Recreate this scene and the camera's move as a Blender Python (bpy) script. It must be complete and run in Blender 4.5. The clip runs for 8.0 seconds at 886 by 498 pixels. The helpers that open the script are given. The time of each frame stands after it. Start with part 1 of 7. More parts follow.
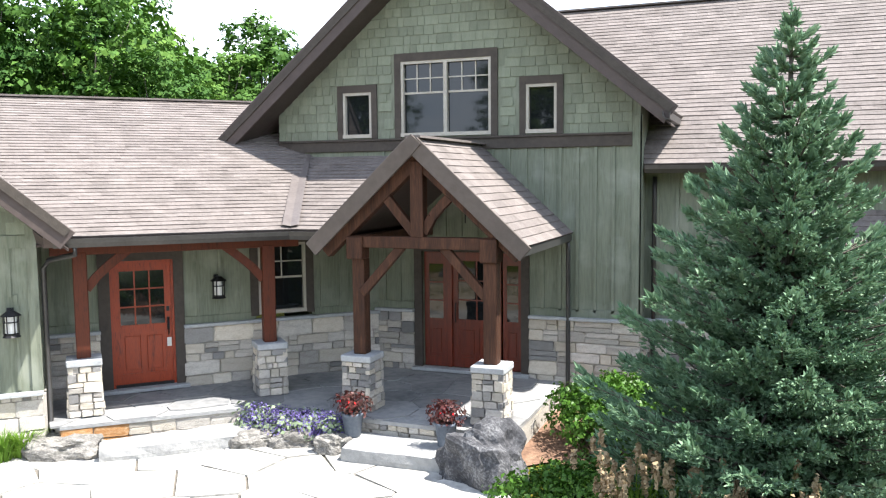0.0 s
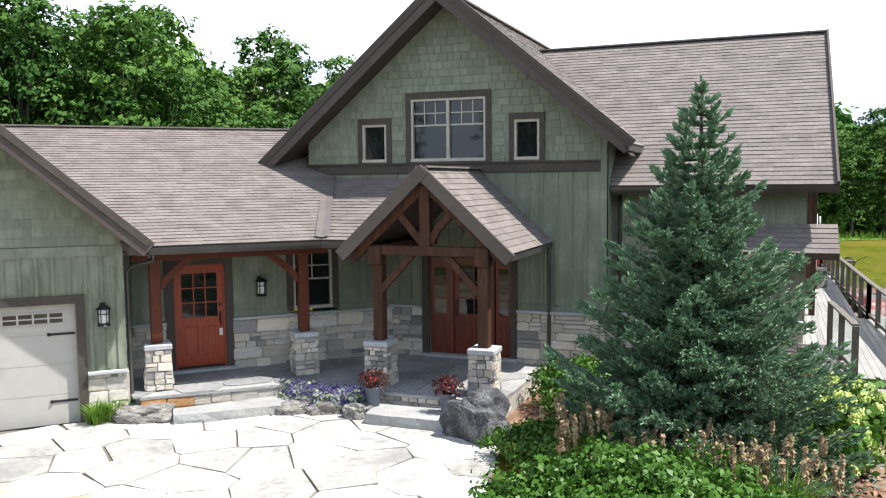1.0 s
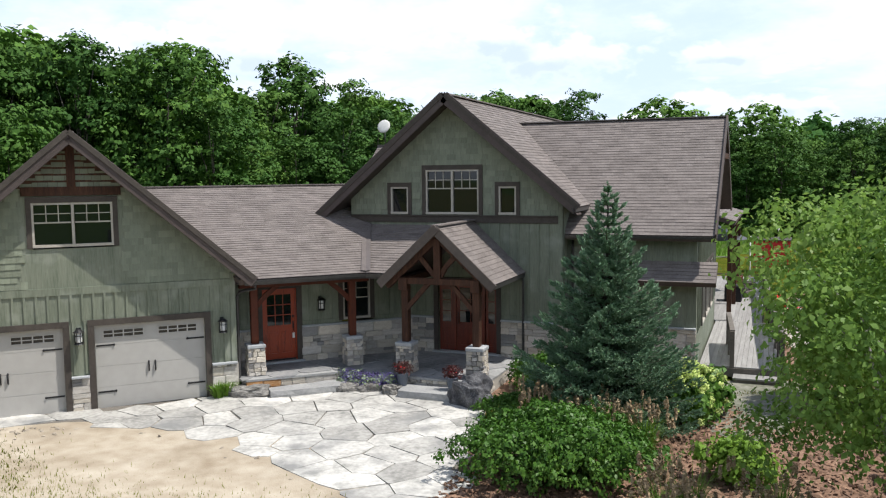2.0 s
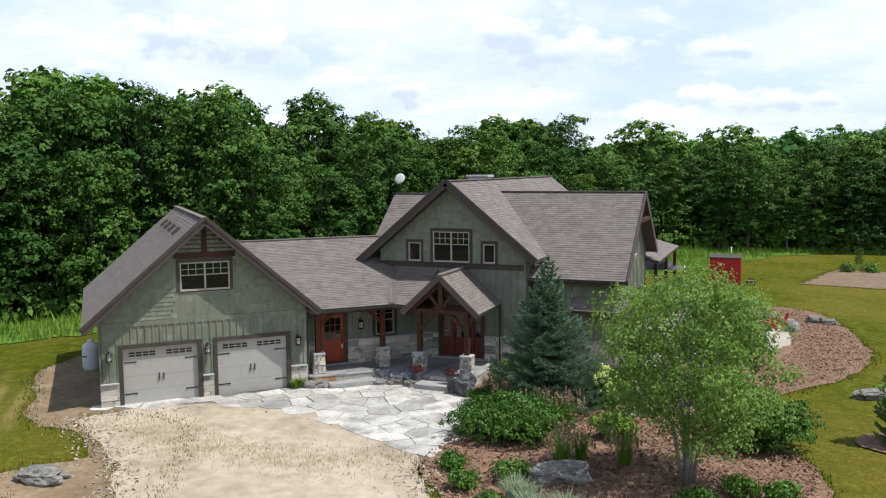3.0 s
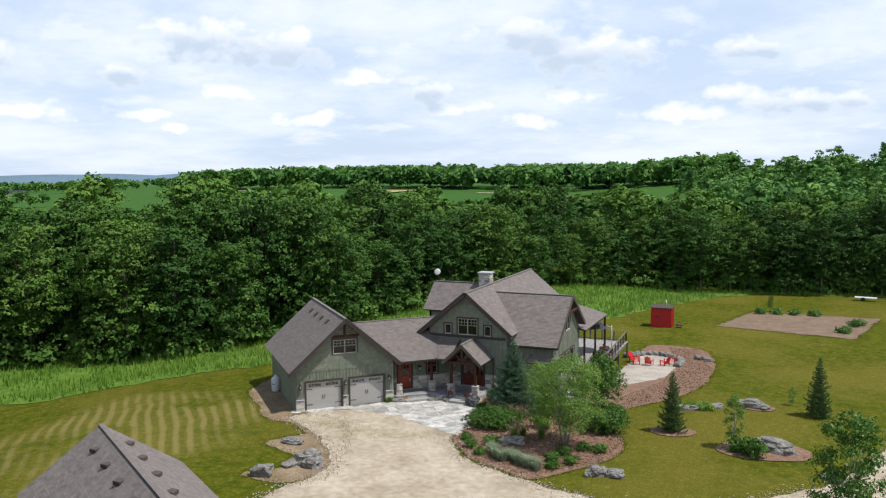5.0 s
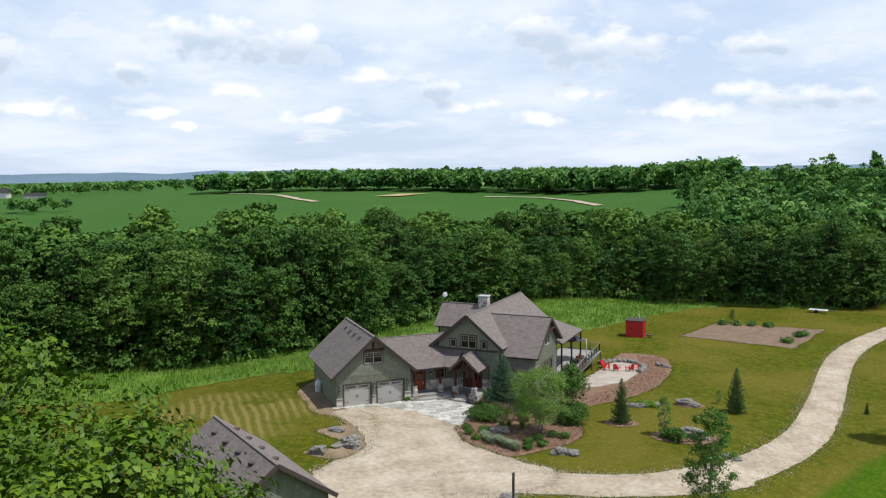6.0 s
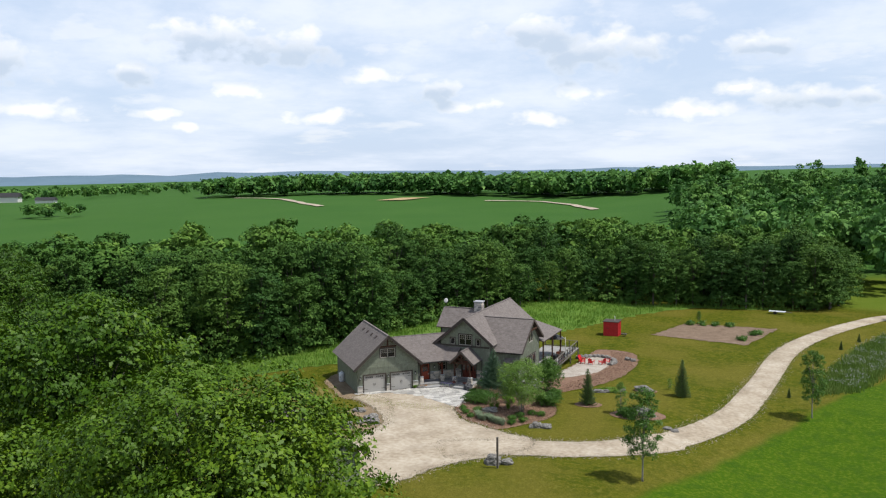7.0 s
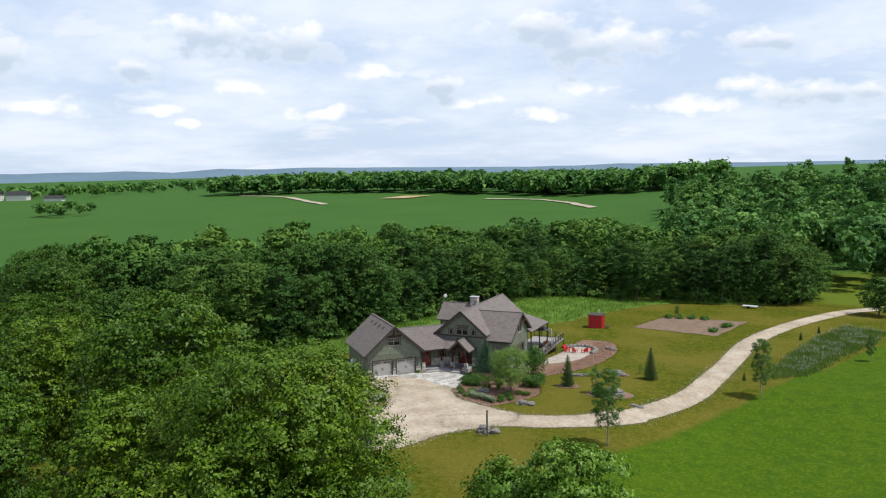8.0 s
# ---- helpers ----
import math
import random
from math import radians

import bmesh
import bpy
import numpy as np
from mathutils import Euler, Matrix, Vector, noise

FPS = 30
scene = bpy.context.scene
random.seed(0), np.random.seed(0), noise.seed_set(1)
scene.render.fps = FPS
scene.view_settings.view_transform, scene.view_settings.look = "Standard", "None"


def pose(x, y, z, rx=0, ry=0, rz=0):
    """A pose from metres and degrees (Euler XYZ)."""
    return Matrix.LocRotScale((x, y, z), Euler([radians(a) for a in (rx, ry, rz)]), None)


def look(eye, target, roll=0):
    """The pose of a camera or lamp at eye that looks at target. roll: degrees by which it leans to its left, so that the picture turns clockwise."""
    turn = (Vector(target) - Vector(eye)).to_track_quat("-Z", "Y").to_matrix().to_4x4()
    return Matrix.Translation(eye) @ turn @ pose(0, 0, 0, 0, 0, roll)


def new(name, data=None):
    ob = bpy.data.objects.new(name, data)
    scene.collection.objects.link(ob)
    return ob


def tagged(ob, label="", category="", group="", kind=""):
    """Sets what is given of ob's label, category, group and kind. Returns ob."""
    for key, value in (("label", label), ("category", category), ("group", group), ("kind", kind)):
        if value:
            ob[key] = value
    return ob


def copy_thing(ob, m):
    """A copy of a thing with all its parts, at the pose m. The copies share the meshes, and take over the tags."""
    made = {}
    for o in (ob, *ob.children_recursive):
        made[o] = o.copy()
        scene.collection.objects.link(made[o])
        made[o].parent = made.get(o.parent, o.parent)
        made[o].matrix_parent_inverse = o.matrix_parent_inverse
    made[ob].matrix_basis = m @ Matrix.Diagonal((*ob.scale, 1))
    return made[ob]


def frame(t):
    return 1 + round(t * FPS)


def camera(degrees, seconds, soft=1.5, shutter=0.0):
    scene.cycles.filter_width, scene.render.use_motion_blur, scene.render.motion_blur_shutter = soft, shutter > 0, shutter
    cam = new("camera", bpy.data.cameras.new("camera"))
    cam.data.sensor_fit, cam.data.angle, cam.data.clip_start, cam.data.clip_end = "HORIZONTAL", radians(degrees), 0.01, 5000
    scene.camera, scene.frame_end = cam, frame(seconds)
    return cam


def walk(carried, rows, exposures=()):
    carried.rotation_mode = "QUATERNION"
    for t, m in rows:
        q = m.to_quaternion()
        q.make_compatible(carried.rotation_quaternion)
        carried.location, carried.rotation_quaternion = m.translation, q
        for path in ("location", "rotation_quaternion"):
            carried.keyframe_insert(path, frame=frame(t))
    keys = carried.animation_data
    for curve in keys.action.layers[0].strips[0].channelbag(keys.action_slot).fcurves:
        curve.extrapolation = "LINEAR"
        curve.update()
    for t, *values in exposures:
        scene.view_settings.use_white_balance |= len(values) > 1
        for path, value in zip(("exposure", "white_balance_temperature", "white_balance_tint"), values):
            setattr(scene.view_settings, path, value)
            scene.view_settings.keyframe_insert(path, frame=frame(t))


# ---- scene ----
cam = camera(56.4, 8.0, soft=1.2)
# seconds, x, y, z, yaw, pitch, roll
ROWS = [
    (0, 4.729, -13.827, 3.908, 21.20, -4.90, 0.52),
    (0.5, 5.099, -14.829, 3.950, 21.25, -4.70, 0.59),
    (1, 5.872, -16.591, 4.246, 21.61, -4.73, 0.57),
    (1.5, 6.953, -19.305, 4.870, 21.71, -4.89, 0.62),
    (2.8, 11.603, -31.275, 8.067, 21.81, -5.49, 0.55),
    (3, 12.552, -33.341, 8.741, 22.02, -5.58, 0.47),
    (3.5, 14.942, -39.010, 10.607, 22.41, -5.54, 0.50),
    (4, 17.565, -45.517, 13.019, 22.82, -5.52, 0.48),
    (4.5, 20.798, -53.519, 15.476, 23.22, -5.42, 0.52),
    (6, 32.128, -78.730, 23.574, 24.21, -5.65, 0.63),
    (6.5, 35.790, -87.042, 25.711, 24.23, -5.62, 0.66),
    (7, 39.743, -95.317, 27.191, 24.33, -5.63, 0.81),
    (7.5, 43.340, -102.636, 28.476, 24.46, -5.81, 0.84),
    (8, 46.001, -108.081, 29.396, 24.47, -5.90, 0.88),
]
walk(cam, [(t, pose(x, y, z, 90 + pitch, roll, yaw)) for t, x, y, z, yaw, pitch, roll in ROWS],
     exposures=[(0.0, 1.64), (0.5, 1.42), (1.0, 1.03), (1.5, 0.58), (3.0, 0.19), (4.5, 0.07), (6.0, -0.03), (8.0, -0.04)])

# ---- world, sun, exposure ----
SUN_EL, SUN_AZ = 63.0, 81.0          # degrees; azimuth from +y towards +x
world = bpy.data.worlds.new("sky")
scene.world = world
world.use_nodes = True
wn, wl = world.node_tree.nodes, world.node_tree.links
wn.clear()
w_out = wn.new("ShaderNodeOutputWorld")
sky = wn.new("ShaderNodeTexSky")
sky.sky_type, sky.sun_disc = "NISHITA", False
sky.sun_elevation, sky.sun_rotation = radians(SUN_EL), radians(SUN_AZ)
sky.air_density, sky.dust_density = 1.0, 0.7
bg_sky = wn.new("ShaderNodeBackground")
bg_sky.inputs["Strength"].default_value = 0.10
wl.new(sky.outputs[0], bg_sky.inputs["Color"])
# cloud layer: bearing and the logarithm of height, so that clouds shrink towards the horizon
tc = wn.new("ShaderNodeTexCoord")
sep = wn.new("ShaderNodeSeparateXYZ")
wl.new(tc.outputs["Generated"], sep.inputs[0])


def wmath(op, a, b=None, clamp=False):
    n = wn.new("ShaderNodeMath")
    n.operation, n.use_clamp = op, clamp
    for i, v in enumerate((a, b)):
        if v is None:
            continue
        if isinstance(v, (int, float)):
            n.inputs[i].default_value = v
        else:
            wl.new(v, n.inputs[i])
    return n.outputs[0]


up = wmath("MAXIMUM", wmath("ADD", sep.outputs["Z"], 0.10), 0.02)
cx, cy = wmath("MULTIPLY", wmath("ARCTAN2", sep.outputs["X"], sep.outputs["Y"]), 5.2), wmath("MULTIPLY", wmath("LOGARITHM", up, 2.718), 3.4)
comb = wn.new("ShaderNodeCombineXYZ")
wl.new(cx, comb.inputs[0])
wl.new(cy, comb.inputs[1])


def wnoise(scale, detail, rough, offset):
    m = wn.new("ShaderNodeMapping")
    m.inputs["Location"].default_value = offset
    m.inputs["Scale"].default_value = (scale, scale, scale)
    wl.new(comb.outputs[0], m.inputs["Vector"])
    n = wn.new("ShaderNodeTexNoise")
    n.inputs["Scale"].default_value = 1.0
    n.inputs["Detail"].default_value, n.inputs["Roughness"].default_value = detail, rough
    wl.new(m.outputs[0], n.inputs["Vector"])
    return n.outputs["Fac"]


def wramp(v, a, b):
    n = wn.new("ShaderNodeMapRange")
    n.interpolation_type = "SMOOTHSTEP"
    n.inputs["From Min"].default_value, n.inputs["From Max"].default_value = a, b
    wl.new(v, n.inputs["Value"])
    return n.outputs["Result"]


# the larger clouds: bearing, height, half width, half height (radians), each torn by noise; the belly lies lower and is shaded
CLOUDS = ((-0.690, 0.146, 0.085, 0.030), (-0.615, 0.138, 0.070, 0.030), (-0.321, 0.153, 0.058, 0.026), (-0.245, 0.130, 0.085, 0.028), (-0.502, 0.110, 0.040, 0.013), (-0.437, 0.090, 0.033, 0.019),
          (-0.400, 0.071, 0.040, 0.011), (-0.255, 0.083, 0.029, 0.014), (-0.314, 0.056, 0.045, 0.011), (-0.570, 0.061, 0.048, 0.010), (-0.657, 0.091, 0.042, 0.012), (-0.057, 0.127, 0.046, 0.016),
          (-0.085, 0.084, 0.036, 0.012), (0.000, 0.068, 0.075, 0.016), (-0.130, 0.060, 0.075, 0.012), (-0.776, 0.108, 0.030, 0.016), (-0.880, 0.066, 0.055, 0.012), (-0.718, 0.053, 0.024, 0.010),
          (-0.915, 0.118, 0.050, 0.030), (-0.750, 0.064, 0.040, 0.008))
bearing = wmath("ARCTAN2", sep.outputs["X"], sep.outputs["Y"])
puffs, bellies = None, None
for i, (ca, cz, cw, ch) in enumerate(CLOUDS):
    dx = wmath("POWER", wmath("ABSOLUTE", wmath("MULTIPLY", wmath("SUBTRACT", bearing, ca), 0.8 / cw)), 2.0)
    dz = wmath("MULTIPLY", wmath("SUBTRACT", sep.outputs["Z"], cz), 0.82 / ch)
    flat = wmath("MAXIMUM", dz, wmath("MULTIPLY", dz, -1.2))
    f = wmath("SUBTRACT", 1.0, wmath("SQRT", wmath("ADD", dx, wmath("POWER", flat, 2.0))))
    puffs = f if puffs is None else wmath("MAXIMUM", puffs, f)
    if ch > 0.0155:
        low = wmath("POWER", wmath("ABSOLUTE", wmath("MULTIPLY", wmath("ADD", dz, 0.42), 1.5)), 2.0)
        q = wmath("SUBTRACT", 1.0, wmath("SQRT", wmath("ADD", wmath("MULTIPLY", dx, 1.5), low)))
        bellies = q if bellies is None else wmath("MAXIMUM", bellies, q)
comb_c = wn.new("ShaderNodeCombineXYZ")
wl.new(wmath("MULTIPLY", bearing, 30.0), comb_c.inputs[0])
wl.new(wmath("MULTIPLY", sep.outputs["Z"], 46.0), comb_c.inputs[1])
lumps = wn.new("ShaderNodeTexNoise")
lumps.inputs["Scale"].default_value, lumps.inputs["Detail"].default_value, lumps.inputs["Roughness"].default_value = 1.0, 6.0, 0.5
wl.new(comb_c.outputs[0], lumps.inputs["Vector"])
torn = wmath("MULTIPLY", wmath("SUBTRACT", lumps.outputs["Fac"], 0.5), 2.6)
cumulus = wmath("MAXIMUM", wramp(wmath("ADD", puffs, torn), -0.05, 0.85), wmath("MULTIPLY", wramp(wnoise(1.5, 8.0, 0.55, (3.2, 1.4, 0.0)), 0.54, 0.68), 0.55))
base_dark = wramp(wmath("ADD", bellies, wmath("MULTIPLY", torn, 0.45)), -0.45, 0.55)
veil = wramp(wnoise(0.7, 6.0, 0.6, (8.1, 2.3, 0.0)), 0.36, 0.66)
haze = wramp(sep.outputs["Z"], 0.16, -0.01)
cover = wmath("MAXIMUM", wmath("MAXIMUM", cumulus, wmath("ADD", wmath("MULTIPLY", veil, 0.12), 0.84)), wmath("MULTIPLY", haze, 0.85), True)
mixc = wn.new("ShaderNodeMix")
mixc.data_type = "RGBA"
mixc.inputs["A"].default_value, mixc.inputs["B"].default_value = (0.95, 0.965, 1.0, 1), (0.52, 0.62, 0.76, 1)
mixv = wn.new("ShaderNodeMix")
mixv.data_type = "RGBA"
mixv.inputs["A"].default_value = (0.585, 0.705, 0.90, 1)
wl.new(mixc.outputs["Result"], mixv.inputs["B"])
wl.new(wmath("MAXIMUM", cumulus, wmath("MULTIPLY", veil, 0.55)), mixv.inputs["Factor"])
wl.new(wmath("MULTIPLY", base_dark, wmath("MULTIPLY", cumulus, 0.95)), mixc.inputs["Factor"])
bg_cloud = wn.new("ShaderNodeBackground")
bg_cloud.inputs["Strength"].default_value = 1.16
wl.new(mixv.outputs["Result"], bg_cloud.inputs["Color"])
mixw = wn.new("ShaderNodeMixShader")
wl.new(wmath("MULTIPLY", cover, wramp(sep.outputs["Z"], 1.05, 0.30)), mixw.inputs[0])
wl.new(bg_sky.outputs[0], mixw.inputs[1])
wl.new(bg_cloud.outputs[0], mixw.inputs[2])
wl.new(mixw.outputs[0], w_out.inputs["Surface"])

sun = new("sun", bpy.data.lights.new("sun", "SUN"))
sun.data.energy, sun.data.angle, sun.data.color = 4.6, radians(0.6), (1.0, 0.965, 0.91)
_el, _az = radians(SUN_EL), radians(SUN_AZ)
SUN_DIR = Vector((math.cos(_el) * math.sin(_az), math.cos(_el) * math.cos(_az), math.sin(_el)))
sun.matrix_world = look(SUN_DIR * 100, (0, 0, 0))
scene.view_settings.exposure = 0.0


# ---- materials ----
def material(name, colours, scale=4.0, rough=0.8, bump=0.0, bump_scale=30.0, metal=0.0, stretch=(1, 1, 1), island=0.0, per_object=0.0,
             spec=0.3, coords="Object", stain=None):
    """Noise at two scales between the given colours; island / per_object: brightness change from piece to piece."""
    m = bpy.data.materials.new(name)
    m.use_nodes = True
    n, l = m.node_tree.nodes, m.node_tree.links
    p = n["Principled BSDF"]
    p.inputs["Roughness"].default_value, p.inputs["Metallic"].default_value = rough, metal
    p.inputs["Specular IOR Level"].default_value = spec
    t = n.new("ShaderNodeTexCoord")
    mp = n.new("ShaderNodeMapping")
    mp.inputs["Scale"].default_value = stretch
    l.new(t.outputs[coords], mp.inputs["Vector"])
    big, small = n.new("ShaderNodeTexNoise"), n.new("ShaderNodeTexNoise")
    for q, s, d in ((big, scale, 4), (small, scale * 7, 5)):
        q.inputs["Scale"].default_value, q.inputs["Detail"].default_value = s, d
        l.new(mp.outputs[0], q.inputs["Vector"])
    add = n.new("ShaderNodeMath")
    add.operation = "MULTIPLY_ADD"
    l.new(small.outputs["Fac"], add.inputs[0])
    add.inputs[1].default_value = 0.5
    half = n.new("ShaderNodeMath")
    half.operation = "MULTIPLY"
    half.inputs[1].default_value = 0.5
    l.new(big.outputs["Fac"], half.inputs[0])
    l.new(half.outputs[0], add.inputs[2])
    ramp = n.new("ShaderNodeValToRGB")
    els = ramp.color_ramp.elements
    while len(els) < len(colours):
        els.new(0.5)
    for i, c in enumerate(colours):
        els[i].position = 0.34 + 0.32 * i / max(1, len(colours) - 1)
        els[i].color = (*c, 1)
    l.new(add.outputs[0], ramp.inputs[0])
    col = ramp.outputs["Color"]
    if island or per_object:
        src = n.new("ShaderNodeNewGeometry").outputs["Random Per Island"] if island else n.new("ShaderNodeObjectInfo").outputs["Random"]
        k = island or per_object
        mr = n.new("ShaderNodeMapRange")
        mr.inputs["To Min"].default_value, mr.inputs["To Max"].default_value = 1 - k, 1 + k
        l.new(src, mr.inputs["Value"])
        hs = n.new("ShaderNodeHueSaturation")
        l.new(mr.outputs[0], hs.inputs["Value"])
        l.new(col, hs.inputs["Color"])
        col = hs.outputs["Color"]
    if stain:
        sc, ssize, amount = stain
        sn = n.new("ShaderNodeTexNoise")
        sn.inputs["Scale"].default_value, sn.inputs["Detail"].default_value = ssize, 6
        l.new(t.outputs[coords], sn.inputs["Vector"])
        sr = n.new("ShaderNodeMapRange")
        sr.inputs["From Min"].default_value, sr.inputs["From Max"].default_value, sr.inputs["To Max"].default_value = 0.52, 0.68, amount
        l.new(sn.outputs["Fac"], sr.inputs["Value"])
        mx = n.new("ShaderNodeMix")
        mx.data_type = "RGBA"
        mx.inputs["B"].default_value = (*sc, 1)
        l.new(sr.outputs[0], mx.inputs["Factor"])
        l.new(col, mx.inputs["A"])
        col = mx.outputs["Result"]
    l.new(col, p.inputs["Base Color"])
    if bump:
        bn = n.new("ShaderNodeTexNoise")
        bn.inputs["Scale"].default_value, bn.inputs["Detail"].default_value = bump_scale, 6
        l.new(mp.outputs[0], bn.inputs["Vector"])
        b = n.new("ShaderNodeBump")
        b.inputs["Strength"].default_value, b.inputs["Distance"].default_value = bump, 0.02
        l.new(bn.outputs["Fac"], b.inputs["Height"])
        l.new(b.outputs[0], p.inputs["Normal"])
    return m


def leaf_material(name, colours, rough=0.55, through_light=0.25, crowns=0.0, vary=1.0):
    """Leaves that vary from leaf to leaf, over the crown and from tree to tree; crowns: width of a crown where many trees are one mesh."""
    m = bpy.data.materials.new(name)
    m.use_nodes = True
    n, l = m.node_tree.nodes, m.node_tree.links
    p = n["Principled BSDF"]
    p.inputs["Roughness"].default_value = rough
    p.inputs["Specular IOR Level"].default_value = 0.25
    g = n.new("ShaderNodeNewGeometry")
    o = n.new("ShaderNodeObjectInfo")
    t = n.new("ShaderNodeTexCoord")
    no = n.new("ShaderNodeTexNoise")
    no.inputs["Scale"].default_value, no.inputs["Detail"].default_value = 0.17, 4
    l.new(t.outputs["Object"], no.inputs["Vector"])
    a = n.new("ShaderNodeMath")
    a.operation = "MULTIPLY_ADD"
    l.new(g.outputs["Random Per Island"], a.inputs[0])
    a.inputs[1].default_value = 0.26
    b = n.new("ShaderNodeMath")
    b.operation = "MULTIPLY"
    b.inputs[1].default_value = 0.74
    l.new(no.outputs["Fac"], b.inputs[0])
    l.new(b.outputs[0], a.inputs[2])
    ramp = n.new("ShaderNodeValToRGB")
    els = ramp.color_ramp.elements
    while len(els) < len(colours):
        els.new(0.5)
    for i, c in enumerate(colours):
        els[i].position = 0.15 + 0.7 * i / max(1, len(colours) - 1)
        els[i].color = (*c, 1)
    l.new(a.outputs[0], ramp.inputs[0])
    hs = n.new("ShaderNodeHueSaturation")
    mr = n.new("ShaderNodeMapRange")
    mr.inputs["To Min"].default_value, mr.inputs["To Max"].default_value = 1 - 0.32 * vary, 1 + 0.30 * vary
    tree_random = o.outputs["Random"]
    if crowns:
        flat_map = n.new("ShaderNodeMapping")
        flat_map.inputs["Scale"].default_value = (1 / crowns, 1 / crowns, 0.0)
        l.new(t.outputs["Object"], flat_map.inputs["Vector"])
        cell = n.new("ShaderNodeTexVoronoi")
        cell.inputs["Scale"].default_value = 1.0
        l.new(flat_map.outputs[0], cell.inputs["Vector"])
        cs_ = n.new("ShaderNodeSeparateColor")
        l.new(cell.outputs["Color"], cs_.inputs[0])
        tree_random = cs_.outputs[0]
    l.new(tree_random, mr.inputs["Value"])
    l.new(mr.outputs[0], hs.inputs["Value"])
    l.new(ramp.outputs["Color"], hs.inputs["Color"])
    mr2 = n.new("ShaderNodeMapRange")
    mr2.inputs["To Min"].default_value, mr2.inputs["To Max"].default_value = 0.5 + 0.018 * vary, 0.5 - 0.012 * vary
    l.new(tree_random, mr2.inputs["Value"])
    l.new(mr2.outputs[0], hs.inputs["Hue"])
    l.new(hs.outputs["Color"], p.inputs["Base Color"])
    tr = n.new("ShaderNodeBsdfTranslucent")
    l.new(hs.outputs["Color"], tr.inputs["Color"])
    mix = n.new("ShaderNodeMixShader")
    mix.inputs[0].default_value = through_light
    l.new(p.outputs[0], mix.inputs[1])
    l.new(tr.outputs[0], mix.inputs[2])
    l.new(mix.outputs[0], n["Material Output"].inputs["Surface"])
    return m


def glass_material(name, tint):
    m = bpy.data.materials.new(name)
    m.use_nodes = True
    p = m.node_tree.nodes["Principled BSDF"]
    p.inputs["Base Color"].default_value = (*tint, 1)
    p.inputs["Roughness"].default_value = 0.03
    p.inputs["Specular IOR Level"].default_value = 0.5
    return m


M_SIDING = material("green_siding", [(0.120, 0.138, 0.100), (0.172, 0.190, 0.142), (0.212, 0.228, 0.173)], 0.9, 0.75, 0.25, 40, stretch=(6, 6, 0.6), stain=((0.32, 0.34, 0.29), 2.2, 0.35))
M_SHAKE = material("green_shakes", [(0.165, 0.185, 0.135), (0.225, 0.245, 0.185)], 3, 0.8, 0.3, 50, per_object=0.14, stretch=(6, 6, 1))
M_TRIM = material("dark_brown_trim", [(0.045, 0.038, 0.032), (0.075, 0.062, 0.052)], 2.0, 0.7, 0.2, 40)
M_FASCIA = material("brown_fascia", [(0.060, 0.046, 0.042), (0.085, 0.066, 0.060)], 1.5, 0.6, 0.15, 40)
M_SOFFIT = material("brown_soffit", [(0.05, 0.038, 0.033), (0.07, 0.055, 0.048)], 2, 0.7, 0.1, 30)
M_SHINGLE = material("brown_shingles", [(0.128, 0.110, 0.101), (0.170, 0.147, 0.136), (0.202, 0.176, 0.164)], 2.5, 0.9, 0.5, 90, island=0.13)
M_TIMBER = material("red_brown_timber", [(0.036, 0.009, 0.004), (0.095, 0.021, 0.008), (0.052, 0.012, 0.005)], 1.5, 0.55, 0.3, 30, stretch=(7, 7, 0.7))
M_TIMBER_W = material("weathered_timber", [(0.022, 0.009, 0.005), (0.052, 0.020, 0.010), (0.105, 0.045, 0.024)], 1.5, 0.65, 0.4, 30, stretch=(7, 7, 0.6))
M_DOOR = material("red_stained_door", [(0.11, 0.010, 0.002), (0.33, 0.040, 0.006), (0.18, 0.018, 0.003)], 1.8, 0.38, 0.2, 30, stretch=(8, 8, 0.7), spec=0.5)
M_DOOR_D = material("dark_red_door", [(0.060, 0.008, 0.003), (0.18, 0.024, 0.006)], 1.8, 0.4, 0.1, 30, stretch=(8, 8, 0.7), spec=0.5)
M_STONE = material("tan_limestone", [(0.42, 0.365, 0.29), (0.55, 0.495, 0.415), (0.62, 0.575, 0.50)], 2.6, 0.85, 0.7, 22, per_object=0.25)
M_STONE_G = material("grey_limestone", [(0.33, 0.30, 0.265), (0.47, 0.435, 0.39), (0.57, 0.535, 0.485)], 2.6, 0.85, 0.7, 22, per_object=0.28)
M_STONE_D = material("dark_grey_limestone", [(0.19, 0.185, 0.18), (0.29, 0.28, 0.27)], 2.6, 0.85, 0.7, 22, per_object=0.25)
M_MORTAR = material("mortar", [(0.36, 0.335, 0.295), (0.45, 0.42, 0.375)], 6, 0.95, 0.5, 60)
M_CAP = material("grey_capstone", [(0.30, 0.31, 0.32), (0.42, 0.43, 0.44)], 4, 0.85, 0.4, 30)
M_SLAB = material("grey_step_slab", [(0.24, 0.24, 0.24), (0.36, 0.36, 0.35)], 2, 0.85, 0.5, 25)
M_PORCH = material("slate_flags", [(0.16, 0.165, 0.17), (0.24, 0.24, 0.24), (0.30, 0.29, 0.28)], 1.2, 0.7, 0.3, 12, per_object=0.16)
# grey patches hold staining and also mottled shadow painted into the flags' colour
M_FLAG = material("pale_flagstone", [(0.25, 0.245, 0.225), (0.42, 0.405, 0.375), (0.56, 0.545, 0.505)], 1.3, 0.85, 0.35, 12, per_object=0.26, stain=((0.20, 0.20, 0.195), 0.7, 0.85))
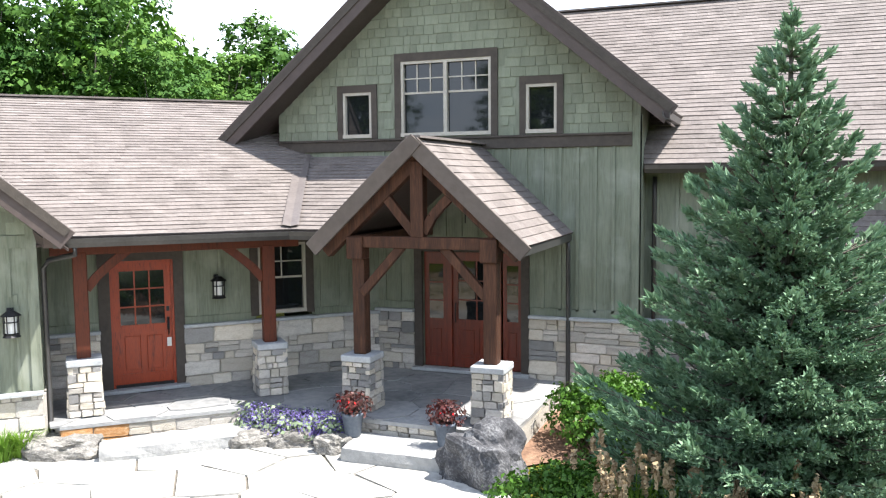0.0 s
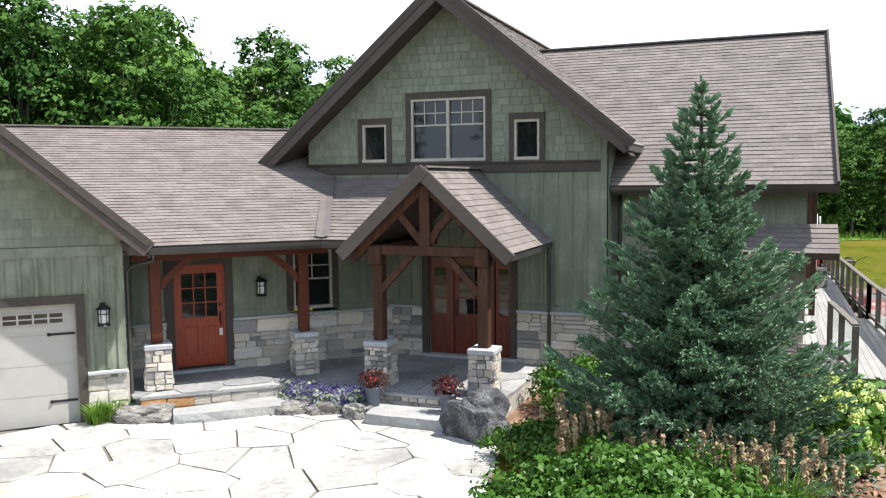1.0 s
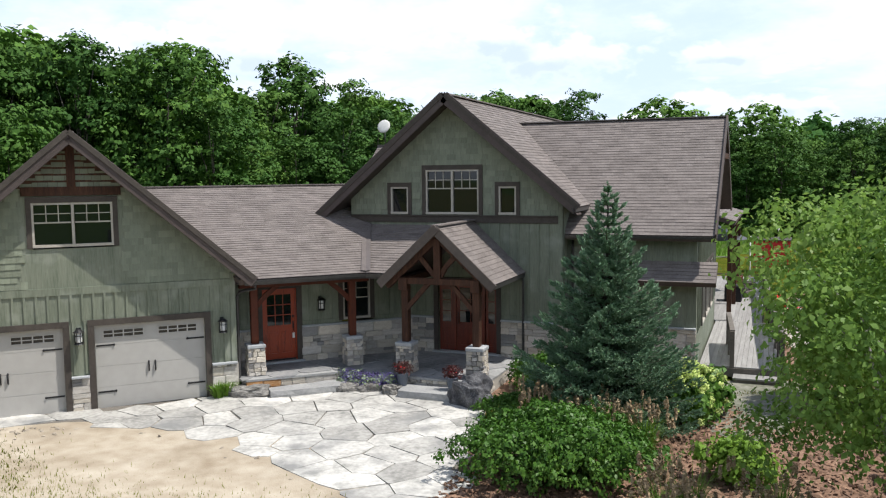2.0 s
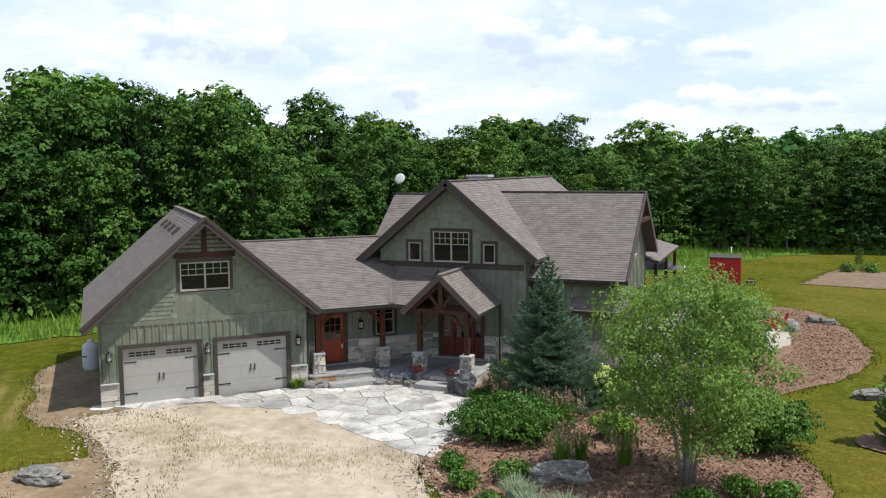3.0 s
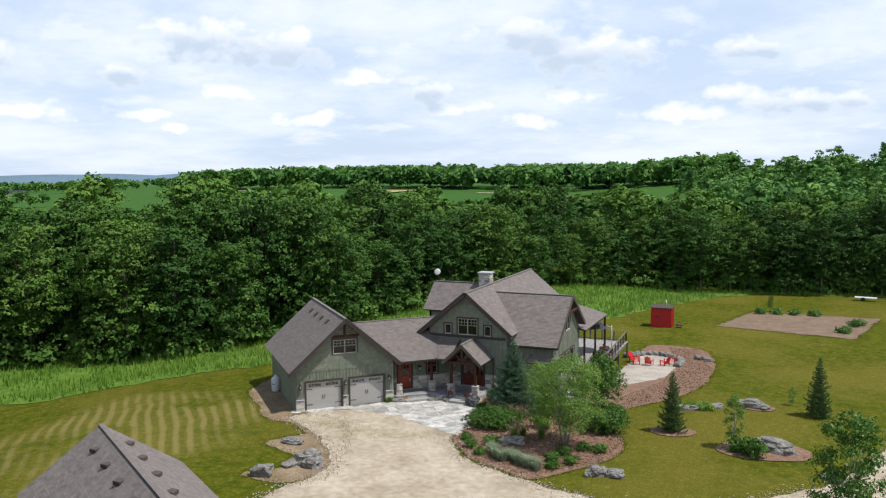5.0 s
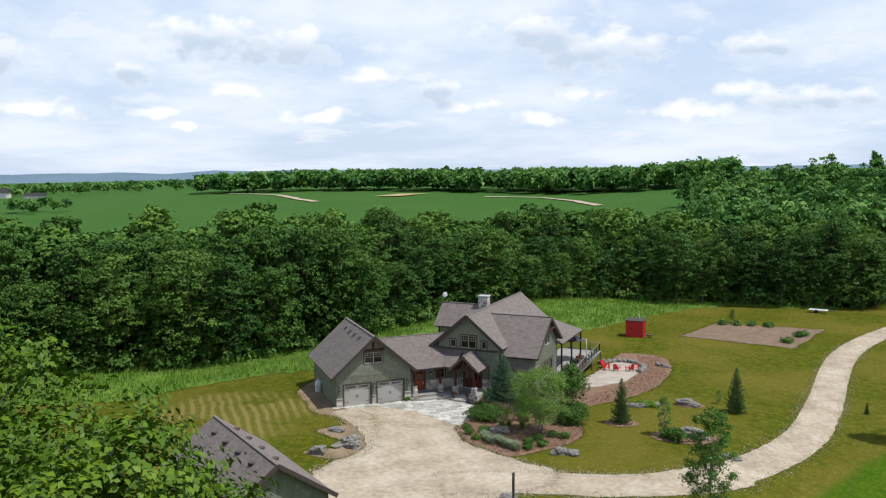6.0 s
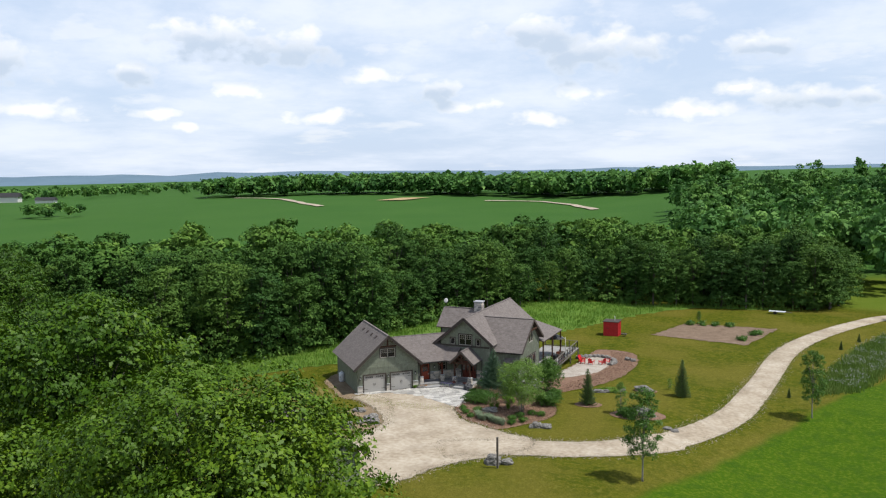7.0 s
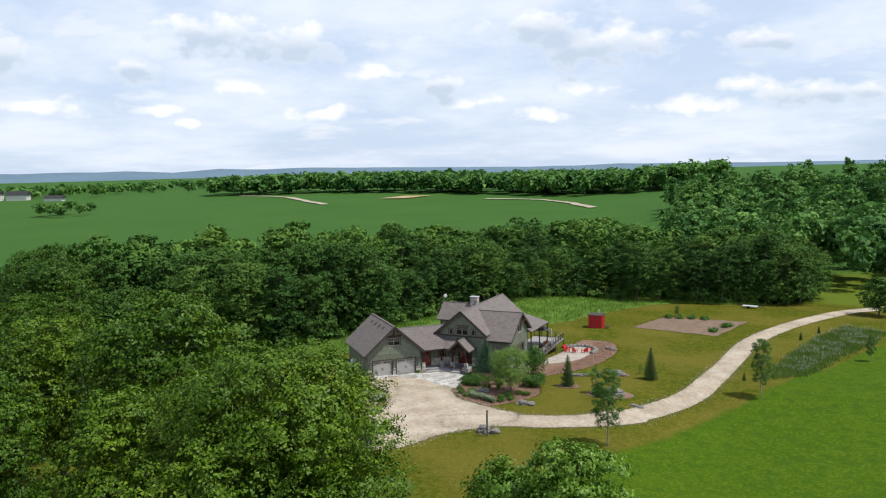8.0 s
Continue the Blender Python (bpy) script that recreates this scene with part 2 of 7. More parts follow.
M_JOINT = material("dark_joint_gravel", [(0.11, 0.10, 0.085), (0.19, 0.17, 0.145)], 8, 0.95, 0.5, 60)
M_ROCK = material("weathered_rock", [(0.075, 0.07, 0.066), (0.19, 0.18, 0.165), (0.36, 0.345, 0.32)], 2.6, 0.92, 1.0, 7, stain=((0.06, 0.058, 0.05), 3.0, 0.7))
M_ROCK_D = material("dark_rock", [(0.030, 0.030, 0.033), (0.065, 0.065, 0.070), (0.19, 0.19, 0.195)], 2.6, 0.9, 0.9, 9)
M_GDOOR = material("grey_beige_garage_door", [(0.36, 0.345, 0.32), (0.40, 0.385, 0.36)], 0.7, 0.55, 0.04, 30)
M_FRAME = material("pale_taupe_frame", [(0.36, 0.33, 0.28), (0.46, 0.43, 0.375)], 3, 0.5)
M_WHITE = material("off_white_frame", [(0.55, 0.54, 0.50), (0.66, 0.65, 0.62)], 3, 0.5)
M_BLACK = material("black_iron", [(0.012, 0.012, 0.013), (0.03, 0.03, 0.032)], 8, 0.5, 0.1, 40, metal=0.3)
M_GLASS = glass_material("dark_window_glass", (0.010, 0.012, 0.013))
M_LAMPGLASS = material("frosted_lantern_glass", [(0.6, 0.6, 0.58), (0.72, 0.72, 0.70)], 5, 0.3)
M_GUTTER = material("dark_gutter_metal", [(0.05, 0.048, 0.046), (0.075, 0.072, 0.07)], 3, 0.35, metal=0.4)
M_FLASH = material("grey_valley_flashing", [(0.14, 0.12, 0.115), (0.20, 0.175, 0.165)], 3, 0.45, metal=0.3)
M_DECK = material("grey_deck_board", [(0.22, 0.21, 0.20), (0.33, 0.32, 0.305)], 1.5, 0.85, 0.3, 30, stretch=(6, 0.6, 6), per_object=0.1)
M_RAIL = material("grey_brown_rail", [(0.10, 0.088, 0.076), (0.17, 0.15, 0.13)], 2, 0.8, 0.2, 30)
M_SHED = material("red_shed_boards", [(0.42, 0.018, 0.022), (0.52, 0.03, 0.032)], 1.5, 0.6, 0.1, 30)
M_RED = material("red_plastic", [(0.50, 0.012, 0.015), (0.62, 0.02, 0.022)], 3, 0.4)
M_TANK = material("white_tank_paint", [(0.58, 0.61, 0.66), (0.68, 0.71, 0.75)], 2, 0.4)
M_POT = material("slate_blue_pot", [(0.09, 0.11, 0.145), (0.15, 0.175, 0.21)], 4, 0.45)
M_BARK = material("grey_brown_bark", [(0.06, 0.052, 0.043), (0.13, 0.115, 0.095)], 2, 0.95, 0.9, 14, stretch=(3, 3, 0.5))
M_BIRCHBARK = material("pale_bark", [(0.20, 0.19, 0.17), (0.34, 0.32, 0.29)], 3, 0.9, 0.5, 14)
M_LEAF_F = leaf_material("forest_leaves", [(0.021, 0.062, 0.009), (0.052, 0.122, 0.017), (0.122, 0.215, 0.034)], 0.75, 0.14)
# brighter copies of the forest leaves, sunlight on treetops put into their colour
M_LEAF_T = leaf_material("sunlit_treetop_leaves", [(0.026, 0.075, 0.010), (0.064, 0.148, 0.019), (0.140, 0.240, 0.036)], 0.75, 0.14)
M_LEAF_W = leaf_material("sunlit_wood_leaves", [(0.026, 0.075, 0.010), (0.064, 0.148, 0.019), (0.140, 0.240, 0.036)], 0.75, 0.14, 8.0)
M_LEAF_M = leaf_material("maple_leaves", [(0.017, 0.052, 0.002), (0.054, 0.118, 0.004), (0.152, 0.235, 0.010)], 0.55, 0.12)
M_LEAF_Y = leaf_material("young_maple_leaves", [(0.050, 0.125, 0.012), (0.115, 0.225, 0.026), (0.220, 0.340, 0.055)], 0.45, 0.25)
M_LEAF_B = leaf_material("birch_leaves", [(0.080, 0.165, 0.028), (0.175, 0.295, 0.056), (0.330, 0.430, 0.110)], 0.5, 0.42, vary=0.3)
M_LEAF_S = leaf_material("shrub_leaves", [(0.034, 0.094, 0.011), (0.070, 0.160, 0.020), (0.138, 0.240, 0.038)], 0.45, 0.2, vary=0.3)
M_SPRUCE = leaf_material("blue_green_needles", [(0.066, 0.132, 0.076), (0.148, 0.250, 0.148), (0.38, 0.49, 0.33)], 0.6, 0.15, vary=0.0)
M_SPRUCE_D = leaf_material("dark_green_needles", [(0.075, 0.140, 0.040), (0.180, 0.260, 0.085)], 0.6, 0.2, vary=0.3)
M_GRASS = leaf_material("tall_grass", [(0.085, 0.185, 0.020), (0.150, 0.270, 0.032), (0.24, 0.32, 0.065)], 0.6, 0.3, vary=0.3)
M_SAGE = leaf_material("silver_green_leaves", [(0.19, 0.25, 0.14), (0.31, 0.38, 0.25)], 0.7, 0.2, vary=0.3)
M_PLUME = leaf_material("tan_plumes", [(0.30, 0.22, 0.13), (0.46, 0.36, 0.23)], 0.8, 0.2, vary=0.3)
M_LAV = leaf_material("violet_flowers", [(0.075, 0.055, 0.18), (0.150, 0.120, 0.31), (0.25, 0.21, 0.41)], 0.7, 0.2, vary=0.3)
M_HYD = leaf_material("lime_white_blooms", [(0.46, 0.60, 0.13), (0.68, 0.78, 0.27), (0.80, 0.84, 0.46)], 0.7, 0.2, vary=0.3)
M_REDLEAF = leaf_material("burgundy_leaves", [(0.040, 0.030, 0.016), (0.085, 0.030, 0.028), (0.19, 0.035, 0.040)], 0.5, 0.2, vary=0.3)


# ---- building helpers ----
def mesh_ob(name, verts, faces, mat, parent=None, smooth=False):
    me = bpy.data.meshes.new(name)
    me.from_pydata([tuple(v) for v in verts], [], faces)
    me.materials.append(mat)
    if smooth:
        me.polygons.foreach_set("use_smooth", [True] * len(me.polygons))
    ob = new(name, me)
    if parent is not None:
        ob.parent = parent
    return ob


def part(name, bm, mat, parent=None, label="", smooth=False):
    me = bpy.data.meshes.new(name)
    bm.to_mesh(me)
    bm.free()
    me.materials.append(mat)
    if smooth:
        me.polygons.foreach_set("use_smooth", [True] * len(me.polygons))
    ob = new(name, me)
    if parent is not None:
        ob.parent = parent
    return tagged(ob, label)


def thing(name, label, category, m=None, group="", kind=""):
    ob = new(name)
    if m is not None:
        ob.matrix_world = m
    return tagged(ob, label, category, group, kind)


def add_box(bm, x0, y0, z0, x1, y1, z1, m=None, taper=0.0):
    vs = [Vector((x, y, z)) for z in (z0, z1) for y in (y0, y1) for x in (x0, x1)]
    if taper:
        cxx, cyy = (x0 + x1) / 2, (y0 + y1) / 2
        for v in vs[4:]:
            v.x += (cxx - v.x) * taper
            v.y += (cyy - v.y) * taper
    if m is not None:
        vs = [m @ v for v in vs]
    b = [bm.verts.new(v) for v in vs]
    for f in ((0, 2, 3, 1), (4, 5, 7, 6), (0, 1, 5, 4), (1, 3, 7, 5), (3, 2, 6, 7), (2, 0, 4, 6)):
        bm.faces.new([b[i] for i in f])
    return b


def box(name, x0, y0, z0, x1, y1, z1, mat, parent=None, label="", bevel=0.0, m=None, taper=0.0):
    bm = bmesh.new()
    add_box(bm, x0, y0, z0, x1, y1, z1, m, taper)
    if bevel:
        bmesh.ops.bevel(bm, geom=bm.edges[:], offset=bevel, segments=1, affect="EDGES")
    return part(name, bm, mat, parent, label)


def beam_bm(bm, a, b, w, h):
    """A squared beam from a to b, w wide and h deep."""
    a, b = Vector(a), Vector(b)
    d = (b - a).normalized()
    side = d.cross(Vector((0, 0, 1)))
    side = side.normalized() if side.length > 1e-3 else Vector((1, 0, 0))
    upv = side.cross(d)
    vs = [p + side * (sx * w / 2) + upv * (sz * h / 2) for p in (a, b) for sz in (-1, 1) for sx in (-1, 1)]
    q = [bm.verts.new(v) for v in vs]
    for f in ((0, 2, 3, 1), (4, 5, 7, 6), (0, 1, 5, 4), (1, 3, 7, 5), (3, 2, 6, 7), (2, 0, 4, 6)):
        bm.faces.new([q[i] for i in f])


def beam(name, a, b, w, h, mat, parent=None, bevel=0.008, label=""):
    bm = bmesh.new()
    beam_bm(bm, a, b, w, h)
    if bevel:
        bmesh.ops.bevel(bm, geom=bm.edges[:], offset=bevel, segments=1, affect="EDGES")
    return part(name, bm, mat, parent, label)


def tube_bm(bm, pts, radii, sides=8):
    rings = []
    for i, p in enumerate(pts):
        p = Vector(p)
        d = (Vector(pts[min(i + 1, len(pts) - 1)]) - Vector(pts[max(i - 1, 0)])).normalized()
        s = d.orthogonal().normalized()
        t = d.cross(s)
        rings.append([bm.verts.new(p + (s * math.cos(a) + t * math.sin(a)) * radii[i]) for a in [2 * math.pi * k / sides for k in range(sides)]])
    for r0, r1 in zip(rings, rings[1:]):
        for k in range(sides):
            bm.faces.new([r0[k], r0[(k + 1) % sides], r1[(k + 1) % sides], r1[k]])
    bm.faces.new(rings[0][::-1])
    bm.faces.new(rings[-1])


def tube(name, pts, radii, mat, parent=None, sides=8, label=""):
    bm = bmesh.new()
    tube_bm(bm, pts, radii, sides)
    return part(name, bm, mat, parent, label, smooth=True)


def slab_from_polygon(name, pts, thick, mat, parent=None, label=""):
    """A polygon in space made into a plate: pts is its top, thick goes down."""
    n = len(pts)
    verts = [Vector(p) for p in pts] + [Vector(p) - Vector((0, 0, thick)) for p in pts]
    faces = [list(range(n)), list(range(2 * n - 1, n - 1, -1))] + [[i, n + i, n + (i + 1) % n, (i + 1) % n] for i in range(n)]
    ob = mesh_ob(name, verts, faces, mat, parent)
    return tagged(ob, label)


def smoothstep(a, b, x):
    t = np.clip((x - a) / (b - a), 0, 1)
    return t * t * (3 - 2 * t)


def ground_z(x, y):
    """Height of the land: level round the house front, falling to the back lawn and to the field, a wooded hill far off."""
    x, y = np.asarray(x, float), np.asarray(y, float)
    z = -1.45 * smoothstep(2.0, 26.0, y) * smoothstep(-14.0, 6.0, x)
    z = z - 0.5 * smoothstep(30, 60, y) * smoothstep(-20, 10, x)
    z = z - 1.9 * smoothstep(22.0, 40.0, x) * smoothstep(20.0, -20.0, y)
    z = z - 2.0 * smoothstep(-15.0, -40.0, x)
    far = np.hypot(x, y)
    z = z - 3.0 * smoothstep(70.0, 170.0, far)
    ang = np.arctan2(x - 46, y + 108)
    hill = smoothstep(-0.28, 0.10, ang)
    z = z + 24.0 * hill * smoothstep(190.0, 520.0, far)
    z = z + 8.0 * smoothstep(330.0, 700.0, far) * (1 - hill) * smoothstep(-0.95, -0.5, ang)
    z = z - 16.0 * smoothstep(900.0, 2600.0, far)
    return z


def gz(x, y):
    return float(ground_z(x, y))

# ---- the land ----
def build_ground():
    rs = np.concatenate([np.linspace(0, 70, 71), np.geomspace(72, 4600, 60)])
    n_a = 220
    verts, faces = [], []
    cxg, cyg = 6.0, -4.0
    for i, r in enumerate(rs[1:]):
        for k in range(n_a):
            a = 2 * math.pi * k / n_a
            verts.append((cxg + r * math.cos(a), cyg + r * math.sin(a)))
    v = np.array([(cxg, cyg)] + verts)
    z = ground_z(v[:, 0], v[:, 1]) + np.array([0.02 * noise.noise((px * 0.35, py * 0.35, 0)) for px, py in v]) * smoothstep(12, 30, np.hypot(v[:, 0], v[:, 1]))
    pts = [(a, b, c) for (a, b), c in zip(v, z)]
    for k in range(n_a):
        faces.append((0, 1 + k, 1 + (k + 1) % n_a))
    for i in range(len(rs) - 2):
        o0, o1 = 1 + i * n_a, 1 + (i + 1) * n_a
        for k in range(n_a):
            faces.append((o0 + k, o1 + k, o1 + (k + 1) % n_a, o0 + (k + 1) % n_a))
    return mesh_ob("ground", pts, faces, M_LAWN, smooth=True)


def lawn_material():
    m = bpy.data.materials.new("lawn_and_fields")
    m.use_nodes = True
    n, l = m.node_tree.nodes, m.node_tree.links
    p = n["Principled BSDF"]
    p.inputs["Roughness"].default_value, p.inputs["Specular IOR Level"].default_value = 0.95, 0.03
    t = n.new("ShaderNodeTexCoord")

    def nz(scale, detail=4):
        q = n.new("ShaderNodeTexNoise")
        q.inputs["Scale"].default_value, q.inputs["Detail"].default_value = scale, detail
        l.new(t.outputs["Object"], q.inputs["Vector"])
        return q.outputs["Fac"]

    def mix(f, a, b):
        q = n.new("ShaderNodeMix")
        q.data_type = "RGBA"
        for v, s in ((f, "Factor"), (a, "A"), (b, "B")):
            if isinstance(v, tuple):
                q.inputs[s].default_value = (*v, 1)
            elif isinstance(v, float):
                q.inputs[s].default_value = v
            else:
                l.new(v, q.inputs[s])
        return q.outputs["Result"]

    def rng(v, a, b, c=0.0, d=1.0):
        q = n.new("ShaderNodeMapRange")
        q.interpolation_type = "SMOOTHSTEP"
        for k, val in (("From Min", a), ("From Max", b), ("To Min", c), ("To Max", d)):
            q.inputs[k].default_value = val
        l.new(v, q.inputs["Value"])
        return q.outputs["Result"]

    green = mix(nz(0.35), (0.046, 0.074, 0.004), (0.092, 0.110, 0.006))
    green = mix(rng(nz(5.0, 6), 0.35, 0.65), green, (0.126, 0.120, 0.013))
    dry = mix(nz(2.0), (0.138, 0.118, 0.018), (0.188, 0.154, 0.034))
    green = mix(rng(nz(1.1, 5), 0.40, 0.66, 0.0, 0.75), green, (0.036, 0.062, 0.004))
    lawn = mix(rng(nz(0.075, 5), 0.40, 0.64, 0.0, 0.75), green, dry)
    lawn = mix(rng(nz(7.0, 8), 0.36, 0.66, 0.0, 0.55), lawn, (0.050, 0.062, 0.005))
    lawn = mix(rng(nz(2.3, 8), 0.50, 0.72, 0.0, 0.5), lawn, (0.185, 0.165, 0.03))
    s = n.new("ShaderNodeSeparateXYZ")
    l.new(t.outputs["Object"], s.inputs[0])
    # mown hay field in front of the drive, greener
    field = mix(nz(0.2), (0.034, 0.088, 0.004), (0.062, 0.118, 0.006))
    field = mix(rng(nz(3.0, 6), 0.4, 0.7, 0.0, 0.75), field, (0.105, 0.145, 0.012))
    field = mix(rng(nz(0.7, 5), 0.45, 0.68, 0.0, 0.6), field, (0.034, 0.082, 0.007))

    def m2(op, a, b):
        q = n.new("ShaderNodeMath")
        q.operation = op
        for i, v in enumerate((a, b)):
            if isinstance(v, float):
                q.inputs[i].default_value = v
            else:
                l.new(v, q.inputs[i])
        return q.outputs[0]

    # dry mowing swaths on the lawn west of the drive
    sway = m2("ADD", m2("ADD", m2("MULTIPLY", s.outputs["X"], 0.73), m2("MULTIPLY", s.outputs["Y"], 0.68)), m2("MULTIPLY", nz(0.10, 2), 1.6))
    swath = rng(m2("ADD", m2("SINE", m2("MULTIPLY", sway, 6.6), 0.0), m2("MULTIPLY", nz(0.9, 4), 1.2)), 0.0, 1.6, 0.15, 0.70)
    west = m2("MULTIPLY", rng(s.outputs["X"], -9.5, -13.0), m2("MULTIPLY", rng(s.outputs["Y"], -6.0, -10.0), rng(nz(0.16, 4), 0.34, 0.55)))
    west = m2("MULTIPLY", west, m2("MULTIPLY", rng(s.outputs["X"], -31.0, -27.0), rng(s.outputs["Y"], -32.0, -27.0)))
    lawn = mix(m2("MULTIPLY", swath, west), lawn, (0.235, 0.190, 0.070))
    diag = m2("SUBTRACT", s.outputs["X"], m2("MULTIPLY", s.outputs["Y"], 0.40))
    diag = m2("ADD", diag, m2("MULTIPLY", nz(0.12), 3.0))
    lawn = mix(rng(diag, 39.2, 40.6), lawn, field)
    lawn = mix(rng(s.outputs["Y"], 86.0, 96.0), lawn, mix(nz(0.15, 5), (0.075, 0.125, 0.012), (0.13, 0.16, 0.022)))
    # crop land far behind the wood
    crop = mix(nz(0.02, 6), (0.034, 0.096, 0.019), (0.056, 0.124, 0.027))
    lawn = mix(rng(m2("SUBTRACT", s.outputs["Y"], m2("MULTIPLY", s.outputs["X"], 0.55)), 120.0, 150.0), lawn, crop)
    l.new(lawn, p.inputs["Base Color"])
    b = n.new("ShaderNodeBump")
    b.inputs["Strength"].default_value, b.inputs["Distance"].default_value = 0.9, 0.10
    l.new(nz(14.0, 6), b.inputs["Height"])
    l.new(b.outputs[0], p.inputs["Normal"])
    return m


M_LAWN = lawn_material()
ground = tagged(build_ground(), "mown lawn and green fields with dry tan patches", "ground", kind="structure")


def sheet(name, outline, mat, lift, step=1.0, jitter=0.25, label="", cat="ground", seed=3):
    """A thin sheet that follows the land, cut to a ragged outline (a list of x, y)."""
    rnd = random.Random(seed)
    pts = []
    for (ax, ay), (bx, by) in zip(outline, outline[1:] + outline[:1]):
        k = max(1, int(math.hypot(bx - ax, by - ay) / step))
        for i in range(k):
            t = i / k
            pts.append((ax + (bx - ax) * t + rnd.uniform(-jitter, jitter), ay + (by - ay) * t + rnd.uniform(-jitter, jitter)))
    bm = bmesh.new()
    bm.faces.new([bm.verts.new((px, py, 0)) for px, py in pts])
    xs, ys = [q[0] for q in pts], [q[1] for q in pts]
    for axis, lo, hi in ((0, min(xs), max(xs)), (1, min(ys), max(ys))):
        c = lo + step
        while c < hi:
            no = Vector((1, 0, 0)) if axis == 0 else Vector((0, 1, 0))
            bmesh.ops.bisect_plane(bm, geom=bm.verts[:] + bm.edges[:] + bm.faces[:], plane_co=no * c, plane_no=no)
            c += step * 2
    for v in bm.verts:
        v.co.z = gz(v.co.x, v.co.y) + lift
    for f in bm.faces:
        if f.normal.z < 0:
            f.normal_flip()
    return tagged(part(name, bm, mat), label, cat, kind="structure")


M_GRAVEL = material("pale_gravel", [(0.27, 0.215, 0.15), (0.385, 0.325, 0.245), (0.48, 0.42, 0.335)], 0.30, 0.95, 0.7, 26, stain=((0.25, 0.205, 0.15), 0.35, 0.4))
M_MULCH = material("red_brown_mulch", [(0.105, 0.062, 0.042), (0.190, 0.112, 0.074), (0.28, 0.18, 0.12)], 2.6, 0.95, 0.8, 25)
M_EARTH = material("bare_earth", [(0.15, 0.105, 0.060), (0.215, 0.155, 0.095), (0.29, 0.225, 0.15)], 0.7, 0.95, 0.7, 14, stain=((0.10, 0.085, 0.03), 0.6, 0.7))
M_PATH = material("mossy_path_stone", [(0.085, 0.095, 0.060), (0.155, 0.155, 0.115), (0.25, 0.24, 0.20)], 1.1, 0.9, 0.6, 12)
M_SOIL = material("tilled_soil", [(0.115, 0.078, 0.050), (0.175, 0.122, 0.082), (0.23, 0.165, 0.115)], 0.9, 0.95, 0.8, 12)
M_STONEDUST = material("pale_stone_dust", [(0.24, 0.205, 0.165), (0.36, 0.32, 0.27), (0.44, 0.40, 0.35)], 0.6, 0.95, 0.4, 30)


def road_outline(centre, half):
    left, right = [], []
    for i, (px, py) in enumerate(centre):
        ax, ay = centre[max(i - 1, 0)]
        bx, by = centre[min(i + 1, len(centre) - 1)]
        d = Vector((bx - ax, by - ay)).normalized()
        h_ = half * (1.25 if py < -13 else 1.0)
        left.append((px - d.y * h_, py + d.x * h_))
        right.append((px + d.y * h_, py - d.x * h_))
    return left + right[::-1]


LANE_KNOTS = [(7, -24.6), (11, -22.4), (15.5, -20.9), (19.2, -19.8), (23.0, -17.6), (26.3, -14.0), (28.7, -9.4), (30.9, -4.2), (32.4, 1.2), (33.3, 8), (33.9, 15), (34.6, 26), (35.8, 37), (37.6, 46), (40.2, 54.6), (43.6, 63), (47.8, 72), (52.7, 81.2), (64, 95), (80, 112), (110, 140)]


def smooth_line(P, n=6):
    """A rounded line through the knots."""
    out = []
    for i in range(len(P) - 1):
        a, b, c, d = (Vector(P[max(0, min(len(P) - 1, i + k))]) for k in (-1, 0, 1, 2))
        for j in range(n):
            t = j / n
            out.append(tuple(0.5 * (2 * b + (c - a) * t + (2 * a - 5 * b + 4 * c - d) * t * t + (3 * b - a - 3 * c + d) * t ** 3)))
    return out + [tuple(P[-1])]


LANE = smooth_line(LANE_KNOTS)
LANE_EDGE = road_outline(LANE[:-24], 1.74)
sheet("road", road_outline(LANE, 1.72), M_GRAVEL, 0.035, 0.4, 0.08, "pale gravel lane curving round the lawn", "road")
def rounded(P, n=4):
    """A closed outline rounded through its knots."""
    out = []
    for i in range(len(P)):
        a, b, c, d = (Vector(P[(i + k) % len(P)]) for k in (-1, 0, 1, 2))
        for j in range(n):
            t = j / n
            out.append(tuple(0.5 * (2 * b + (c - a) * t + (2 * a - 5 * b + 4 * c - d) * t * t + (3 * b - a - 3 * c + d) * t ** 3)))
    return out


EARTH_EDGE = rounded([(-18.2, -2.0), (-16.0, -3.4), (-12.2, -7.5), (-9.8, -10.4), (-6.5, -10.8), (-4.5, -13.2), (-2.6, -16.6), (-1.4, -19.4), (-1.6, -22.0), (-4.2, -23.0), (-6.3, -22.4), (-4.6, -20.8), (-4.3, -19.0), (-6.6, -18.0), (-8.4, -17.2), (-7.6, -15.6), (-6.9, -14.6), (-8.8, -13.1), (-11.6, -12.6), (-14.4, -9.9), (-17.6, -6.6)])
sheet("bare_ground", EARTH_EDGE, M_EARTH, 0.02, 0.4, 0.14,
      "bare brown earth strip beside the garage and the drive", "ground")
DRIVE_EDGE = rounded([(-10.0, -11.7), (-8.6, -9.6), (-6.0, -8.0), (-3.5, -8.0), (0, -8.6), (2.6, -11.2), (3.5, -12.9), (5.4, -15.2), (8.2, -16.4), (10.6, -17.5), (14, -18.4), (15.0, -20.6), (13.4, -23.8), (10.4, -26.8), (8.4, -30), (7.4, -33), (5, -35.4), (1.0, -33.0), (-2.4, -28.2), (-2.8, -24.0), (-1.9, -21.4), (-2.3, -18.8), (-3.9, -16.5), (-6.0, -14.5), (-8.6, -12.8)])
sheet("driveway", DRIVE_EDGE, M_GRAVEL, 0.03, 0.45, 0.16,
      "pale gravel drive with sparse dry grass", "driveway")
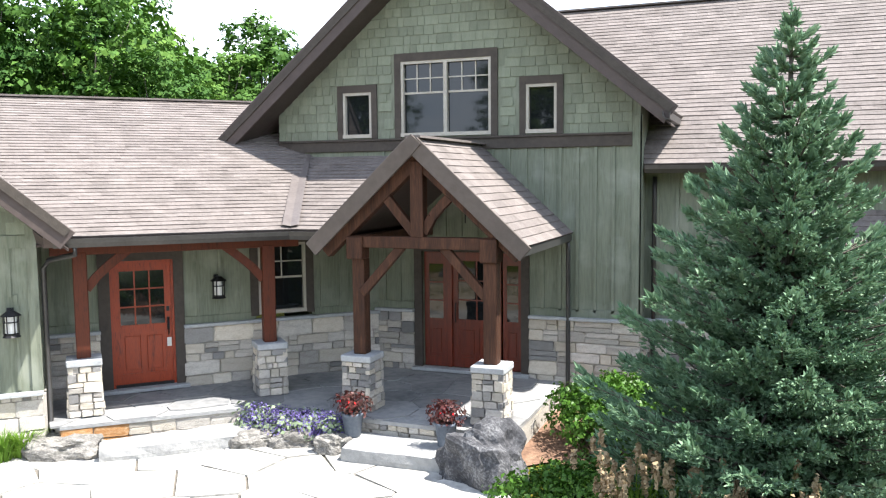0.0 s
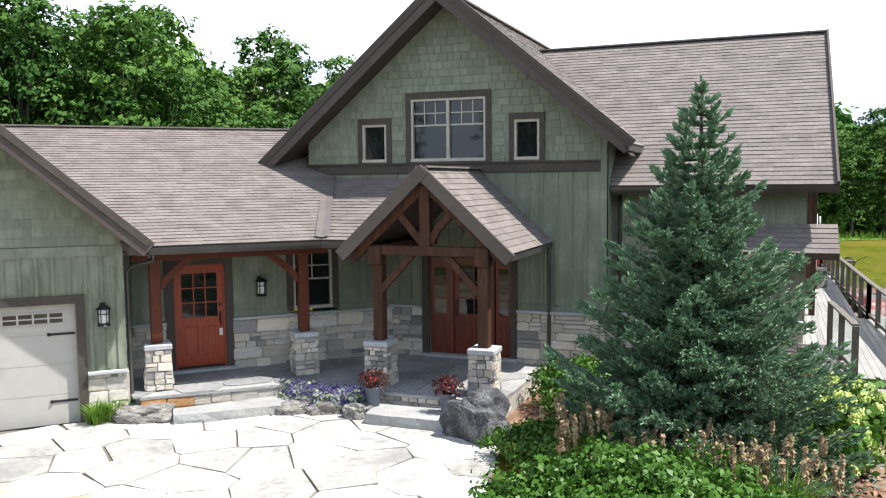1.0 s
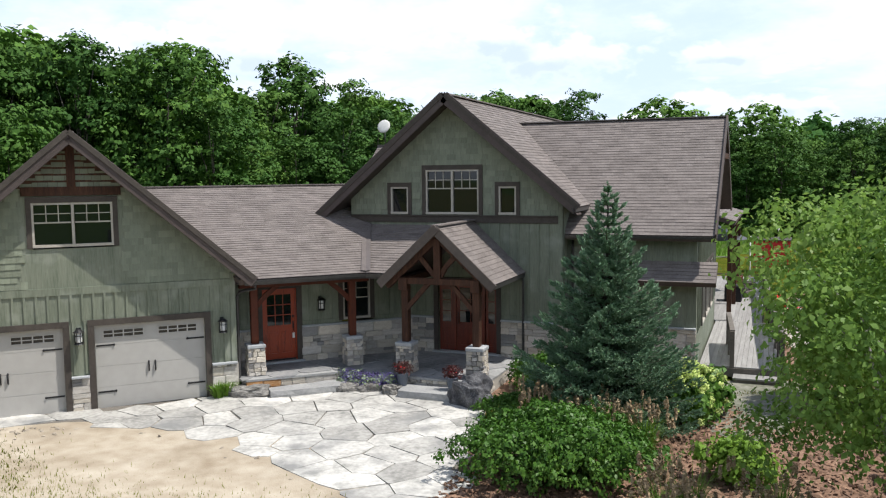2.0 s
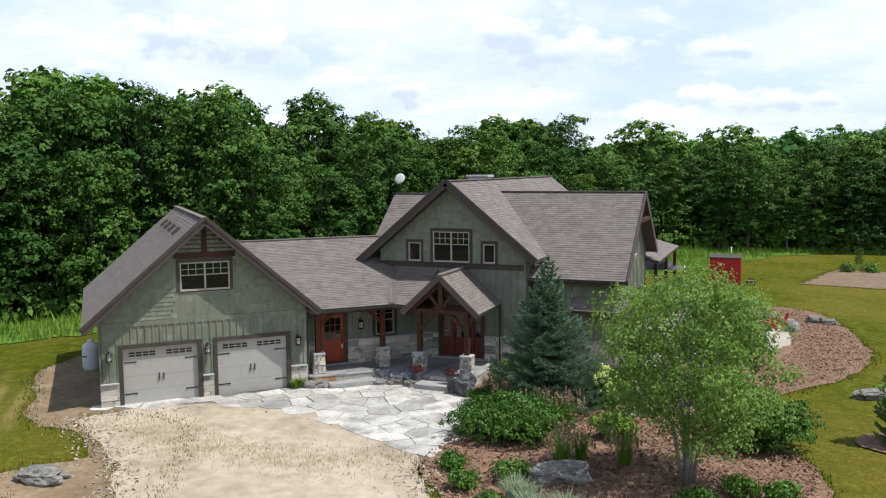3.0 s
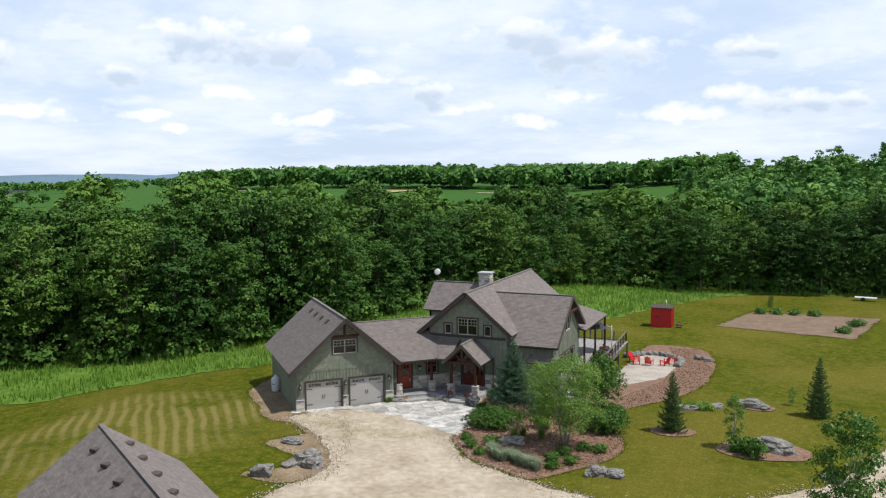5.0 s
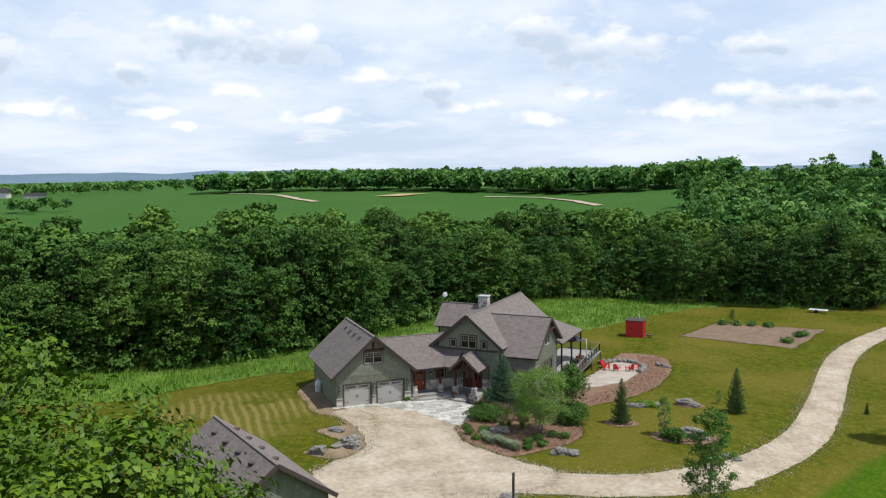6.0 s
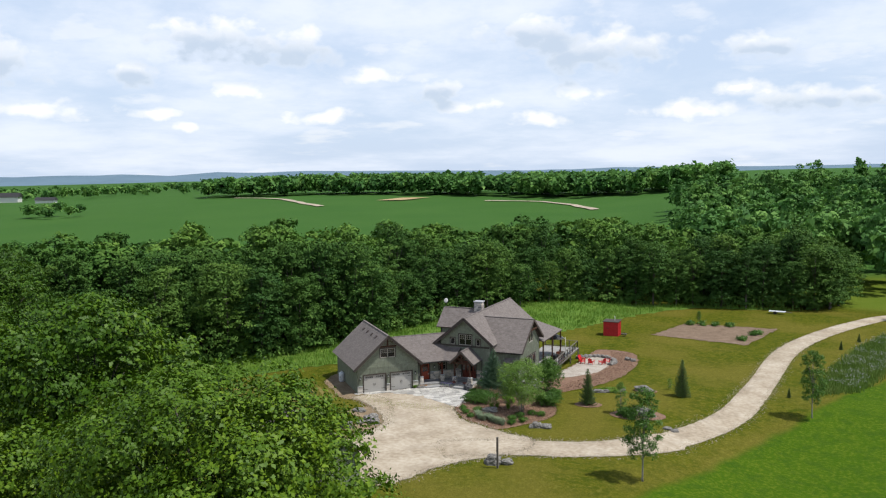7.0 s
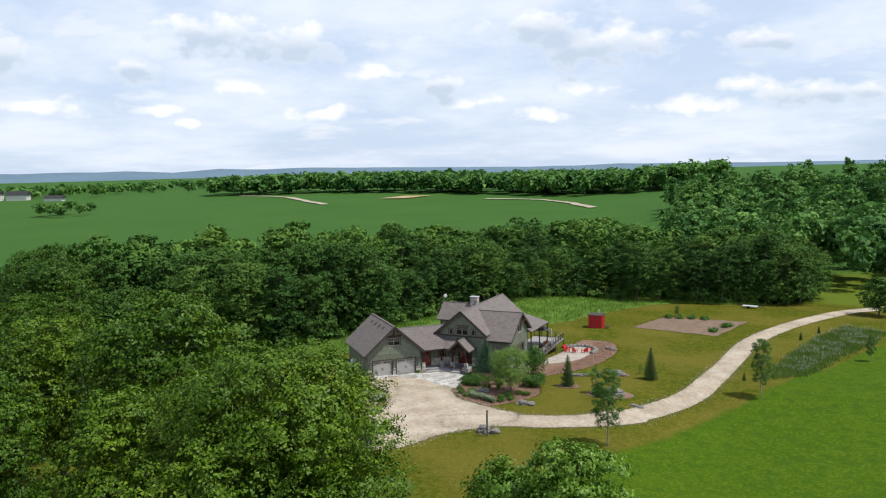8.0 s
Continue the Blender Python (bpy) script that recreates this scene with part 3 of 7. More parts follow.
BED_EDGE = rounded([(2.4, -3.2), (3.0, -7.0), (2.9, -11.6), (3.9, -13.0), (5.6, -15.0), (8.2, -16.1), (10.2, -16.9), (12.2, -14.4), (13.5, -12.3), (14.1, -10.3), (13.9, -8.3), (12.7, -5.2), (11.7, -3.4), (10.5, -2.8), (9.6, 0.2), (7.3, -1.0), (6.6, 0.5), (1.62, -0.05), (1.62, -3.2)], 3)
sheet("planting_bed", BED_EDGE, M_MULCH, 0.03, 0.6, 0.07, "red-brown bark mulch bed before the house", "planting bed")
FIRE_EDGE = rounded([(9.0, 1.0), (11.2, -1.6), (12.7, 0.0), (15.2, 3.6), (16.9, 9.9), (16.9, 18), (16.4, 25), (14.6, 29.6), (10.6, 30.3), (8.9, 28.5), (8.9, 12)], 3)
sheet("fire_pit_ground", FIRE_EDGE, M_MULCH, 0.03, 0.8, 0.2, "red-brown mulch ground round the fire pit", "planting bed")
sheet("fire_pit_floor", rounded([(9.1, 7.0), (11.4, 8.0), (13.2, 12.5), (13.5, 18.5), (12.9, 22.5), (11.1, 25.4), (9.2, 24.8)], 3), M_STONEDUST, 0.045, 0.6, 0.25, "pale stone-dust floor of the fire pit", "ground")
GARDEN_EDGE = [(14.6, 45.6), (30.0, 42.0), (33.9, 59.4), (18.2, 59.2)]
sheet("vegetable_garden", GARDEN_EDGE, M_SOIL, 0.04, 0.8, 0.35, "tilled brown soil of a vegetable garden", "garden bed")
sheet("path", rounded([(7.3, 0.5), (9.3, 1.0), (9.0, -2.2), (8.6, -4.6), (7.2, -4.2), (7.5, -1.6)], 3), M_PATH, 0.045, 0.4, 0.06, "grey-green mossy stone path to the deck stairs", "path")


# ---- the house ----
U45 = Vector((math.cos(math.pi / 4), math.sin(math.pi / 4), 0))
N45 = Vector((U45.y, -U45.x, 0))                 # out of the garage front
GA = Vector((-4.91, -5.0, 0))                    # right corner of the garage front
G = Matrix.Translation(GA) @ Matrix.Rotation(math.pi / 4, 4, "Z")   # local x along the front, y into the building
house = thing("house", "green board-and-batten house with stone base and brown shingle roofs", "house")


def wall(name, x0, y0, x1, y1, z0, z1, m=None, thick=0.2, top=None, openings=(), mat=None):
    """A wall from (x0, y0) to (x1, y1), its outer face on that line and its body to the left of the walk; top: extra outline points (s, z);
    openings (s0, z0, s1, z1) go right through."""
    a, b = Vector((x0, y0, 0)), Vector((x1, y1, 0))
    u = (b - a).normalized()
    nrm = Vector((-u.y, u.x, 0))
    length = (b - a).length
    ss = sorted({0.0, length, *[o[0] for o in openings], *[o[2] for o in openings], *[t[0] for t in (top or ())]})

    def ztop(s):
        pr = [(0.0, z1), *(top or ()), (length, z1)]
        for (s0, za), (s1, zb) in zip(pr, pr[1:]):
            if s0 <= s <= s1 and s1 > s0:
                return za + (zb - za) * (s - s0) / (s1 - s0)
        return z1
    bm = bmesh.new()

    def block(s0, s1, zb0, zb1, zt0, zt1):
        if min(zt0 - zb0, zt1 - zb1) < -1e-6 or max(zt0 - zb0, zt1 - zb1) < 1e-4:
            return
        vs = []
        for s, zb, zt in ((s0, zb0, zt0), (s1, zb1, zt1)):
            for off in (0, thick):
                for z in (zb, zt):
                    p = a + u * s + nrm * off
                    p.z = z
                    vs.append(bm.verts.new(m @ p if m is not None else p))
        for f in ((0, 1, 3, 2), (4, 6, 7, 5), (0, 4, 5, 1), (2, 3, 7, 6), (1, 5, 7, 3), (0, 2, 6, 4)):
            bm.faces.new([vs[i] for i in f])
    for s0, s1 in zip(ss, ss[1:]):
        mid = (s0 + s1) / 2
        cuts = sorted([(o[1], o[3]) for o in openings if o[0] <= mid <= o[2]])
        z = z0
        for c0, c1 in cuts:
            block(s0, s1, z, z, c0, c0)
            z = c1
        block(s0, s1, z, z, ztop(s0), ztop(s1))
    bmesh.ops.remove_doubles(bm, verts=bm.verts[:], dist=1e-5)
    bmesh.ops.recalc_face_normals(bm, faces=bm.faces[:])
    return part(name, bm, mat or M_SIDING, house)


def roof(name, a, b, c, d, thick=0.16, courses=None, mat=None, cut=None):
    """A roof plane as a plate with shingle courses on it: a-b is the eave, c-d the ridge above b and a."""
    a, b, c, d = (Vector(p) for p in (a, b, c, d))
    nrm = (b - a).cross(d - a).normalized()
    if nrm.z < 0:
        nrm = -nrm
    dn = nrm * thick
    verts = [a, b, c, d, a - dn, b - dn, c - dn, d - dn]
    plate = mesh_ob(name, verts, [(0, 1, 2, 3), (7, 6, 5, 4), (0, 4, 5, 1), (1, 5, 6, 2), (2, 6, 7, 3), (3, 7, 4, 0)], M_FASCIA, house)
    slope_len = ((d - a).length + (c - b).length) / 2
    rows = max(2, int(slope_len / 0.145))
    rnd = random.Random(name)
    vs, fs = [], []
    for r in range(rows):
        t0, t1 = r / rows, min(1.0, (r + 1.25) / rows)
        p0, p1 = a.lerp(d, t0), b.lerp(c, t0)
        q0, q1 = a.lerp(d, t1), b.lerp(c, t1)
        width = (p1 - p0).length
        s = 0.0
        while s < width - 1e-3:
            e = min(width, s + rnd.choice((0.17, 0.25, 0.33, 0.33, 0.5)))
            if width - e < 0.1:
                e = width
            lift = 0.016 + rnd.uniform(0, 0.008)
            f0, f1 = s / width, e / width
            low0, low1 = p0.lerp(p1, f0), p0.lerp(p1, f1)
            hi0, hi1 = q0.lerp(q1, f0), q0.lerp(q1, f1)
            k = len(vs)
            vs += [low0 + nrm * 0.003, low1 + nrm * 0.003, low0 + nrm * lift, low1 + nrm * lift, hi0 + nrm * 0.004, hi1 + nrm * 0.004]
            fs += [(k, k + 1, k + 3, k + 2), (k + 2, k + 3, k + 5, k + 4)]
            s = e
    sh = mesh_ob("shingles", vs, fs, mat or M_SHINGLE, plate)
    tagged(sh, kind="stuff")
    return plate


# main gable block, ridge running back along x = GX
GX, GZ, GS = -0.58, 8.19, 0.83
EL, ER = -4.97, 3.37                   # eaves of the main gable
YF, YB = -0.6, 17.0
zl, zr = GZ - GS * (GX - EL), GZ - GS * (ER - GX)
roof("roof", (EL, YB, zl), (EL, YF, zl), (GX, YF, GZ), (GX, YB, GZ))
roof("roof", (ER, YF, zr), (ER, YB, zr), (GX, YB, GZ), (GX, YF, GZ))
WIN_TOP = 6.0
facade_open = [(-1.43 + 4.0, 4.62, 0.28 + 4.0, 6.0), (-2.61 + 4.0, 4.62, -2.02 + 4.0, 5.49), (0.90 + 4.0, 4.62, 1.44 + 4.0, 5.49), (-1.05 + 4.0, 0.45, 0.82 + 4.0, 2.6)]
# built from right to left so that the body lies behind the face
wall("wall", -4.0, 0.0, 2.83, 0.0, 0.0, GZ - GS * 3.41 - 0.12, thick=0.25, top=[(3.42, GZ - 0.12)], openings=facade_open)
wall("wall", 2.83, 0.25, 2.83, 17.0, -1.6, 5.1)
wall("wall", -4.0, 16.8, -4.0, 0.25, -0.3, 5.1)
wall("wall", 2.83, 17.0, -4.0, 17.0, -1.6, 5.2, top=[(3.41, GZ - 0.15)])

# right wing
WX, WRY, WRZ, WS = 7.0, 4.89, 7.60, 0.73
wy0, wy1 = 0.10, 9.0
roof("roof", (ER - 1.2, wy0, WRZ - WS * (WRY - wy0)), (WX, wy0, WRZ - WS * (WRY - wy0)), (WX, WRY, WRZ), (GX, WRY, WRZ))
roof("roof", (WX, wy1, WRZ - WS * (wy1 - WRY)), (GX, wy1, WRZ - WS * (wy1 - WRY)), (GX, WRY, WRZ), (WX, WRY, WRZ))
wall("wall", 2.83, 0.6, 6.497, 0.6, 0.0, 4.35)
wall("wall", 6.5, 0.62, 6.5, 8.5, -1.2, 4.30, top=[(4.29, WRZ - 0.25)], openings=[(1.9, 1.2, 2.9, 2.9), (3.3, 1.2, 4.9, 2.9), (5.3, 1.2, 6.3, 2.9), (3.6, 4.6, 5.0, 6.3)])
wall("wall", 6.5, 8.5, 2.83, 8.5, -1.4, 4.6)
# rear covered deck roof
roof("roof", (7.2, 8.4, 4.05), (7.2, 17.0, 4.05), (2.6, 17.0, 5.35), (2.6, 8.4, 5.35))

# rear left wing
roof("roof", (-8.9, 9.2, 4.85), (GX, 9.2, 4.85), (GX, 12.0, 7.25), (-8.9, 12.0, 7.25))
roof("roof", (GX, 14.8, 4.85), (-8.9, 14.8, 4.85), (-8.9, 12.0, 7.25), (GX, 12.0, 7.25))
wall("wall", -8.4, 9.6, -4.0, 9.6, -0.3, 5.0)
wall("wall", -8.4, 14.4, -8.4, 9.6, -0.3, 5.0, top=[(2.4, 7.05)])

# garage (local frame G: x along the front, negative to the left; y into the building)
GH = 3.87
def g(x, y, z):
    return G @ Vector((x, y, z))
gap, gsl = 6.95, 0.88
e_l, e_r = -8.28, 0.42
gzl, gzr = gap - gsl * (-GH - e_l), gap - gsl * (e_r + GH)
roof("roof", g(e_l, 10.9, gzl), g(e_l, -0.6, gzl), g(-GH, -0.6, gap), g(-GH, 10.9, gap))
roof("roof", g(e_r, -0.6, gzr), g(e_r, 10.9, gzr), g(-GH, 10.9, gap), g(-GH, -0.6, gap))
DOORS = ((-6.93, -4.23), (-3.51, -0.81))
ops = [(a + 7.74, 0.0, b + 7.74, 2.16) for a, b in DOORS] + [(-4.79 + 7.74, 4.14, -2.95 + 7.74, 5.27)]
wall("wall", -7.74, 0, 0, 0, -0.1, gap - gsl * GH - 0.1, m=G, thick=0.22, top=[(GH, gap - 0.12)], openings=ops)
wall("wall", 0, 0.22, 0, 10.3, -0.1, 3.45, m=G)
wall("wall", 0, 10.3, -7.74, 10.3, -0.6, 3.5, m=G, top=[(GH, gap - 0.15)])
wall("wall", -7.74, 10.3, -7.74, 0.22, -0.6, 3.4, m=G)

# link between garage and main block
LS, LEZ, LRZ = 0.46, 3.12, 5.55
LE = -0.25                              # eave line, local y in G
LR = LE + (LRZ - LEZ) / LS
bend_s = 3.60
roof("roof", g(0.1, LE, LEZ), g(bend_s, LE, LEZ), g(bend_s + 2.35, LR, LRZ), g(-3.2, LR, LRZ))
roof("roof", g(9.0, LR * 2 - LE, LEZ), g(-1.5, LR * 2 - LE, LEZ), g(-3.2, LR, LRZ), g(7.0, LR, LRZ))
bend = g(bend_s, LE, LEZ)
vtop = Vector((bend.x - 1.30, 0.02, LEZ + LS * -bend.y))
roof("roof", bend, (-1.2, bend.y, LEZ), (-1.2, 0.02, LEZ + LS * -bend.y), vtop)
wall("wall", 0.0, 1.43, 5.65, 1.43, 0.0, 3.75, m=G, thick=0.2, openings=[(0.98, 0.48, 1.98, 2.60), (3.35, 1.45, 4.35, 2.85)])

# ---- trees ----
def leaf_cloud(centres, radii, count, size, seed, flat=0.75, clumps=0, clump_r=0.5):
    """Many small bent leaf sprays scattered through the shells of the given lobes. Returns verts and faces."""
    r = np.random.RandomState(seed)
    centres, radii = np.asarray(centres, float), np.asarray(radii, float)
    w = radii[:, 0] * radii[:, 2]
    idx = r.choice(len(centres), count, p=w / w.sum())
    d = r.normal(size=(count, 3))
    d /= np.linalg.norm(d, axis=1)[:, None]
    if clumps:
        # boughs carry their leaves on the upper side
        d[:, 2] = np.where(r.rand(count) < 0.72, np.abs(d[:, 2]), d[:, 2])
    rad = 0.5 + 0.62 * r.rand(count) ** 0.6
    pos = centres[idx] + d * radii[idx] * rad[:, None]
    if clumps:
        # leaves gather in tufts at the ends of twigs
        pick = r.randint(0, clumps, count)
        off = r.normal(size=(count, 3)) * np.array([0.5, 0.5, 0.36])
        pos = pos[pick] + off * clump_r
        d = d[pick] * 0.55 + off * 1.3 + np.array([0, 0, 0.3])
    nrm = d + r.normal(scale=0.38, size=(count, 3))
    nrm[:, 2] = np.abs(nrm[:, 2]) * flat + 0.15
    nrm /= np.linalg.norm(nrm, axis=1)[:, None]
    t = np.cross(nrm, r.normal(size=(count, 3)))
    t /= np.linalg.norm(t, axis=1)[:, None]
    b = np.cross(nrm, t)
    s = size * (0.6 + 0.8 * r.rand(count))[:, None]
    drop = nrm * s * 0.35
    v = np.stack([pos - t * s - drop, pos + b * s * 0.62, pos + t * s - drop, pos - b * s * 0.62], 1).reshape(-1, 3)
    f = np.arange(count * 4).reshape(-1, 4)
    return v, f


def dome_cloud(centres, radii, count, size, seed, clumps, clump_r):
    """Leaf sprays in tufts over the upper shells of rounded boughs, facing outwards, so that the boughs shade what lies under them."""
    r = np.random.RandomState(seed)
    centres, radii = np.asarray(centres, float), np.asarray(radii, float)
    w = radii[:, 0] * radii[:, 2]
    idx = r.choice(len(centres), clumps, p=w / w.sum())
    d = r.normal(size=(clumps, 3))
    d /= np.linalg.norm(d, axis=1)[:, None]
    d[:, 2] = np.where(d[:, 2] < -0.28, np.abs(d[:, 2]), d[:, 2])
    rad = 0.80 + 0.32 * r.rand(clumps) ** 1.5
    tuft = centres[idx] + d * radii[idx] * rad[:, None]
    pick = r.randint(0, clumps, count)
    off = r.normal(size=(count, 3)) * np.array([0.55, 0.55, 0.30])
    pos = tuft[pick] + off * clump_r
    nrm = d[pick] * 0.9 + off * 0.35 + np.array([0, 0, 0.25]) + r.normal(scale=0.34, size=(count, 3))
    nrm /= np.linalg.norm(nrm, axis=1)[:, None]
    t = np.cross(nrm, r.normal(size=(count, 3)))
    t /= np.linalg.norm(t, axis=1)[:, None]
    b = np.cross(nrm, t)
    s = size * (0.55 + 0.9 * r.rand(count))[:, None]
    drop = nrm * s * 0.35
    v = np.stack([pos - t * s - drop, pos + b * s * 0.62, pos + t * s - drop, pos - b * s * 0.62], 1).reshape(-1, 3)
    return v, np.arange(count * 4).reshape(-1, 4)


def raw_mesh(name, v, f, mat):
    me = bpy.data.meshes.new(name)
    n = len(f)
    k = f.shape[1]
    me.vertices.add(len(v))
    me.vertices.foreach_set("co", np.ascontiguousarray(v, dtype=np.float32).ravel())
    me.loops.add(n * k)
    me.loops.foreach_set("vertex_index", np.ascontiguousarray(f, dtype=np.int32).ravel())
    me.polygons.add(n)
    me.polygons.foreach_set("loop_start", np.arange(0, n * k, k, dtype=np.int32))
    me.update(calc_edges=True)
    me.materials.append(mat)
    return me


def crown_lobes(rnd, height, width, low, lobes, fine=1.0):
    cs, rs = [], []
    for i in range(lobes):
        t = (i + rnd.random()) / lobes
        z = low + (height - low) * (0.12 + 0.80 * t)
        prof = math.sin(math.pi * (0.16 + 0.74 * t)) ** (0.8 if fine == 1.0 else 0.55)
        a = i * 2.4 + rnd.uniform(-0.5, 0.5)
        d = width * 0.5 * prof * (rnd.uniform(0.25, 0.72) if fine == 1.0 else rnd.uniform(0.15, 1.0) ** 0.6 * 0.86)
        s = width * rnd.uniform(0.17, 0.27) * (0.75 + 0.4 * prof) * fine
        cs.append((d * math.cos(a), d * math.sin(a), z))
        rs.append((s, s, s * rnd.uniform(0.65, 0.9)))
    cs.append((0, 0, height - width * 0.16))
    rs.append((width * 0.17, width * 0.17, width * 0.16))
    return cs, rs


def trunk_bm(rnd, height, radius, low, lobes_c, limbs):
    bm = bmesh.new()
    lean = (rnd.uniform(-0.3, 0.3), rnd.uniform(-0.3, 0.3))
    pts = [(lean[0] * t * t, lean[1] * t * t, height * 0.8 * t) for t in (0, 0.06, 0.25, 0.5, 0.75, 1.0)]
    tube_bm(bm, pts, [radius * 1.35, radius, radius * 0.85, radius * 0.6, radius * 0.35, radius * 0.1], 8)
    for c in rnd.sample(lobes_c, min(limbs, len(lobes_c))):
        z0 = max(low * 0.75, c[2] * 0.55)
        tube_bm(bm, [(0, 0, z0), (c[0] * 0.45, c[1] * 0.45, z0 + (c[2] - z0) * 0.55), (c[0] * 0.95, c[1] * 0.95, c[2])], [radius * 0.42, radius * 0.26, radius * 0.07], 6)
    return bm


def tree_proto(name, label, seed, height, width, low, lobes, leaves, size, leafmat, radius, barkmat=None, limbs=7, category="tree", group="", clumps=0, clump_r=0.5, fine=1.0, domes=False):
    rnd = random.Random(seed)
    cs, rs = crown_lobes(rnd, height, width, low, lobes, fine)
    t = thing(name, label, category, group=group)
    part("trunk", trunk_bm(rnd, height, radius, low, cs, limbs), barkmat or M_BARK, t, smooth=True)
    v, f = dome_cloud(cs, rs, leaves, size, seed, clumps, clump_r) if domes else leaf_cloud(cs, rs, leaves, size, seed, clumps=clumps, clump_r=clump_r)
    v[:, 2] = np.maximum(v[:, 2], low * 0.55)
    ob = new("crown", raw_mesh("crown", v, f, leafmat))
    ob.parent = t
    return t


def place(proto, x, y, s=1.0, rot=0.0, sz=None, first=False, sink=0.1):
    m = pose(x, y, gz(x, y) - sink, 0, 0, rot) @ Matrix.Diagonal((s, s, sz or s, 1))
    if first:
        proto.matrix_world = m
        return proto
    c = copy_thing(proto, m)
    c.scale = (s, s, sz or s)
    return c


def conifer_proto(name, label, seed, height, width, mat, tiers, sprays, size, category="tree", group="", boughs=11):
    """A spruce: a straight stem, whorls of drooping boughs, each bough set with sprays of needles."""
    rnd = random.Random(seed)
    r = np.random.RandomState(seed)
    t = thing(name, label, category, group=group)
    bm = bmesh.new()
    tube_bm(bm, [(0, 0, 0), (0.02, 0, height * 0.5), (0, 0, height * 0.99)], [height * 0.022, height * 0.013, 0.008], 8)
    pos, dirs, sc = [], [], []
    for i in range(tiers):
        f = i / (tiers - 1)
        z = height * (0.03 + 0.93 * f ** 0.92)
        reach = width * 0.5 * (1 - f) ** 0.88 * (0.84 + 0.16 * min(1, f * 5)) + 0.03
        n = max(4, int(boughs * (1 - f) + 4))
        for k in range(n):
            a = 2 * math.pi * (k + rnd.random() * 0.7) / n + i * 0.9
            ln = reach * rnd.choice((rnd.uniform(0.45, 0.8), rnd.uniform(0.75, 1.0), rnd.uniform(0.9, 1.22)))
            tip_up = rnd.uniform(0.05, 0.62) * ln + 0.45 * f * ln
            p0 = Vector((0, 0, z))
            p2 = Vector((math.cos(a) * ln, math.sin(a) * ln, z - 0.10 * ln + tip_up * 0.5))
            p1 = p0.lerp(p2, 0.55) - Vector((0, 0, 0.13 * ln))
            tube_bm(bm, [p0, p1, p2], [0.018 + 0.010 * ln, 0.012, 0.004], 4)
            m = max(3, int(sprays * ln / (width * 0.5)))
            for j in range(m):
                u = 0.18 + 0.84 * (j + rnd.random()) / m
                q = p0.lerp(p1, u / 0.55) if u < 0.55 else p1.lerp(p2, min(1.05, (u - 0.55) / 0.45))
                side = rnd.choice((-1, 1))
                out = (p2 - p1).normalized()
                lat = Vector((-math.sin(a), math.cos(a), 0)) * side
                q = q + lat * rnd.uniform(0.0, 0.26) * ln * (1.1 - 0.75 * u) - Vector((0, 0, rnd.uniform(0, 0.05) * ln))
                dv = (out * 0.75 + lat * rnd.uniform(0.15, 0.95) * (1.0 if u < 0.9 else 0.25) + Vector((0, 0, rnd.uniform(-0.2, 0.35)))).normalized()
                pos.append(q)
                dirs.append(dv)
                sc.append(size * rnd.uniform(0.65, 1.25) * (0.75 + 0.4 * (1 - u)))
            # pale young shoots at the bough's end
            for j in range(6 if boughs > 11 else 1):
                pos.append(p1.lerp(p2, rnd.uniform(0.7, 1.0)))
                dirs.append((out * 0.8 + Vector((-math.sin(a), math.cos(a), 0)) * rnd.uniform(-0.5, 0.5) + Vector((0, 0, rnd.uniform(0.1, 0.9)))).normalized())
                sc.append(size * rnd.uniform(1.0, 1.7))
    for j in range(10):
        pos.append(Vector((0, 0, height * (0.92 + 0.008 * j))))
        dirs.append(Vector((rnd.uniform(-0.5, 0.5), rnd.uniform(-0.5, 0.5), 1)).normalized())
        sc.append(size * 0.8)
    part("trunk", bm, M_BARK, t, smooth=True)
    P, D, S = np.array([tuple(p) for p in pos]), np.array([tuple(p) for p in dirs]), np.array(sc)[:, None]
    rv = r.normal(size=P.shape)
    A = np.cross(D, rv)
    A /= np.linalg.norm(A, axis=1)[:, None]
    B = np.cross(D, A)
    V, F = [], []
    # two crossed lance-shaped blades and a short side twig make one spray
    for (X, wd) in ((A, 0.19), (B, 0.19)):
        base, tip = P - D * S * 0.15, P + D * S
        mid = P + D * S * 0.4
        k = np.stack([base, mid + X * S * wd, tip, mid - X * S * wd], 1).reshape(-1, 3)
        F.append(np.arange(len(k)).reshape(-1, 4) + sum(len(q) for q in V))
        V.append(k)
    for sg in (-1, 1):
        D2 = D * 0.75 + A * 0.75 * sg
        D2 /= np.linalg.norm(D2, axis=1)[:, None]
        X = np.cross(D2, B)
        base, tip, mid = P + D * S * 0.15, P + D * S * 0.15 + D2 * S * 0.6, P + D * S * 0.15 + D2 * S * 0.28
        k = np.stack([base, mid + (X * 0.4 + B) * S * 0.12, tip, mid - (X * 0.4 + B) * S * 0.12], 1).reshape(-1, 3)
        F.append(np.arange(len(k)).reshape(-1, 4) + sum(len(q) for q in V))
        V.append(k)
    ob = new("crown", raw_mesh("crown", np.concatenate(V), np.concatenate(F), mat))
    ob.parent = t
    return t


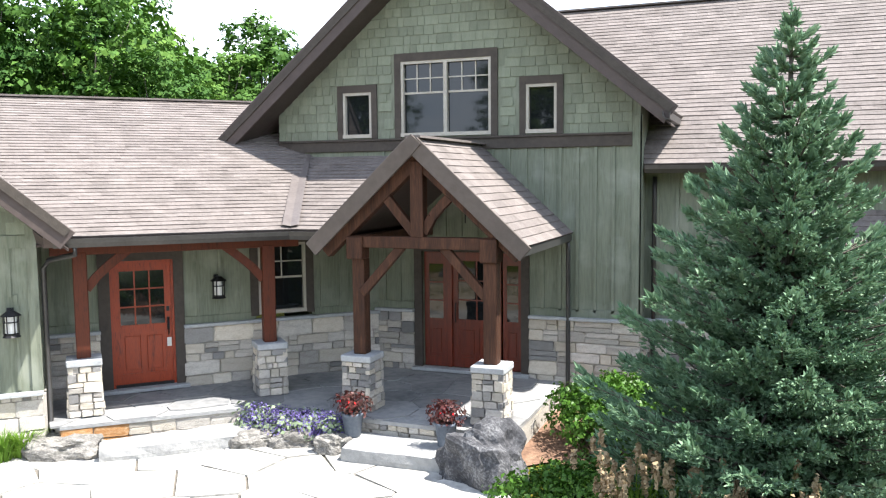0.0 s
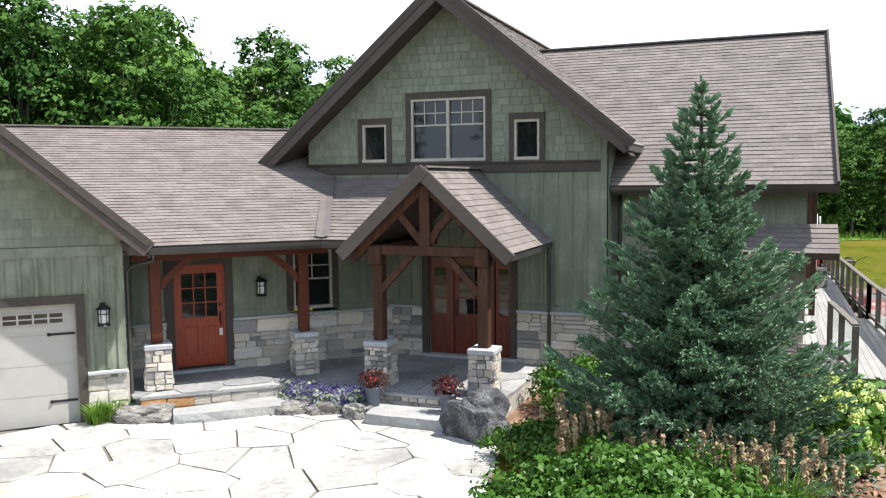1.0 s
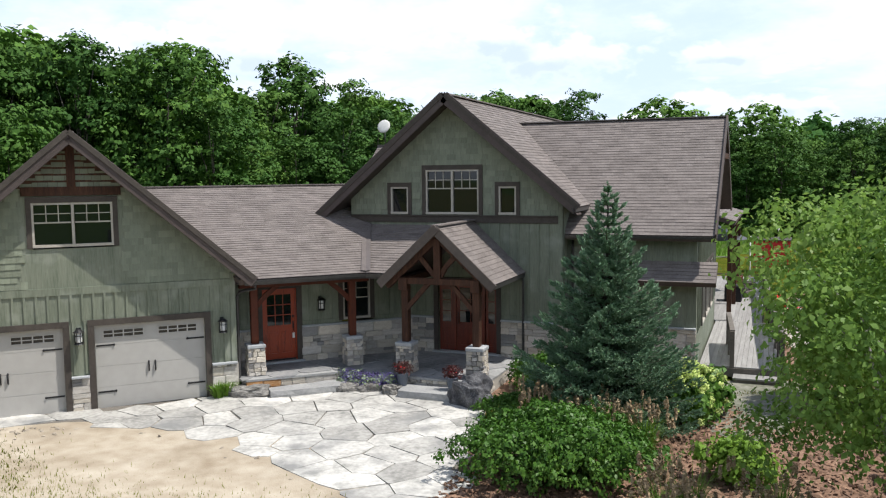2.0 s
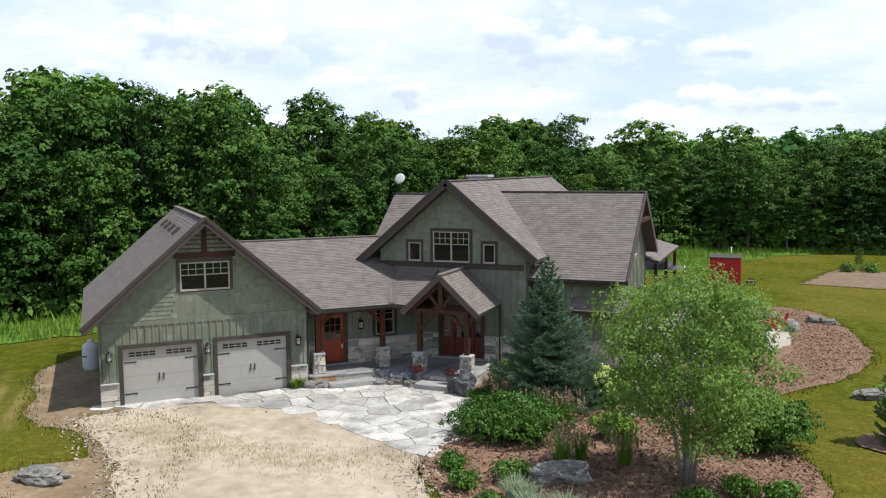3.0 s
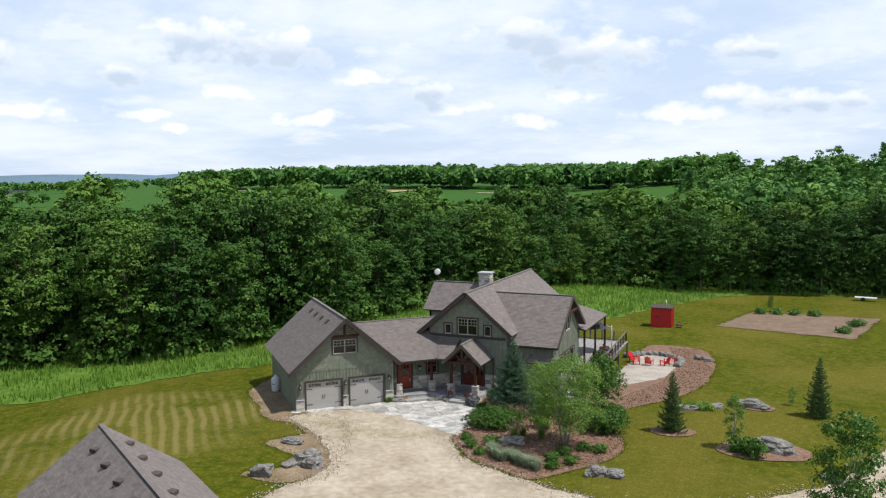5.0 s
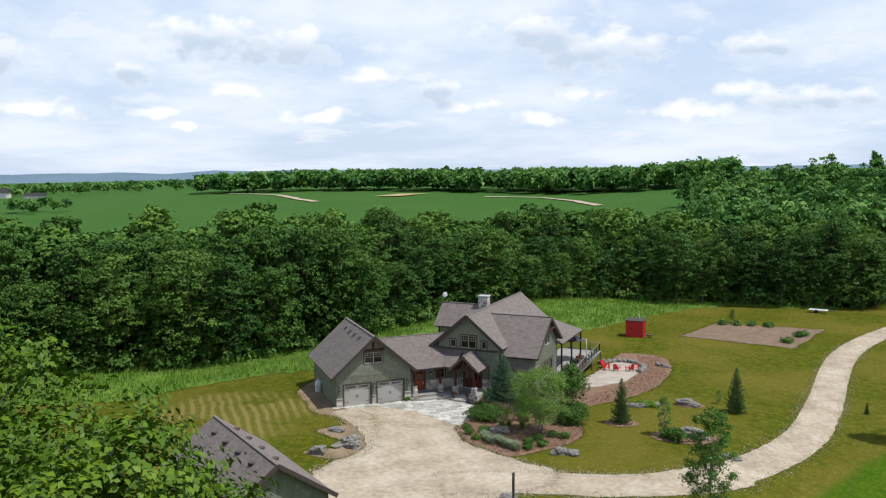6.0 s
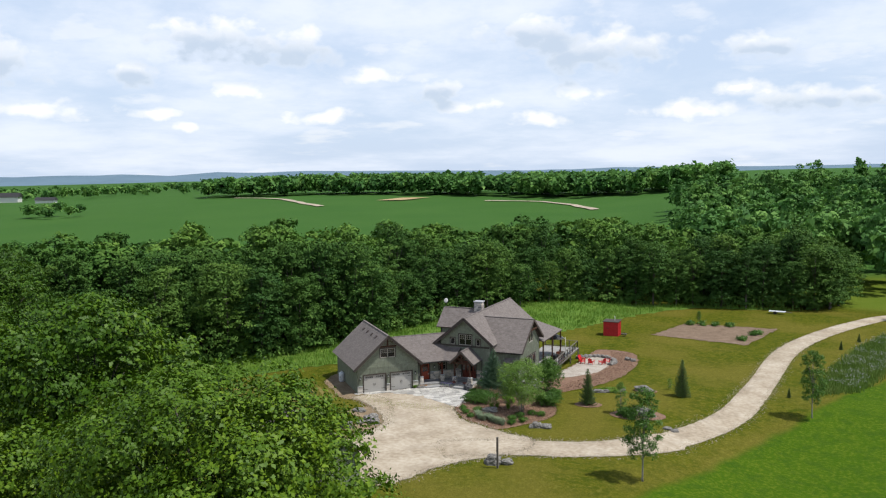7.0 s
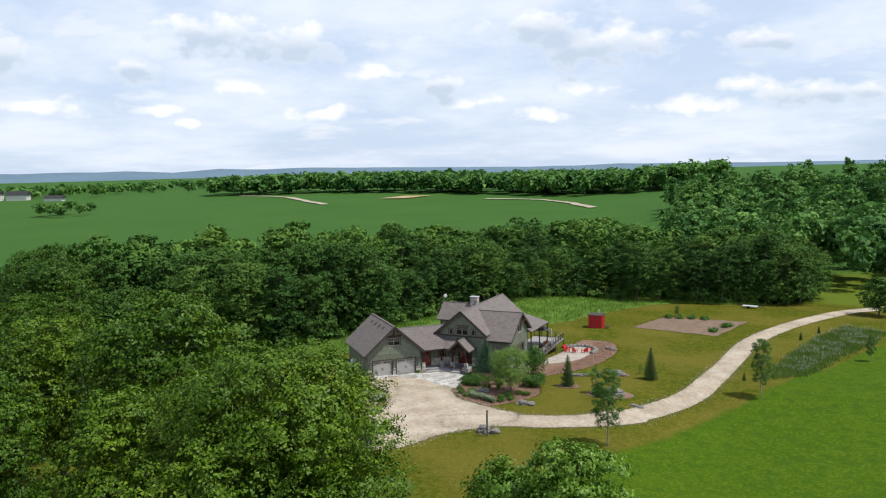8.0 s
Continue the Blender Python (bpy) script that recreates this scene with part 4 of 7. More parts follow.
# forest: the front row as single trees, the depth of the wood as one mass
def forest_front(n):
    """Foot of the wood from its west end round to the east."""
    P = [(-75, -18), (-58, -8), (-44, 3), (-33, 15), (-27, 27), (-22, 42), (-14, 58), (-2, 72), (14, 78), (28, 80), (41, 84), (48, 98)]
    ln = [math.dist(a, b) for a, b in zip(P, P[1:])]
    tot, out = sum(ln), []
    for i in range(n):
        s = tot * i / (n - 1)
        for (a, b), k in zip(zip(P, P[1:]), ln):
            if s <= k or b == P[-1]:
                d = ((b[0] - a[0]) / k, (b[1] - a[1]) / k)
                out.append((a[0] + d[0] * s, a[1] + d[1] * s, -d[1], d[0]))
                break
            s -= k
    return out


rf = random.Random(11)
FOREST = "trees at the edge of the wood"
SHAPES = ((19, 10.5, 0.8), (21, 8.0, 1.5), (17, 11.5, 0.6), (22, 9.0, 2.0), (20, 12.5, 1.0))
near_kinds = [tree_proto("tree", "tall leafy green tree at the edge of the wood", 20 + i, h_, w_, lo_, 40, 7600, 0.225, M_LEAF_F, 0.26, group=FOREST, clumps=620, clump_r=0.62, fine=0.85, domes=True)
              for i, (h_, w_, lo_) in enumerate(SHAPES)]
deep_kinds = [tree_proto("tree", "tall leafy green tree standing in the wood", 30 + i, h_, w_, 5.0, 30, 2800, 0.40, M_LEAF_T, 0.26, group="trees in the wood", clumps=330, clump_r=0.75, fine=0.9, limbs=4, domes=True)
              for i, (h_, w_, lo_) in enumerate(SHAPES)]
used = set()
for row, (count, back, jit) in enumerate(((42, 1.5, 2.5), (44, 8.0, 3.0), (44, 15.0, 3.5), (44, 22.5, 4.0))):
    for i, (fx, fy, nx, ny) in enumerate(forest_front(count)):
        kinds = near_kinds if row < 2 else deep_kinds
        k = rf.randrange(5)
        off = back + rf.uniform(-jit, jit)
        x, y = fx + nx * off + ny * rf.uniform(-1.5, 1.5), fy + ny * off - nx * rf.uniform(-1.5, 1.5)
        s = rf.uniform(0.56, 0.76) if row else rf.uniform(0.44, 0.70)
        s *= 1.0 + 0.20 * smoothstep(-18.0, -40.0, x)
        place(kinds[k], x, y, s * rf.uniform(1.0, 1.25), rf.uniform(0, 360), s * rf.uniform(0.94, 1.08), first=(row > 1, k) not in used)
        used.add((row > 1, k))


def wood_mass(name, spots, leaves, size, seed, mat, label, hmin=14, hmax=21):
    """Many trees as one mass: crowns of leaf sprays, with stems."""
    rnd = random.Random(seed)
    V, F, n = [], [], 0
    for i, (x, y) in enumerate(spots):
        h_ = rnd.uniform(hmin, hmax)
        cs, rs = crown_lobes(rnd, h_, rnd.uniform(6, 11.5), h_ * 0.3, 14, 0.85)
        v, f = dome_cloud(cs, rs, leaves, size, seed * 1000 + i, max(20, leaves // 9), size * 1.7)
        v += np.array((x, y, gz(x, y)))
        V.append(v)
        F.append(f + n)
        n += len(v)
    ob = new(name, raw_mesh(name, np.concatenate(V), np.concatenate(F), mat))
    return tagged(ob, label, "woods", kind="stuff")


spots = []
for d in range(30, 74, 7):
    for fx, fy, nx, ny in forest_front(46):
        spots.append((fx + nx * d + rf.uniform(-2.5, 2.5), fy + ny * d + rf.uniform(-2.5, 2.5)))
spots = [q for i, q in enumerate(spots) if q[0] > -150]
wood_mass("woods", spots, 640, 0.68, 5, M_LEAF_W, "dense green broadleaf wood behind the house", 9.5, 14.5)



# ---- facade details: m is the frame of a front (x along it, y into the building) ----
ID = Matrix.Identity(4)


def window(m, x0, z0, x1, z1, y=0.0, sashes=1, grid=(3, 2), upper=0.42, trim=0.12):
    """Trim boards, off-white frame, sashes with glazing bars over the upper part, dark panes set back."""
    bm = bmesh.new()
    yo, yi = y - 0.035, y + 0.10
    add_box(bm, x0 - trim, yo, z1, x1 + trim, y + 0.02, z1 + trim * 1.2, m)
    add_box(bm, x0 - trim, yo, z0 - 0.02, x0, y + 0.02, z1, m)
    add_box(bm, x1, yo, z0 - 0.02, x1 + trim, y + 0.02, z1, m)
    win = part("window", bm, M_TRIM, house)
    bm = bmesh.new()
    f = 0.05
    add_box(bm, x0, y - 0.02, z1 - f, x1, yi, z1, m)
    add_box(bm, x0, y - 0.045, z0, x1, yi, z0 + f * 1.3, m)
    xs = [x0 + (x1 - x0) * k / sashes for k in range(sashes + 1)]
    for i, xv in enumerate(xs):
        w = f if i in (0, sashes) else f * 1.3
        a = xv if i == 0 else (xv - w if i == sashes else xv - w / 2)
        add_box(bm, a, y - 0.02, z0 + f * 1.3, a + w, yi, z1 - f, m)
    part("frame", bm, M_FRAME, win)
    for a, b in zip(xs, xs[1:]):
        a, b = a + f * 0.9, b - f * 0.9
        za, zb = z0 + f * 1.3, z1 - f
        bm = bmesh.new()
        add_box(bm, a, y + 0.055, za, b, y + 0.065, zb, m)
        part("pane", bm, M_GLASS, win)
        if grid:
            zm = zb - (zb - za) * upper
            bm = bmesh.new()
            add_box(bm, a, y + 0.03, zm - 0.018, b, y + 0.054, zm + 0.018, m)
            for k in range(1, grid[0]):
                c = a + (b - a) * k / grid[0]
                add_box(bm, c - 0.011, y + 0.035, zm + 0.018, c + 0.011, y + 0.054, zb, m)
            for k in range(1, grid[1]):
                c = zm + (zb - zm) * k / grid[1]
                add_box(bm, a, y + 0.036, c - 0.011, b, y + 0.053, c + 0.011, m)
            part("muntin_grid", bm, M_FRAME, win)
    return win


def battens(m, x0, x1, z0, z1, y=0.0, step=0.40, top=None, skip=(), phase=0.0):
    x = x0 + phase
    while x < x1:
        zt = z1 if top is None else min(z1, top(x))
        spans = [(z0, zt)]
        for a, b, c, d in skip:
            if a - 0.05 < x < b + 0.05:
                spans = [s for lo, hi in spans for s in ((lo, min(hi, c)), (max(lo, d), hi)) if s[1] - s[0] > 0.05]
        for lo, hi in spans:
            box("batten", x - 0.026, y - 0.028, lo, x + 0.026, y + 0.004, hi, M_SIDING, house, m=m)
        x += step


UNIT_STONES = []
rs_ = random.Random(4)
for i in range(6):
    bm = bmesh.new()
    add_box(bm, -0.5, 0, -0.5, 0.5, 1, 0.5)
    bmesh.ops.bevel(bm, geom=[e for e in bm.edges if all(v.co.y < 0.5 for v in e.verts)] + [e for e in bm.edges if abs(e.verts[0].co.y - e.verts[1].co.y) > 0.5], offset=0.07, segments=1, affect="EDGES")
    for v in bm.verts:
        v.co += Vector((rs_.uniform(-0.04, 0.04), rs_.uniform(-0.16, 0.10) if v.co.y < 0.5 else 0, rs_.uniform(-0.05, 0.05)))
    me = bpy.data.meshes.new("stone")
    bm.to_mesh(me)
    bm.free()
    me.materials.append((M_STONE, M_STONE_G, M_STONE_G, M_STONE, M_STONE_D, M_STONE_G)[i])
    UNIT_STONES.append(me)


M_RUST = material("rust_stained_stone", [(0.30, 0.13, 0.045), (0.42, 0.22, 0.09), (0.52, 0.38, 0.24)], 4, 0.85, 0.7, 22, per_object=0.2)
RUST_STONES = []
for me in UNIT_STONES[:3]:
    me = me.copy()
    me.materials[0] = M_RUST
    RUST_STONES.append(me)


def stone_face(backing, m, x0, x1, z0, z1, y, rnd, hmin=0.10, hmax=0.26, wmax=0.66, depth=0.06, slope=0.0, units=None):
    """Coursed rubble on a face at local y: stones of uneven size, each its own object under its mortar backing."""
    z = z0
    while z < z1 - 0.03:
        hgt = min(rnd.uniform(hmin, hmax), z1 - z)
        if z1 - z - hgt < 0.05:
            hgt = z1 - z
        x = x0
        while x < x1 - 0.02:
            w = rnd.uniform(hgt * 0.9, min(wmax, hgt * 3.4))
            if x1 - x - w < 0.08:
                w = x1 - x
            sub = [(z, hgt)]
            if hgt > 0.15 and rnd.random() < 0.3:
                k = rnd.uniform(0.4, 0.6) * hgt
                sub = [(z, k), (z + k, hgt - k)]
            for zz, hh in sub:
                ob = new("stone", rnd.choice(units(x) if units else UNIT_STONES))
                ob.parent = backing
                yy = y + slope * (zz - z0)
                ob.matrix_local = m @ Matrix.Translation((x + w / 2, yy - 0.030 - rnd.uniform(0, 0.018), zz + hh / 2)) @ Matrix.Diagonal((w - 0.014, depth, hh - 0.014, 1))
            x += w
        z += hgt


def stone_base(m, x0, x1, z0, z1, y, seed):
    bk = box("stone_base", x0, y - 0.02, z0, x1, y + 0.03, z1, M_MORTAR, house, m=m)
    stone_face(bk, m, x0, x1, z0, z1, y - 0.02, random.Random(seed))
    box("stone_sill", x0, y - 0.12, z1, x1, y + 0.02, z1 + 0.055, M_CAP, house, "pale limestone sill", 0.008, m)
    return bk


def shakes(m, x0, x1, z0, z1, y, top, skip, rnd, joined=False, row=0.165):
    """Cedar shakes in courses; joined: one mesh for the far gable."""
    z, vs, fs = z0, [], []
    while z < z1:
        x = x0 + rnd.uniform(-0.1, 0)
        while x < x1:
            w = rnd.choice((0.13, 0.16, 0.19, 0.22, 0.27))
            a, b = max(x, x0), min(x + w, x1) - 0.006
            x += w
            zt = min(z + row * 1.1, top(a) - 0.02, top(b) - 0.02)
            if b - a < 0.03 or zt - z < 0.04:
                continue
            if any(b > s[0] and a < s[1] and z + row * 0.5 > s[2] and z + row * 0.5 < s[3] for s in skip):
                continue
            low = z - rnd.uniform(0, 0.012)
            p = [(a, y - 0.024, low), (b, y - 0.024, low), (b, y - 0.005, zt), (a, y - 0.005, zt), (a, y, low), (b, y, low)]
            if joined:
                k = len(vs)
                vs += [m @ Vector(q) for q in p]
                fs += [(k, k + 1, k + 2, k + 3), (k + 4, k + 5, k + 1, k)]
            else:
                mesh_ob("shake", [m @ Vector(q) for q in p], [(0, 1, 2, 3), (4, 5, 1, 0), (0, 3, 4), (1, 5, 2)], M_SHAKE, shake_field)
        z += row
    if joined:
        tagged(mesh_ob("shake_cladding", vs, fs, M_SHAKE_J, house), kind="stuff")


M_SHAKE_J = material("green_shakes_far", [(0.165, 0.185, 0.135), (0.225, 0.245, 0.185)], 3, 0.8, 0.3, 50, island=0.16, stretch=(6, 6, 1))


def rake(a, b, m=None, w=0.05, h=0.30, drop=0.06):
    """Fascia board along a sloping roof edge from a to b."""
    a, b = Vector(a) - Vector((0, 0, drop)), Vector(b) - Vector((0, 0, drop))
    beam("fascia", a, b, w, h, M_FASCIA, house, 0.006)


def gutter(a, b, name="gutter"):
    a, b = Vector(a), Vector(b)
    d = (b - a).normalized()
    o = Vector((d.y, -d.x, 0))
    bm = bmesh.new()
    prof = [(0.0, 0.0), (0.0, -0.11), (0.07, -0.125), (0.115, -0.06), (0.125, 0.005), (0.105, 0.005), (0.095, -0.05), (0.06, -0.10), (0.015, -0.10), (0.015, 0.0)]
    r0 = [bm.verts.new(a + o * px + Vector((0, 0, pz))) for px, pz in prof]
    r1 = [bm.verts.new(b + o * px + Vector((0, 0, pz))) for px, pz in prof]
    for i in range(len(prof)):
        j = (i + 1) % len(prof)
        bm.faces.new([r0[i], r1[i], r1[j], r0[j]])
    bm.faces.new(r0[::-1])
    bm.faces.new(r1)
    bmesh.ops.recalc_face_normals(bm, faces=bm.faces[:])
    return part(name, bm, M_GUTTER, house, "dark metal gutter")


# main facade
T_MAIN = lambda x: GZ - 0.14 - GS * abs(x - GX)
window(ID, -1.43, 4.66, 0.28, 6.0, sashes=2)
window(ID, -2.61, 4.66, -2.02, 5.49, grid=None, trim=0.11)
window(ID, 0.90, 4.66, 1.44, 5.49, grid=None, trim=0.11)
bandm = box("band_board", -4.0, -0.045, 4.41, 2.70, 0.0, 4.60, M_TRIM, house, bevel=0.006)
box("band_cap", -4.0, -0.075, 4.60, 2.70, 0.0, 4.635, M_TRIM, house)
shake_field = box("shake_backing", -3.4, -0.004, 4.635, 2.2, 0.0, 4.66, M_SHAKE, house)
skipm = [(-1.56, 0.41, 4.0, 6.15), (-2.73, -1.90, 4.0, 5.63), (0.78, 1.56, 4.0, 5.63)]
shakes(ID, -4.0, 2.70, 4.645, 8.0, 0.0, T_MAIN, skipm, random.Random(8))
box("corner_board", 2.70, -0.03, 1.52, 2.855, 0.0, 4.9, M_SIDING, house)
box("corner_board", 2.83, -0.03, 1.52, 2.862, 0.14, 4.9, M_SIDING, house)
battens(ID, -1.9, 2.68, 1.62, 4.41, step=0.30, phase=0.1, skip=[(-1.32, 1.06, 0.0, 2.78)])
box("skirt_board", 0.98, -0.028, 1.525, 2.70, 0.0, 1.66, M_SIDING, house)
box("skirt_board", -1.95, -0.028, 1.525, -1.22, 0.0, 1.66, M_SIDING, house)
stone_base(ID, 0.96, 2.86, 0.0, 1.47, 0.0, 31)
stone_base(ID, -1.98, -1.20, 0.40, 1.47, 0.0, 32)
bks = box("stone_base", 2.84, 0.02, -0.2, 2.88, 0.6, 1.47, M_MORTAR, house)
stone_face(bks, Matrix.Translation((2.88, 0, 0)) @ Matrix.Rotation(math.pi / 2, 4, "Z"), 0.0, 0.6, 0.0, 1.47, 0.0, random.Random(7))
rake((EL, YF, zl), (GX, YF, GZ), h=0.34)
rake((ER, YF, zr), (GX, YF, GZ), h=0.34)
for sx, ex, ez in ((-1, EL, zl), (1, ER, zr)):
    # soffit board under the overhang and a second, smaller fascia on top
    slab_from_polygon("soffit", [(ex, YF + 0.02, ez - 0.20), (GX, YF + 0.02, GZ - 0.20), (GX, 0.0, GZ - 0.20), (ex, 0.0, ez - 0.20)], 0.03, M_SOFFIT, house)
    beam("fascia", (ex, YF - 0.03, ez + 0.02), (GX, YF - 0.03, GZ + 0.02), 0.03, 0.12, M_TRIM, house, 0.0)
gutter((ER - 0.01, YB, zr - 0.02), (ER - 0.01, YF - 0.1, zr - 0.02))

# front door with side lights
def panelled(m, name, x0, z0, x1, z1, y, mat, lites=None, lite_z=None, panels=2, parent=None):
    """A stile-and-rail door leaf: raised lower panels, an upper light divided by bars."""
    bm = bmesh.new()
    add_box(bm, x0, y, z0, x1, y + 0.045, z1, m)
    leaf = part(name, bm, mat, parent or house)
    st = min(0.11, (x1 - x0) * 0.2)
    lz0, lz1 = lite_z
    for nm, a, b, c, d in (("stile", x0, z0, x0 + st, z1), ("stile", x1 - st, z0, x1, z1), ("rail", x0 + st, z0, x1 - st, z0 + 0.18), ("rail", x0 + st, lz0 - 0.13, x1 - st, lz0), ("rail", x0 + st, lz1, x1 - st, z1)):
        bm = bmesh.new()
        add_box(bm, a, y - 0.014, b, c, y + 0.0, d, m)
        part(nm, bm, mat, leaf)
    pw = (x1 - x0 - 2 * st) / panels
    for k in range(1, panels):
        bm = bmesh.new()
        add_box(bm, x0 + st + pw * k - st * 0.4, y - 0.014, z0 + 0.18, x0 + st + pw * k + st * 0.4, y, lz0 - 0.13, m)
        part("stile", bm, mat, leaf)
    for k in range(panels):
        bm = bmesh.new()
        a, b = x0 + st + pw * k + st * 0.45, x0 + st + pw * (k + 1) - st * 0.45
        add_box(bm, a, y - 0.010, z0 + 0.24, b, y + 0.002, lz0 - 0.19, m)
        bmesh.ops.bevel(bm, geom=bm.edges[:], offset=0.008, segments=1, affect="EDGES")
        part("panel", bm, mat, leaf)
    bm = bmesh.new()
    add_box(bm, x0 + st, y - 0.006, lz0, x1 - st, y + 0.002, lz1, m)
    part("pane", bm, M_GLASS, leaf)
    cx_, rz_ = lites
    if cx_ == 1:
        for k in range(1, rz_):
            c = lz0 + (lz1 - lz0) * k / rz_
            bm = bmesh.new()
            add_box(bm, x0 + st, y - 0.015, c - 0.012, x1 - st, y - 0.005, c + 0.012, m)
            part("muntin", bm, mat, leaf)
        return leaf
    bm = bmesh.new()
    for k in range(1, cx_):
        c = x0 + st + (x1 - x0 - 2 * st) * k / cx_
        add_box(bm, c - 0.012, y - 0.016, lz0, c + 0.012, y - 0.004, lz1, m)
    for k in range(1, rz_):
        c = lz0 + (lz1 - lz0) * k / rz_
        add_box(bm, x0 + st, y - 0.015, c - 0.012, x1 - st, y - 0.005, c + 0.012, m)
    part("muntin_grid", bm, mat, leaf)
    return leaf


box("door_casing", -1.20, -0.05, 0.44, -1.05, 0.02, 2.66, M_TRIM, house)
box("door_casing", 0.82, -0.05, 0.44, 0.96, 0.02, 2.66, M_TRIM, house)
box("door_casing", -1.20, -0.055, 2.6, 0.96, 0.02, 2.74, M_TRIM, house)
box("door_sill", -1.22, -0.16, 0.415, 0.98, 0.06, 0.475, M_CAP, house, "pale stone door sill", 0.008)
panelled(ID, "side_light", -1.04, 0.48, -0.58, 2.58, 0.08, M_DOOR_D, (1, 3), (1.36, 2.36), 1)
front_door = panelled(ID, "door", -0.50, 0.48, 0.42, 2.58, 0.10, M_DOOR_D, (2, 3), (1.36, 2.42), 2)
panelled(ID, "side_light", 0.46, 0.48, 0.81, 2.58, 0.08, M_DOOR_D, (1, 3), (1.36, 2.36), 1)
box("door_post", -0.58, 0.04, 0.48, -0.50, 0.14, 2.6, M_DOOR_D, house)
tube("door_handle", [(-0.43, 0.05, 1.30), (-0.43, 0.03, 1.36), (-0.43, 0.03, 1.60), (-0.43, 0.06, 1.66)], [0.012] * 4, M_BLACK, front_door, 6)

# link wall: side door, small window, stone base, battens (local y of its face: LY)
LY = 1.43
box("door_casing", 0.80, LY - 0.05, 0.46, 0.98, LY + 0.02, 2.76, M_TRIM, house, m=G)
box("door_casing", 1.98, LY - 0.05, 0.46, 2.14, LY + 0.02, 2.76, M_TRIM, house, m=G)
box("door_casing", 0.80, LY - 0.055, 2.60, 2.14, LY + 0.02, 2.78, M_TRIM, house, m=G)
box("door_sill", 0.76, LY - 0.17, 0.42, 2.18, LY + 0.06, 0.48, M_CAP, house, "pale stone door sill", 0.008, m=G)
side_door = panelled(G, "door", 1.02, 0.52, 1.94, 2.56, LY + 0.06, M_DOOR, (3, 3), (1.52, 2.42), 2)
tagged(side_door, "bright red-stained door with nine small panes")
box("door_jamb", 0.98, LY + 0.0, 0.48, 1.02, LY + 0.10, 2.60, M_DOOR, house, m=G)
box("door_jamb", 1.94, LY + 0.0, 0.48, 1.98, LY + 0.10, 2.60, M_DOOR, house, m=G)
box("door_head", 0.98, LY + 0.0, 2.56, 1.98, LY + 0.10, 2.60, M_DOOR, house, m=G)
box("threshold", 1.02, LY + 0.0, 0.48, 1.94, LY + 0.10, 0.525, M_BLACK, house, m=G)
bm = bmesh.new()
add_box(bm, 1.86, LY + 0.035, 1.40, 1.90, LY + 0.055, 1.62, G)
add_box(bm, 1.855, LY + 0.03, 1.72, 1.905, LY + 0.05, 1.80, G)
part("lock_plate", bm, M_BLACK, side_door)
tube("door_handle", [G @ Vector((1.88, LY + 0.04, 1.60)), G @ Vector((1.88, LY - 0.02, 1.56)), G @ Vector((1.88, LY - 0.02, 1.36)), G @ Vector((1.88, LY + 0.04, 1.32))], [0.011] * 4, M_BLACK, side_door, 6)
box("hanging_tag", 1.85, LY + 0.02, 1.12, 1.92, LY + 0.028, 1.27, M_WHITE, side_door, "white paper tag", m=G)
window(G, 3.40, 1.55, 4.25, 2.80, y=LY, grid=(2, 2), upper=0.5, trim=0.14)
stone_base(G, 0.0, 0.82, 0.40, 1.42, LY, 33)
stone_base(G, 2.12, 5.62, 0.40, 1.42, LY, 34)
for a, b in ((0.02, 0.80), (2.14, 3.26), (4.40, 5.62)):
    box("skirt_board", a, LY - 0.028, 1.475, b, LY, 1.60, M_SIDING, house, m=G)
battens(G, 0.1, 5.6, 1.58, 3.4, y=LY, step=0.36, skip=[(0.78, 2.16, 0, 2.8), (3.24, 4.42, 1.4, 2.98)], phase=0.12)
soff = slab_from_polygon("soffit", [g(0.0, LE + 0.1, 3.02), g(bend_s, LE + 0.1, 3.02), (-1.2, bend.y + 0.12, 3.02), (-1.2, 0.0, 3.02), (-1.93, 0.0, 3.02), g(0.0, LY, 3.02)], 0.03, M_SOFFIT, house)
gutter(g(0.22, LE - 0.01, LEZ - 0.02), g(bend_s + 0.02, LE - 0.01, LEZ - 0.02))
gutter((bend.x, bend.y - 0.01, LEZ - 0.02), (-1.45, bend.y - 0.01, LEZ - 0.02))
# valley flashing
vdir = (vtop - bend).normalized()
vs_ = vdir.cross(Vector((0, 0, 1))).normalized()
mesh_ob("valley_flashing", [bend + vs_ * -0.13 + Vector((0, 0, 0.085)), bend + vs_ * 0.13 + Vector((0, 0, 0.085)), vtop + vs_ * 0.13 + Vector((0, 0, 0.09)), vtop + vs_ * -0.13 + Vector((0, 0, 0.09)),
        bend + Vector((0, 0, 0.062)), vtop + Vector((0, 0, 0.066))], [(0, 4, 5, 3), (4, 1, 2, 5)], M_FLASH, house)
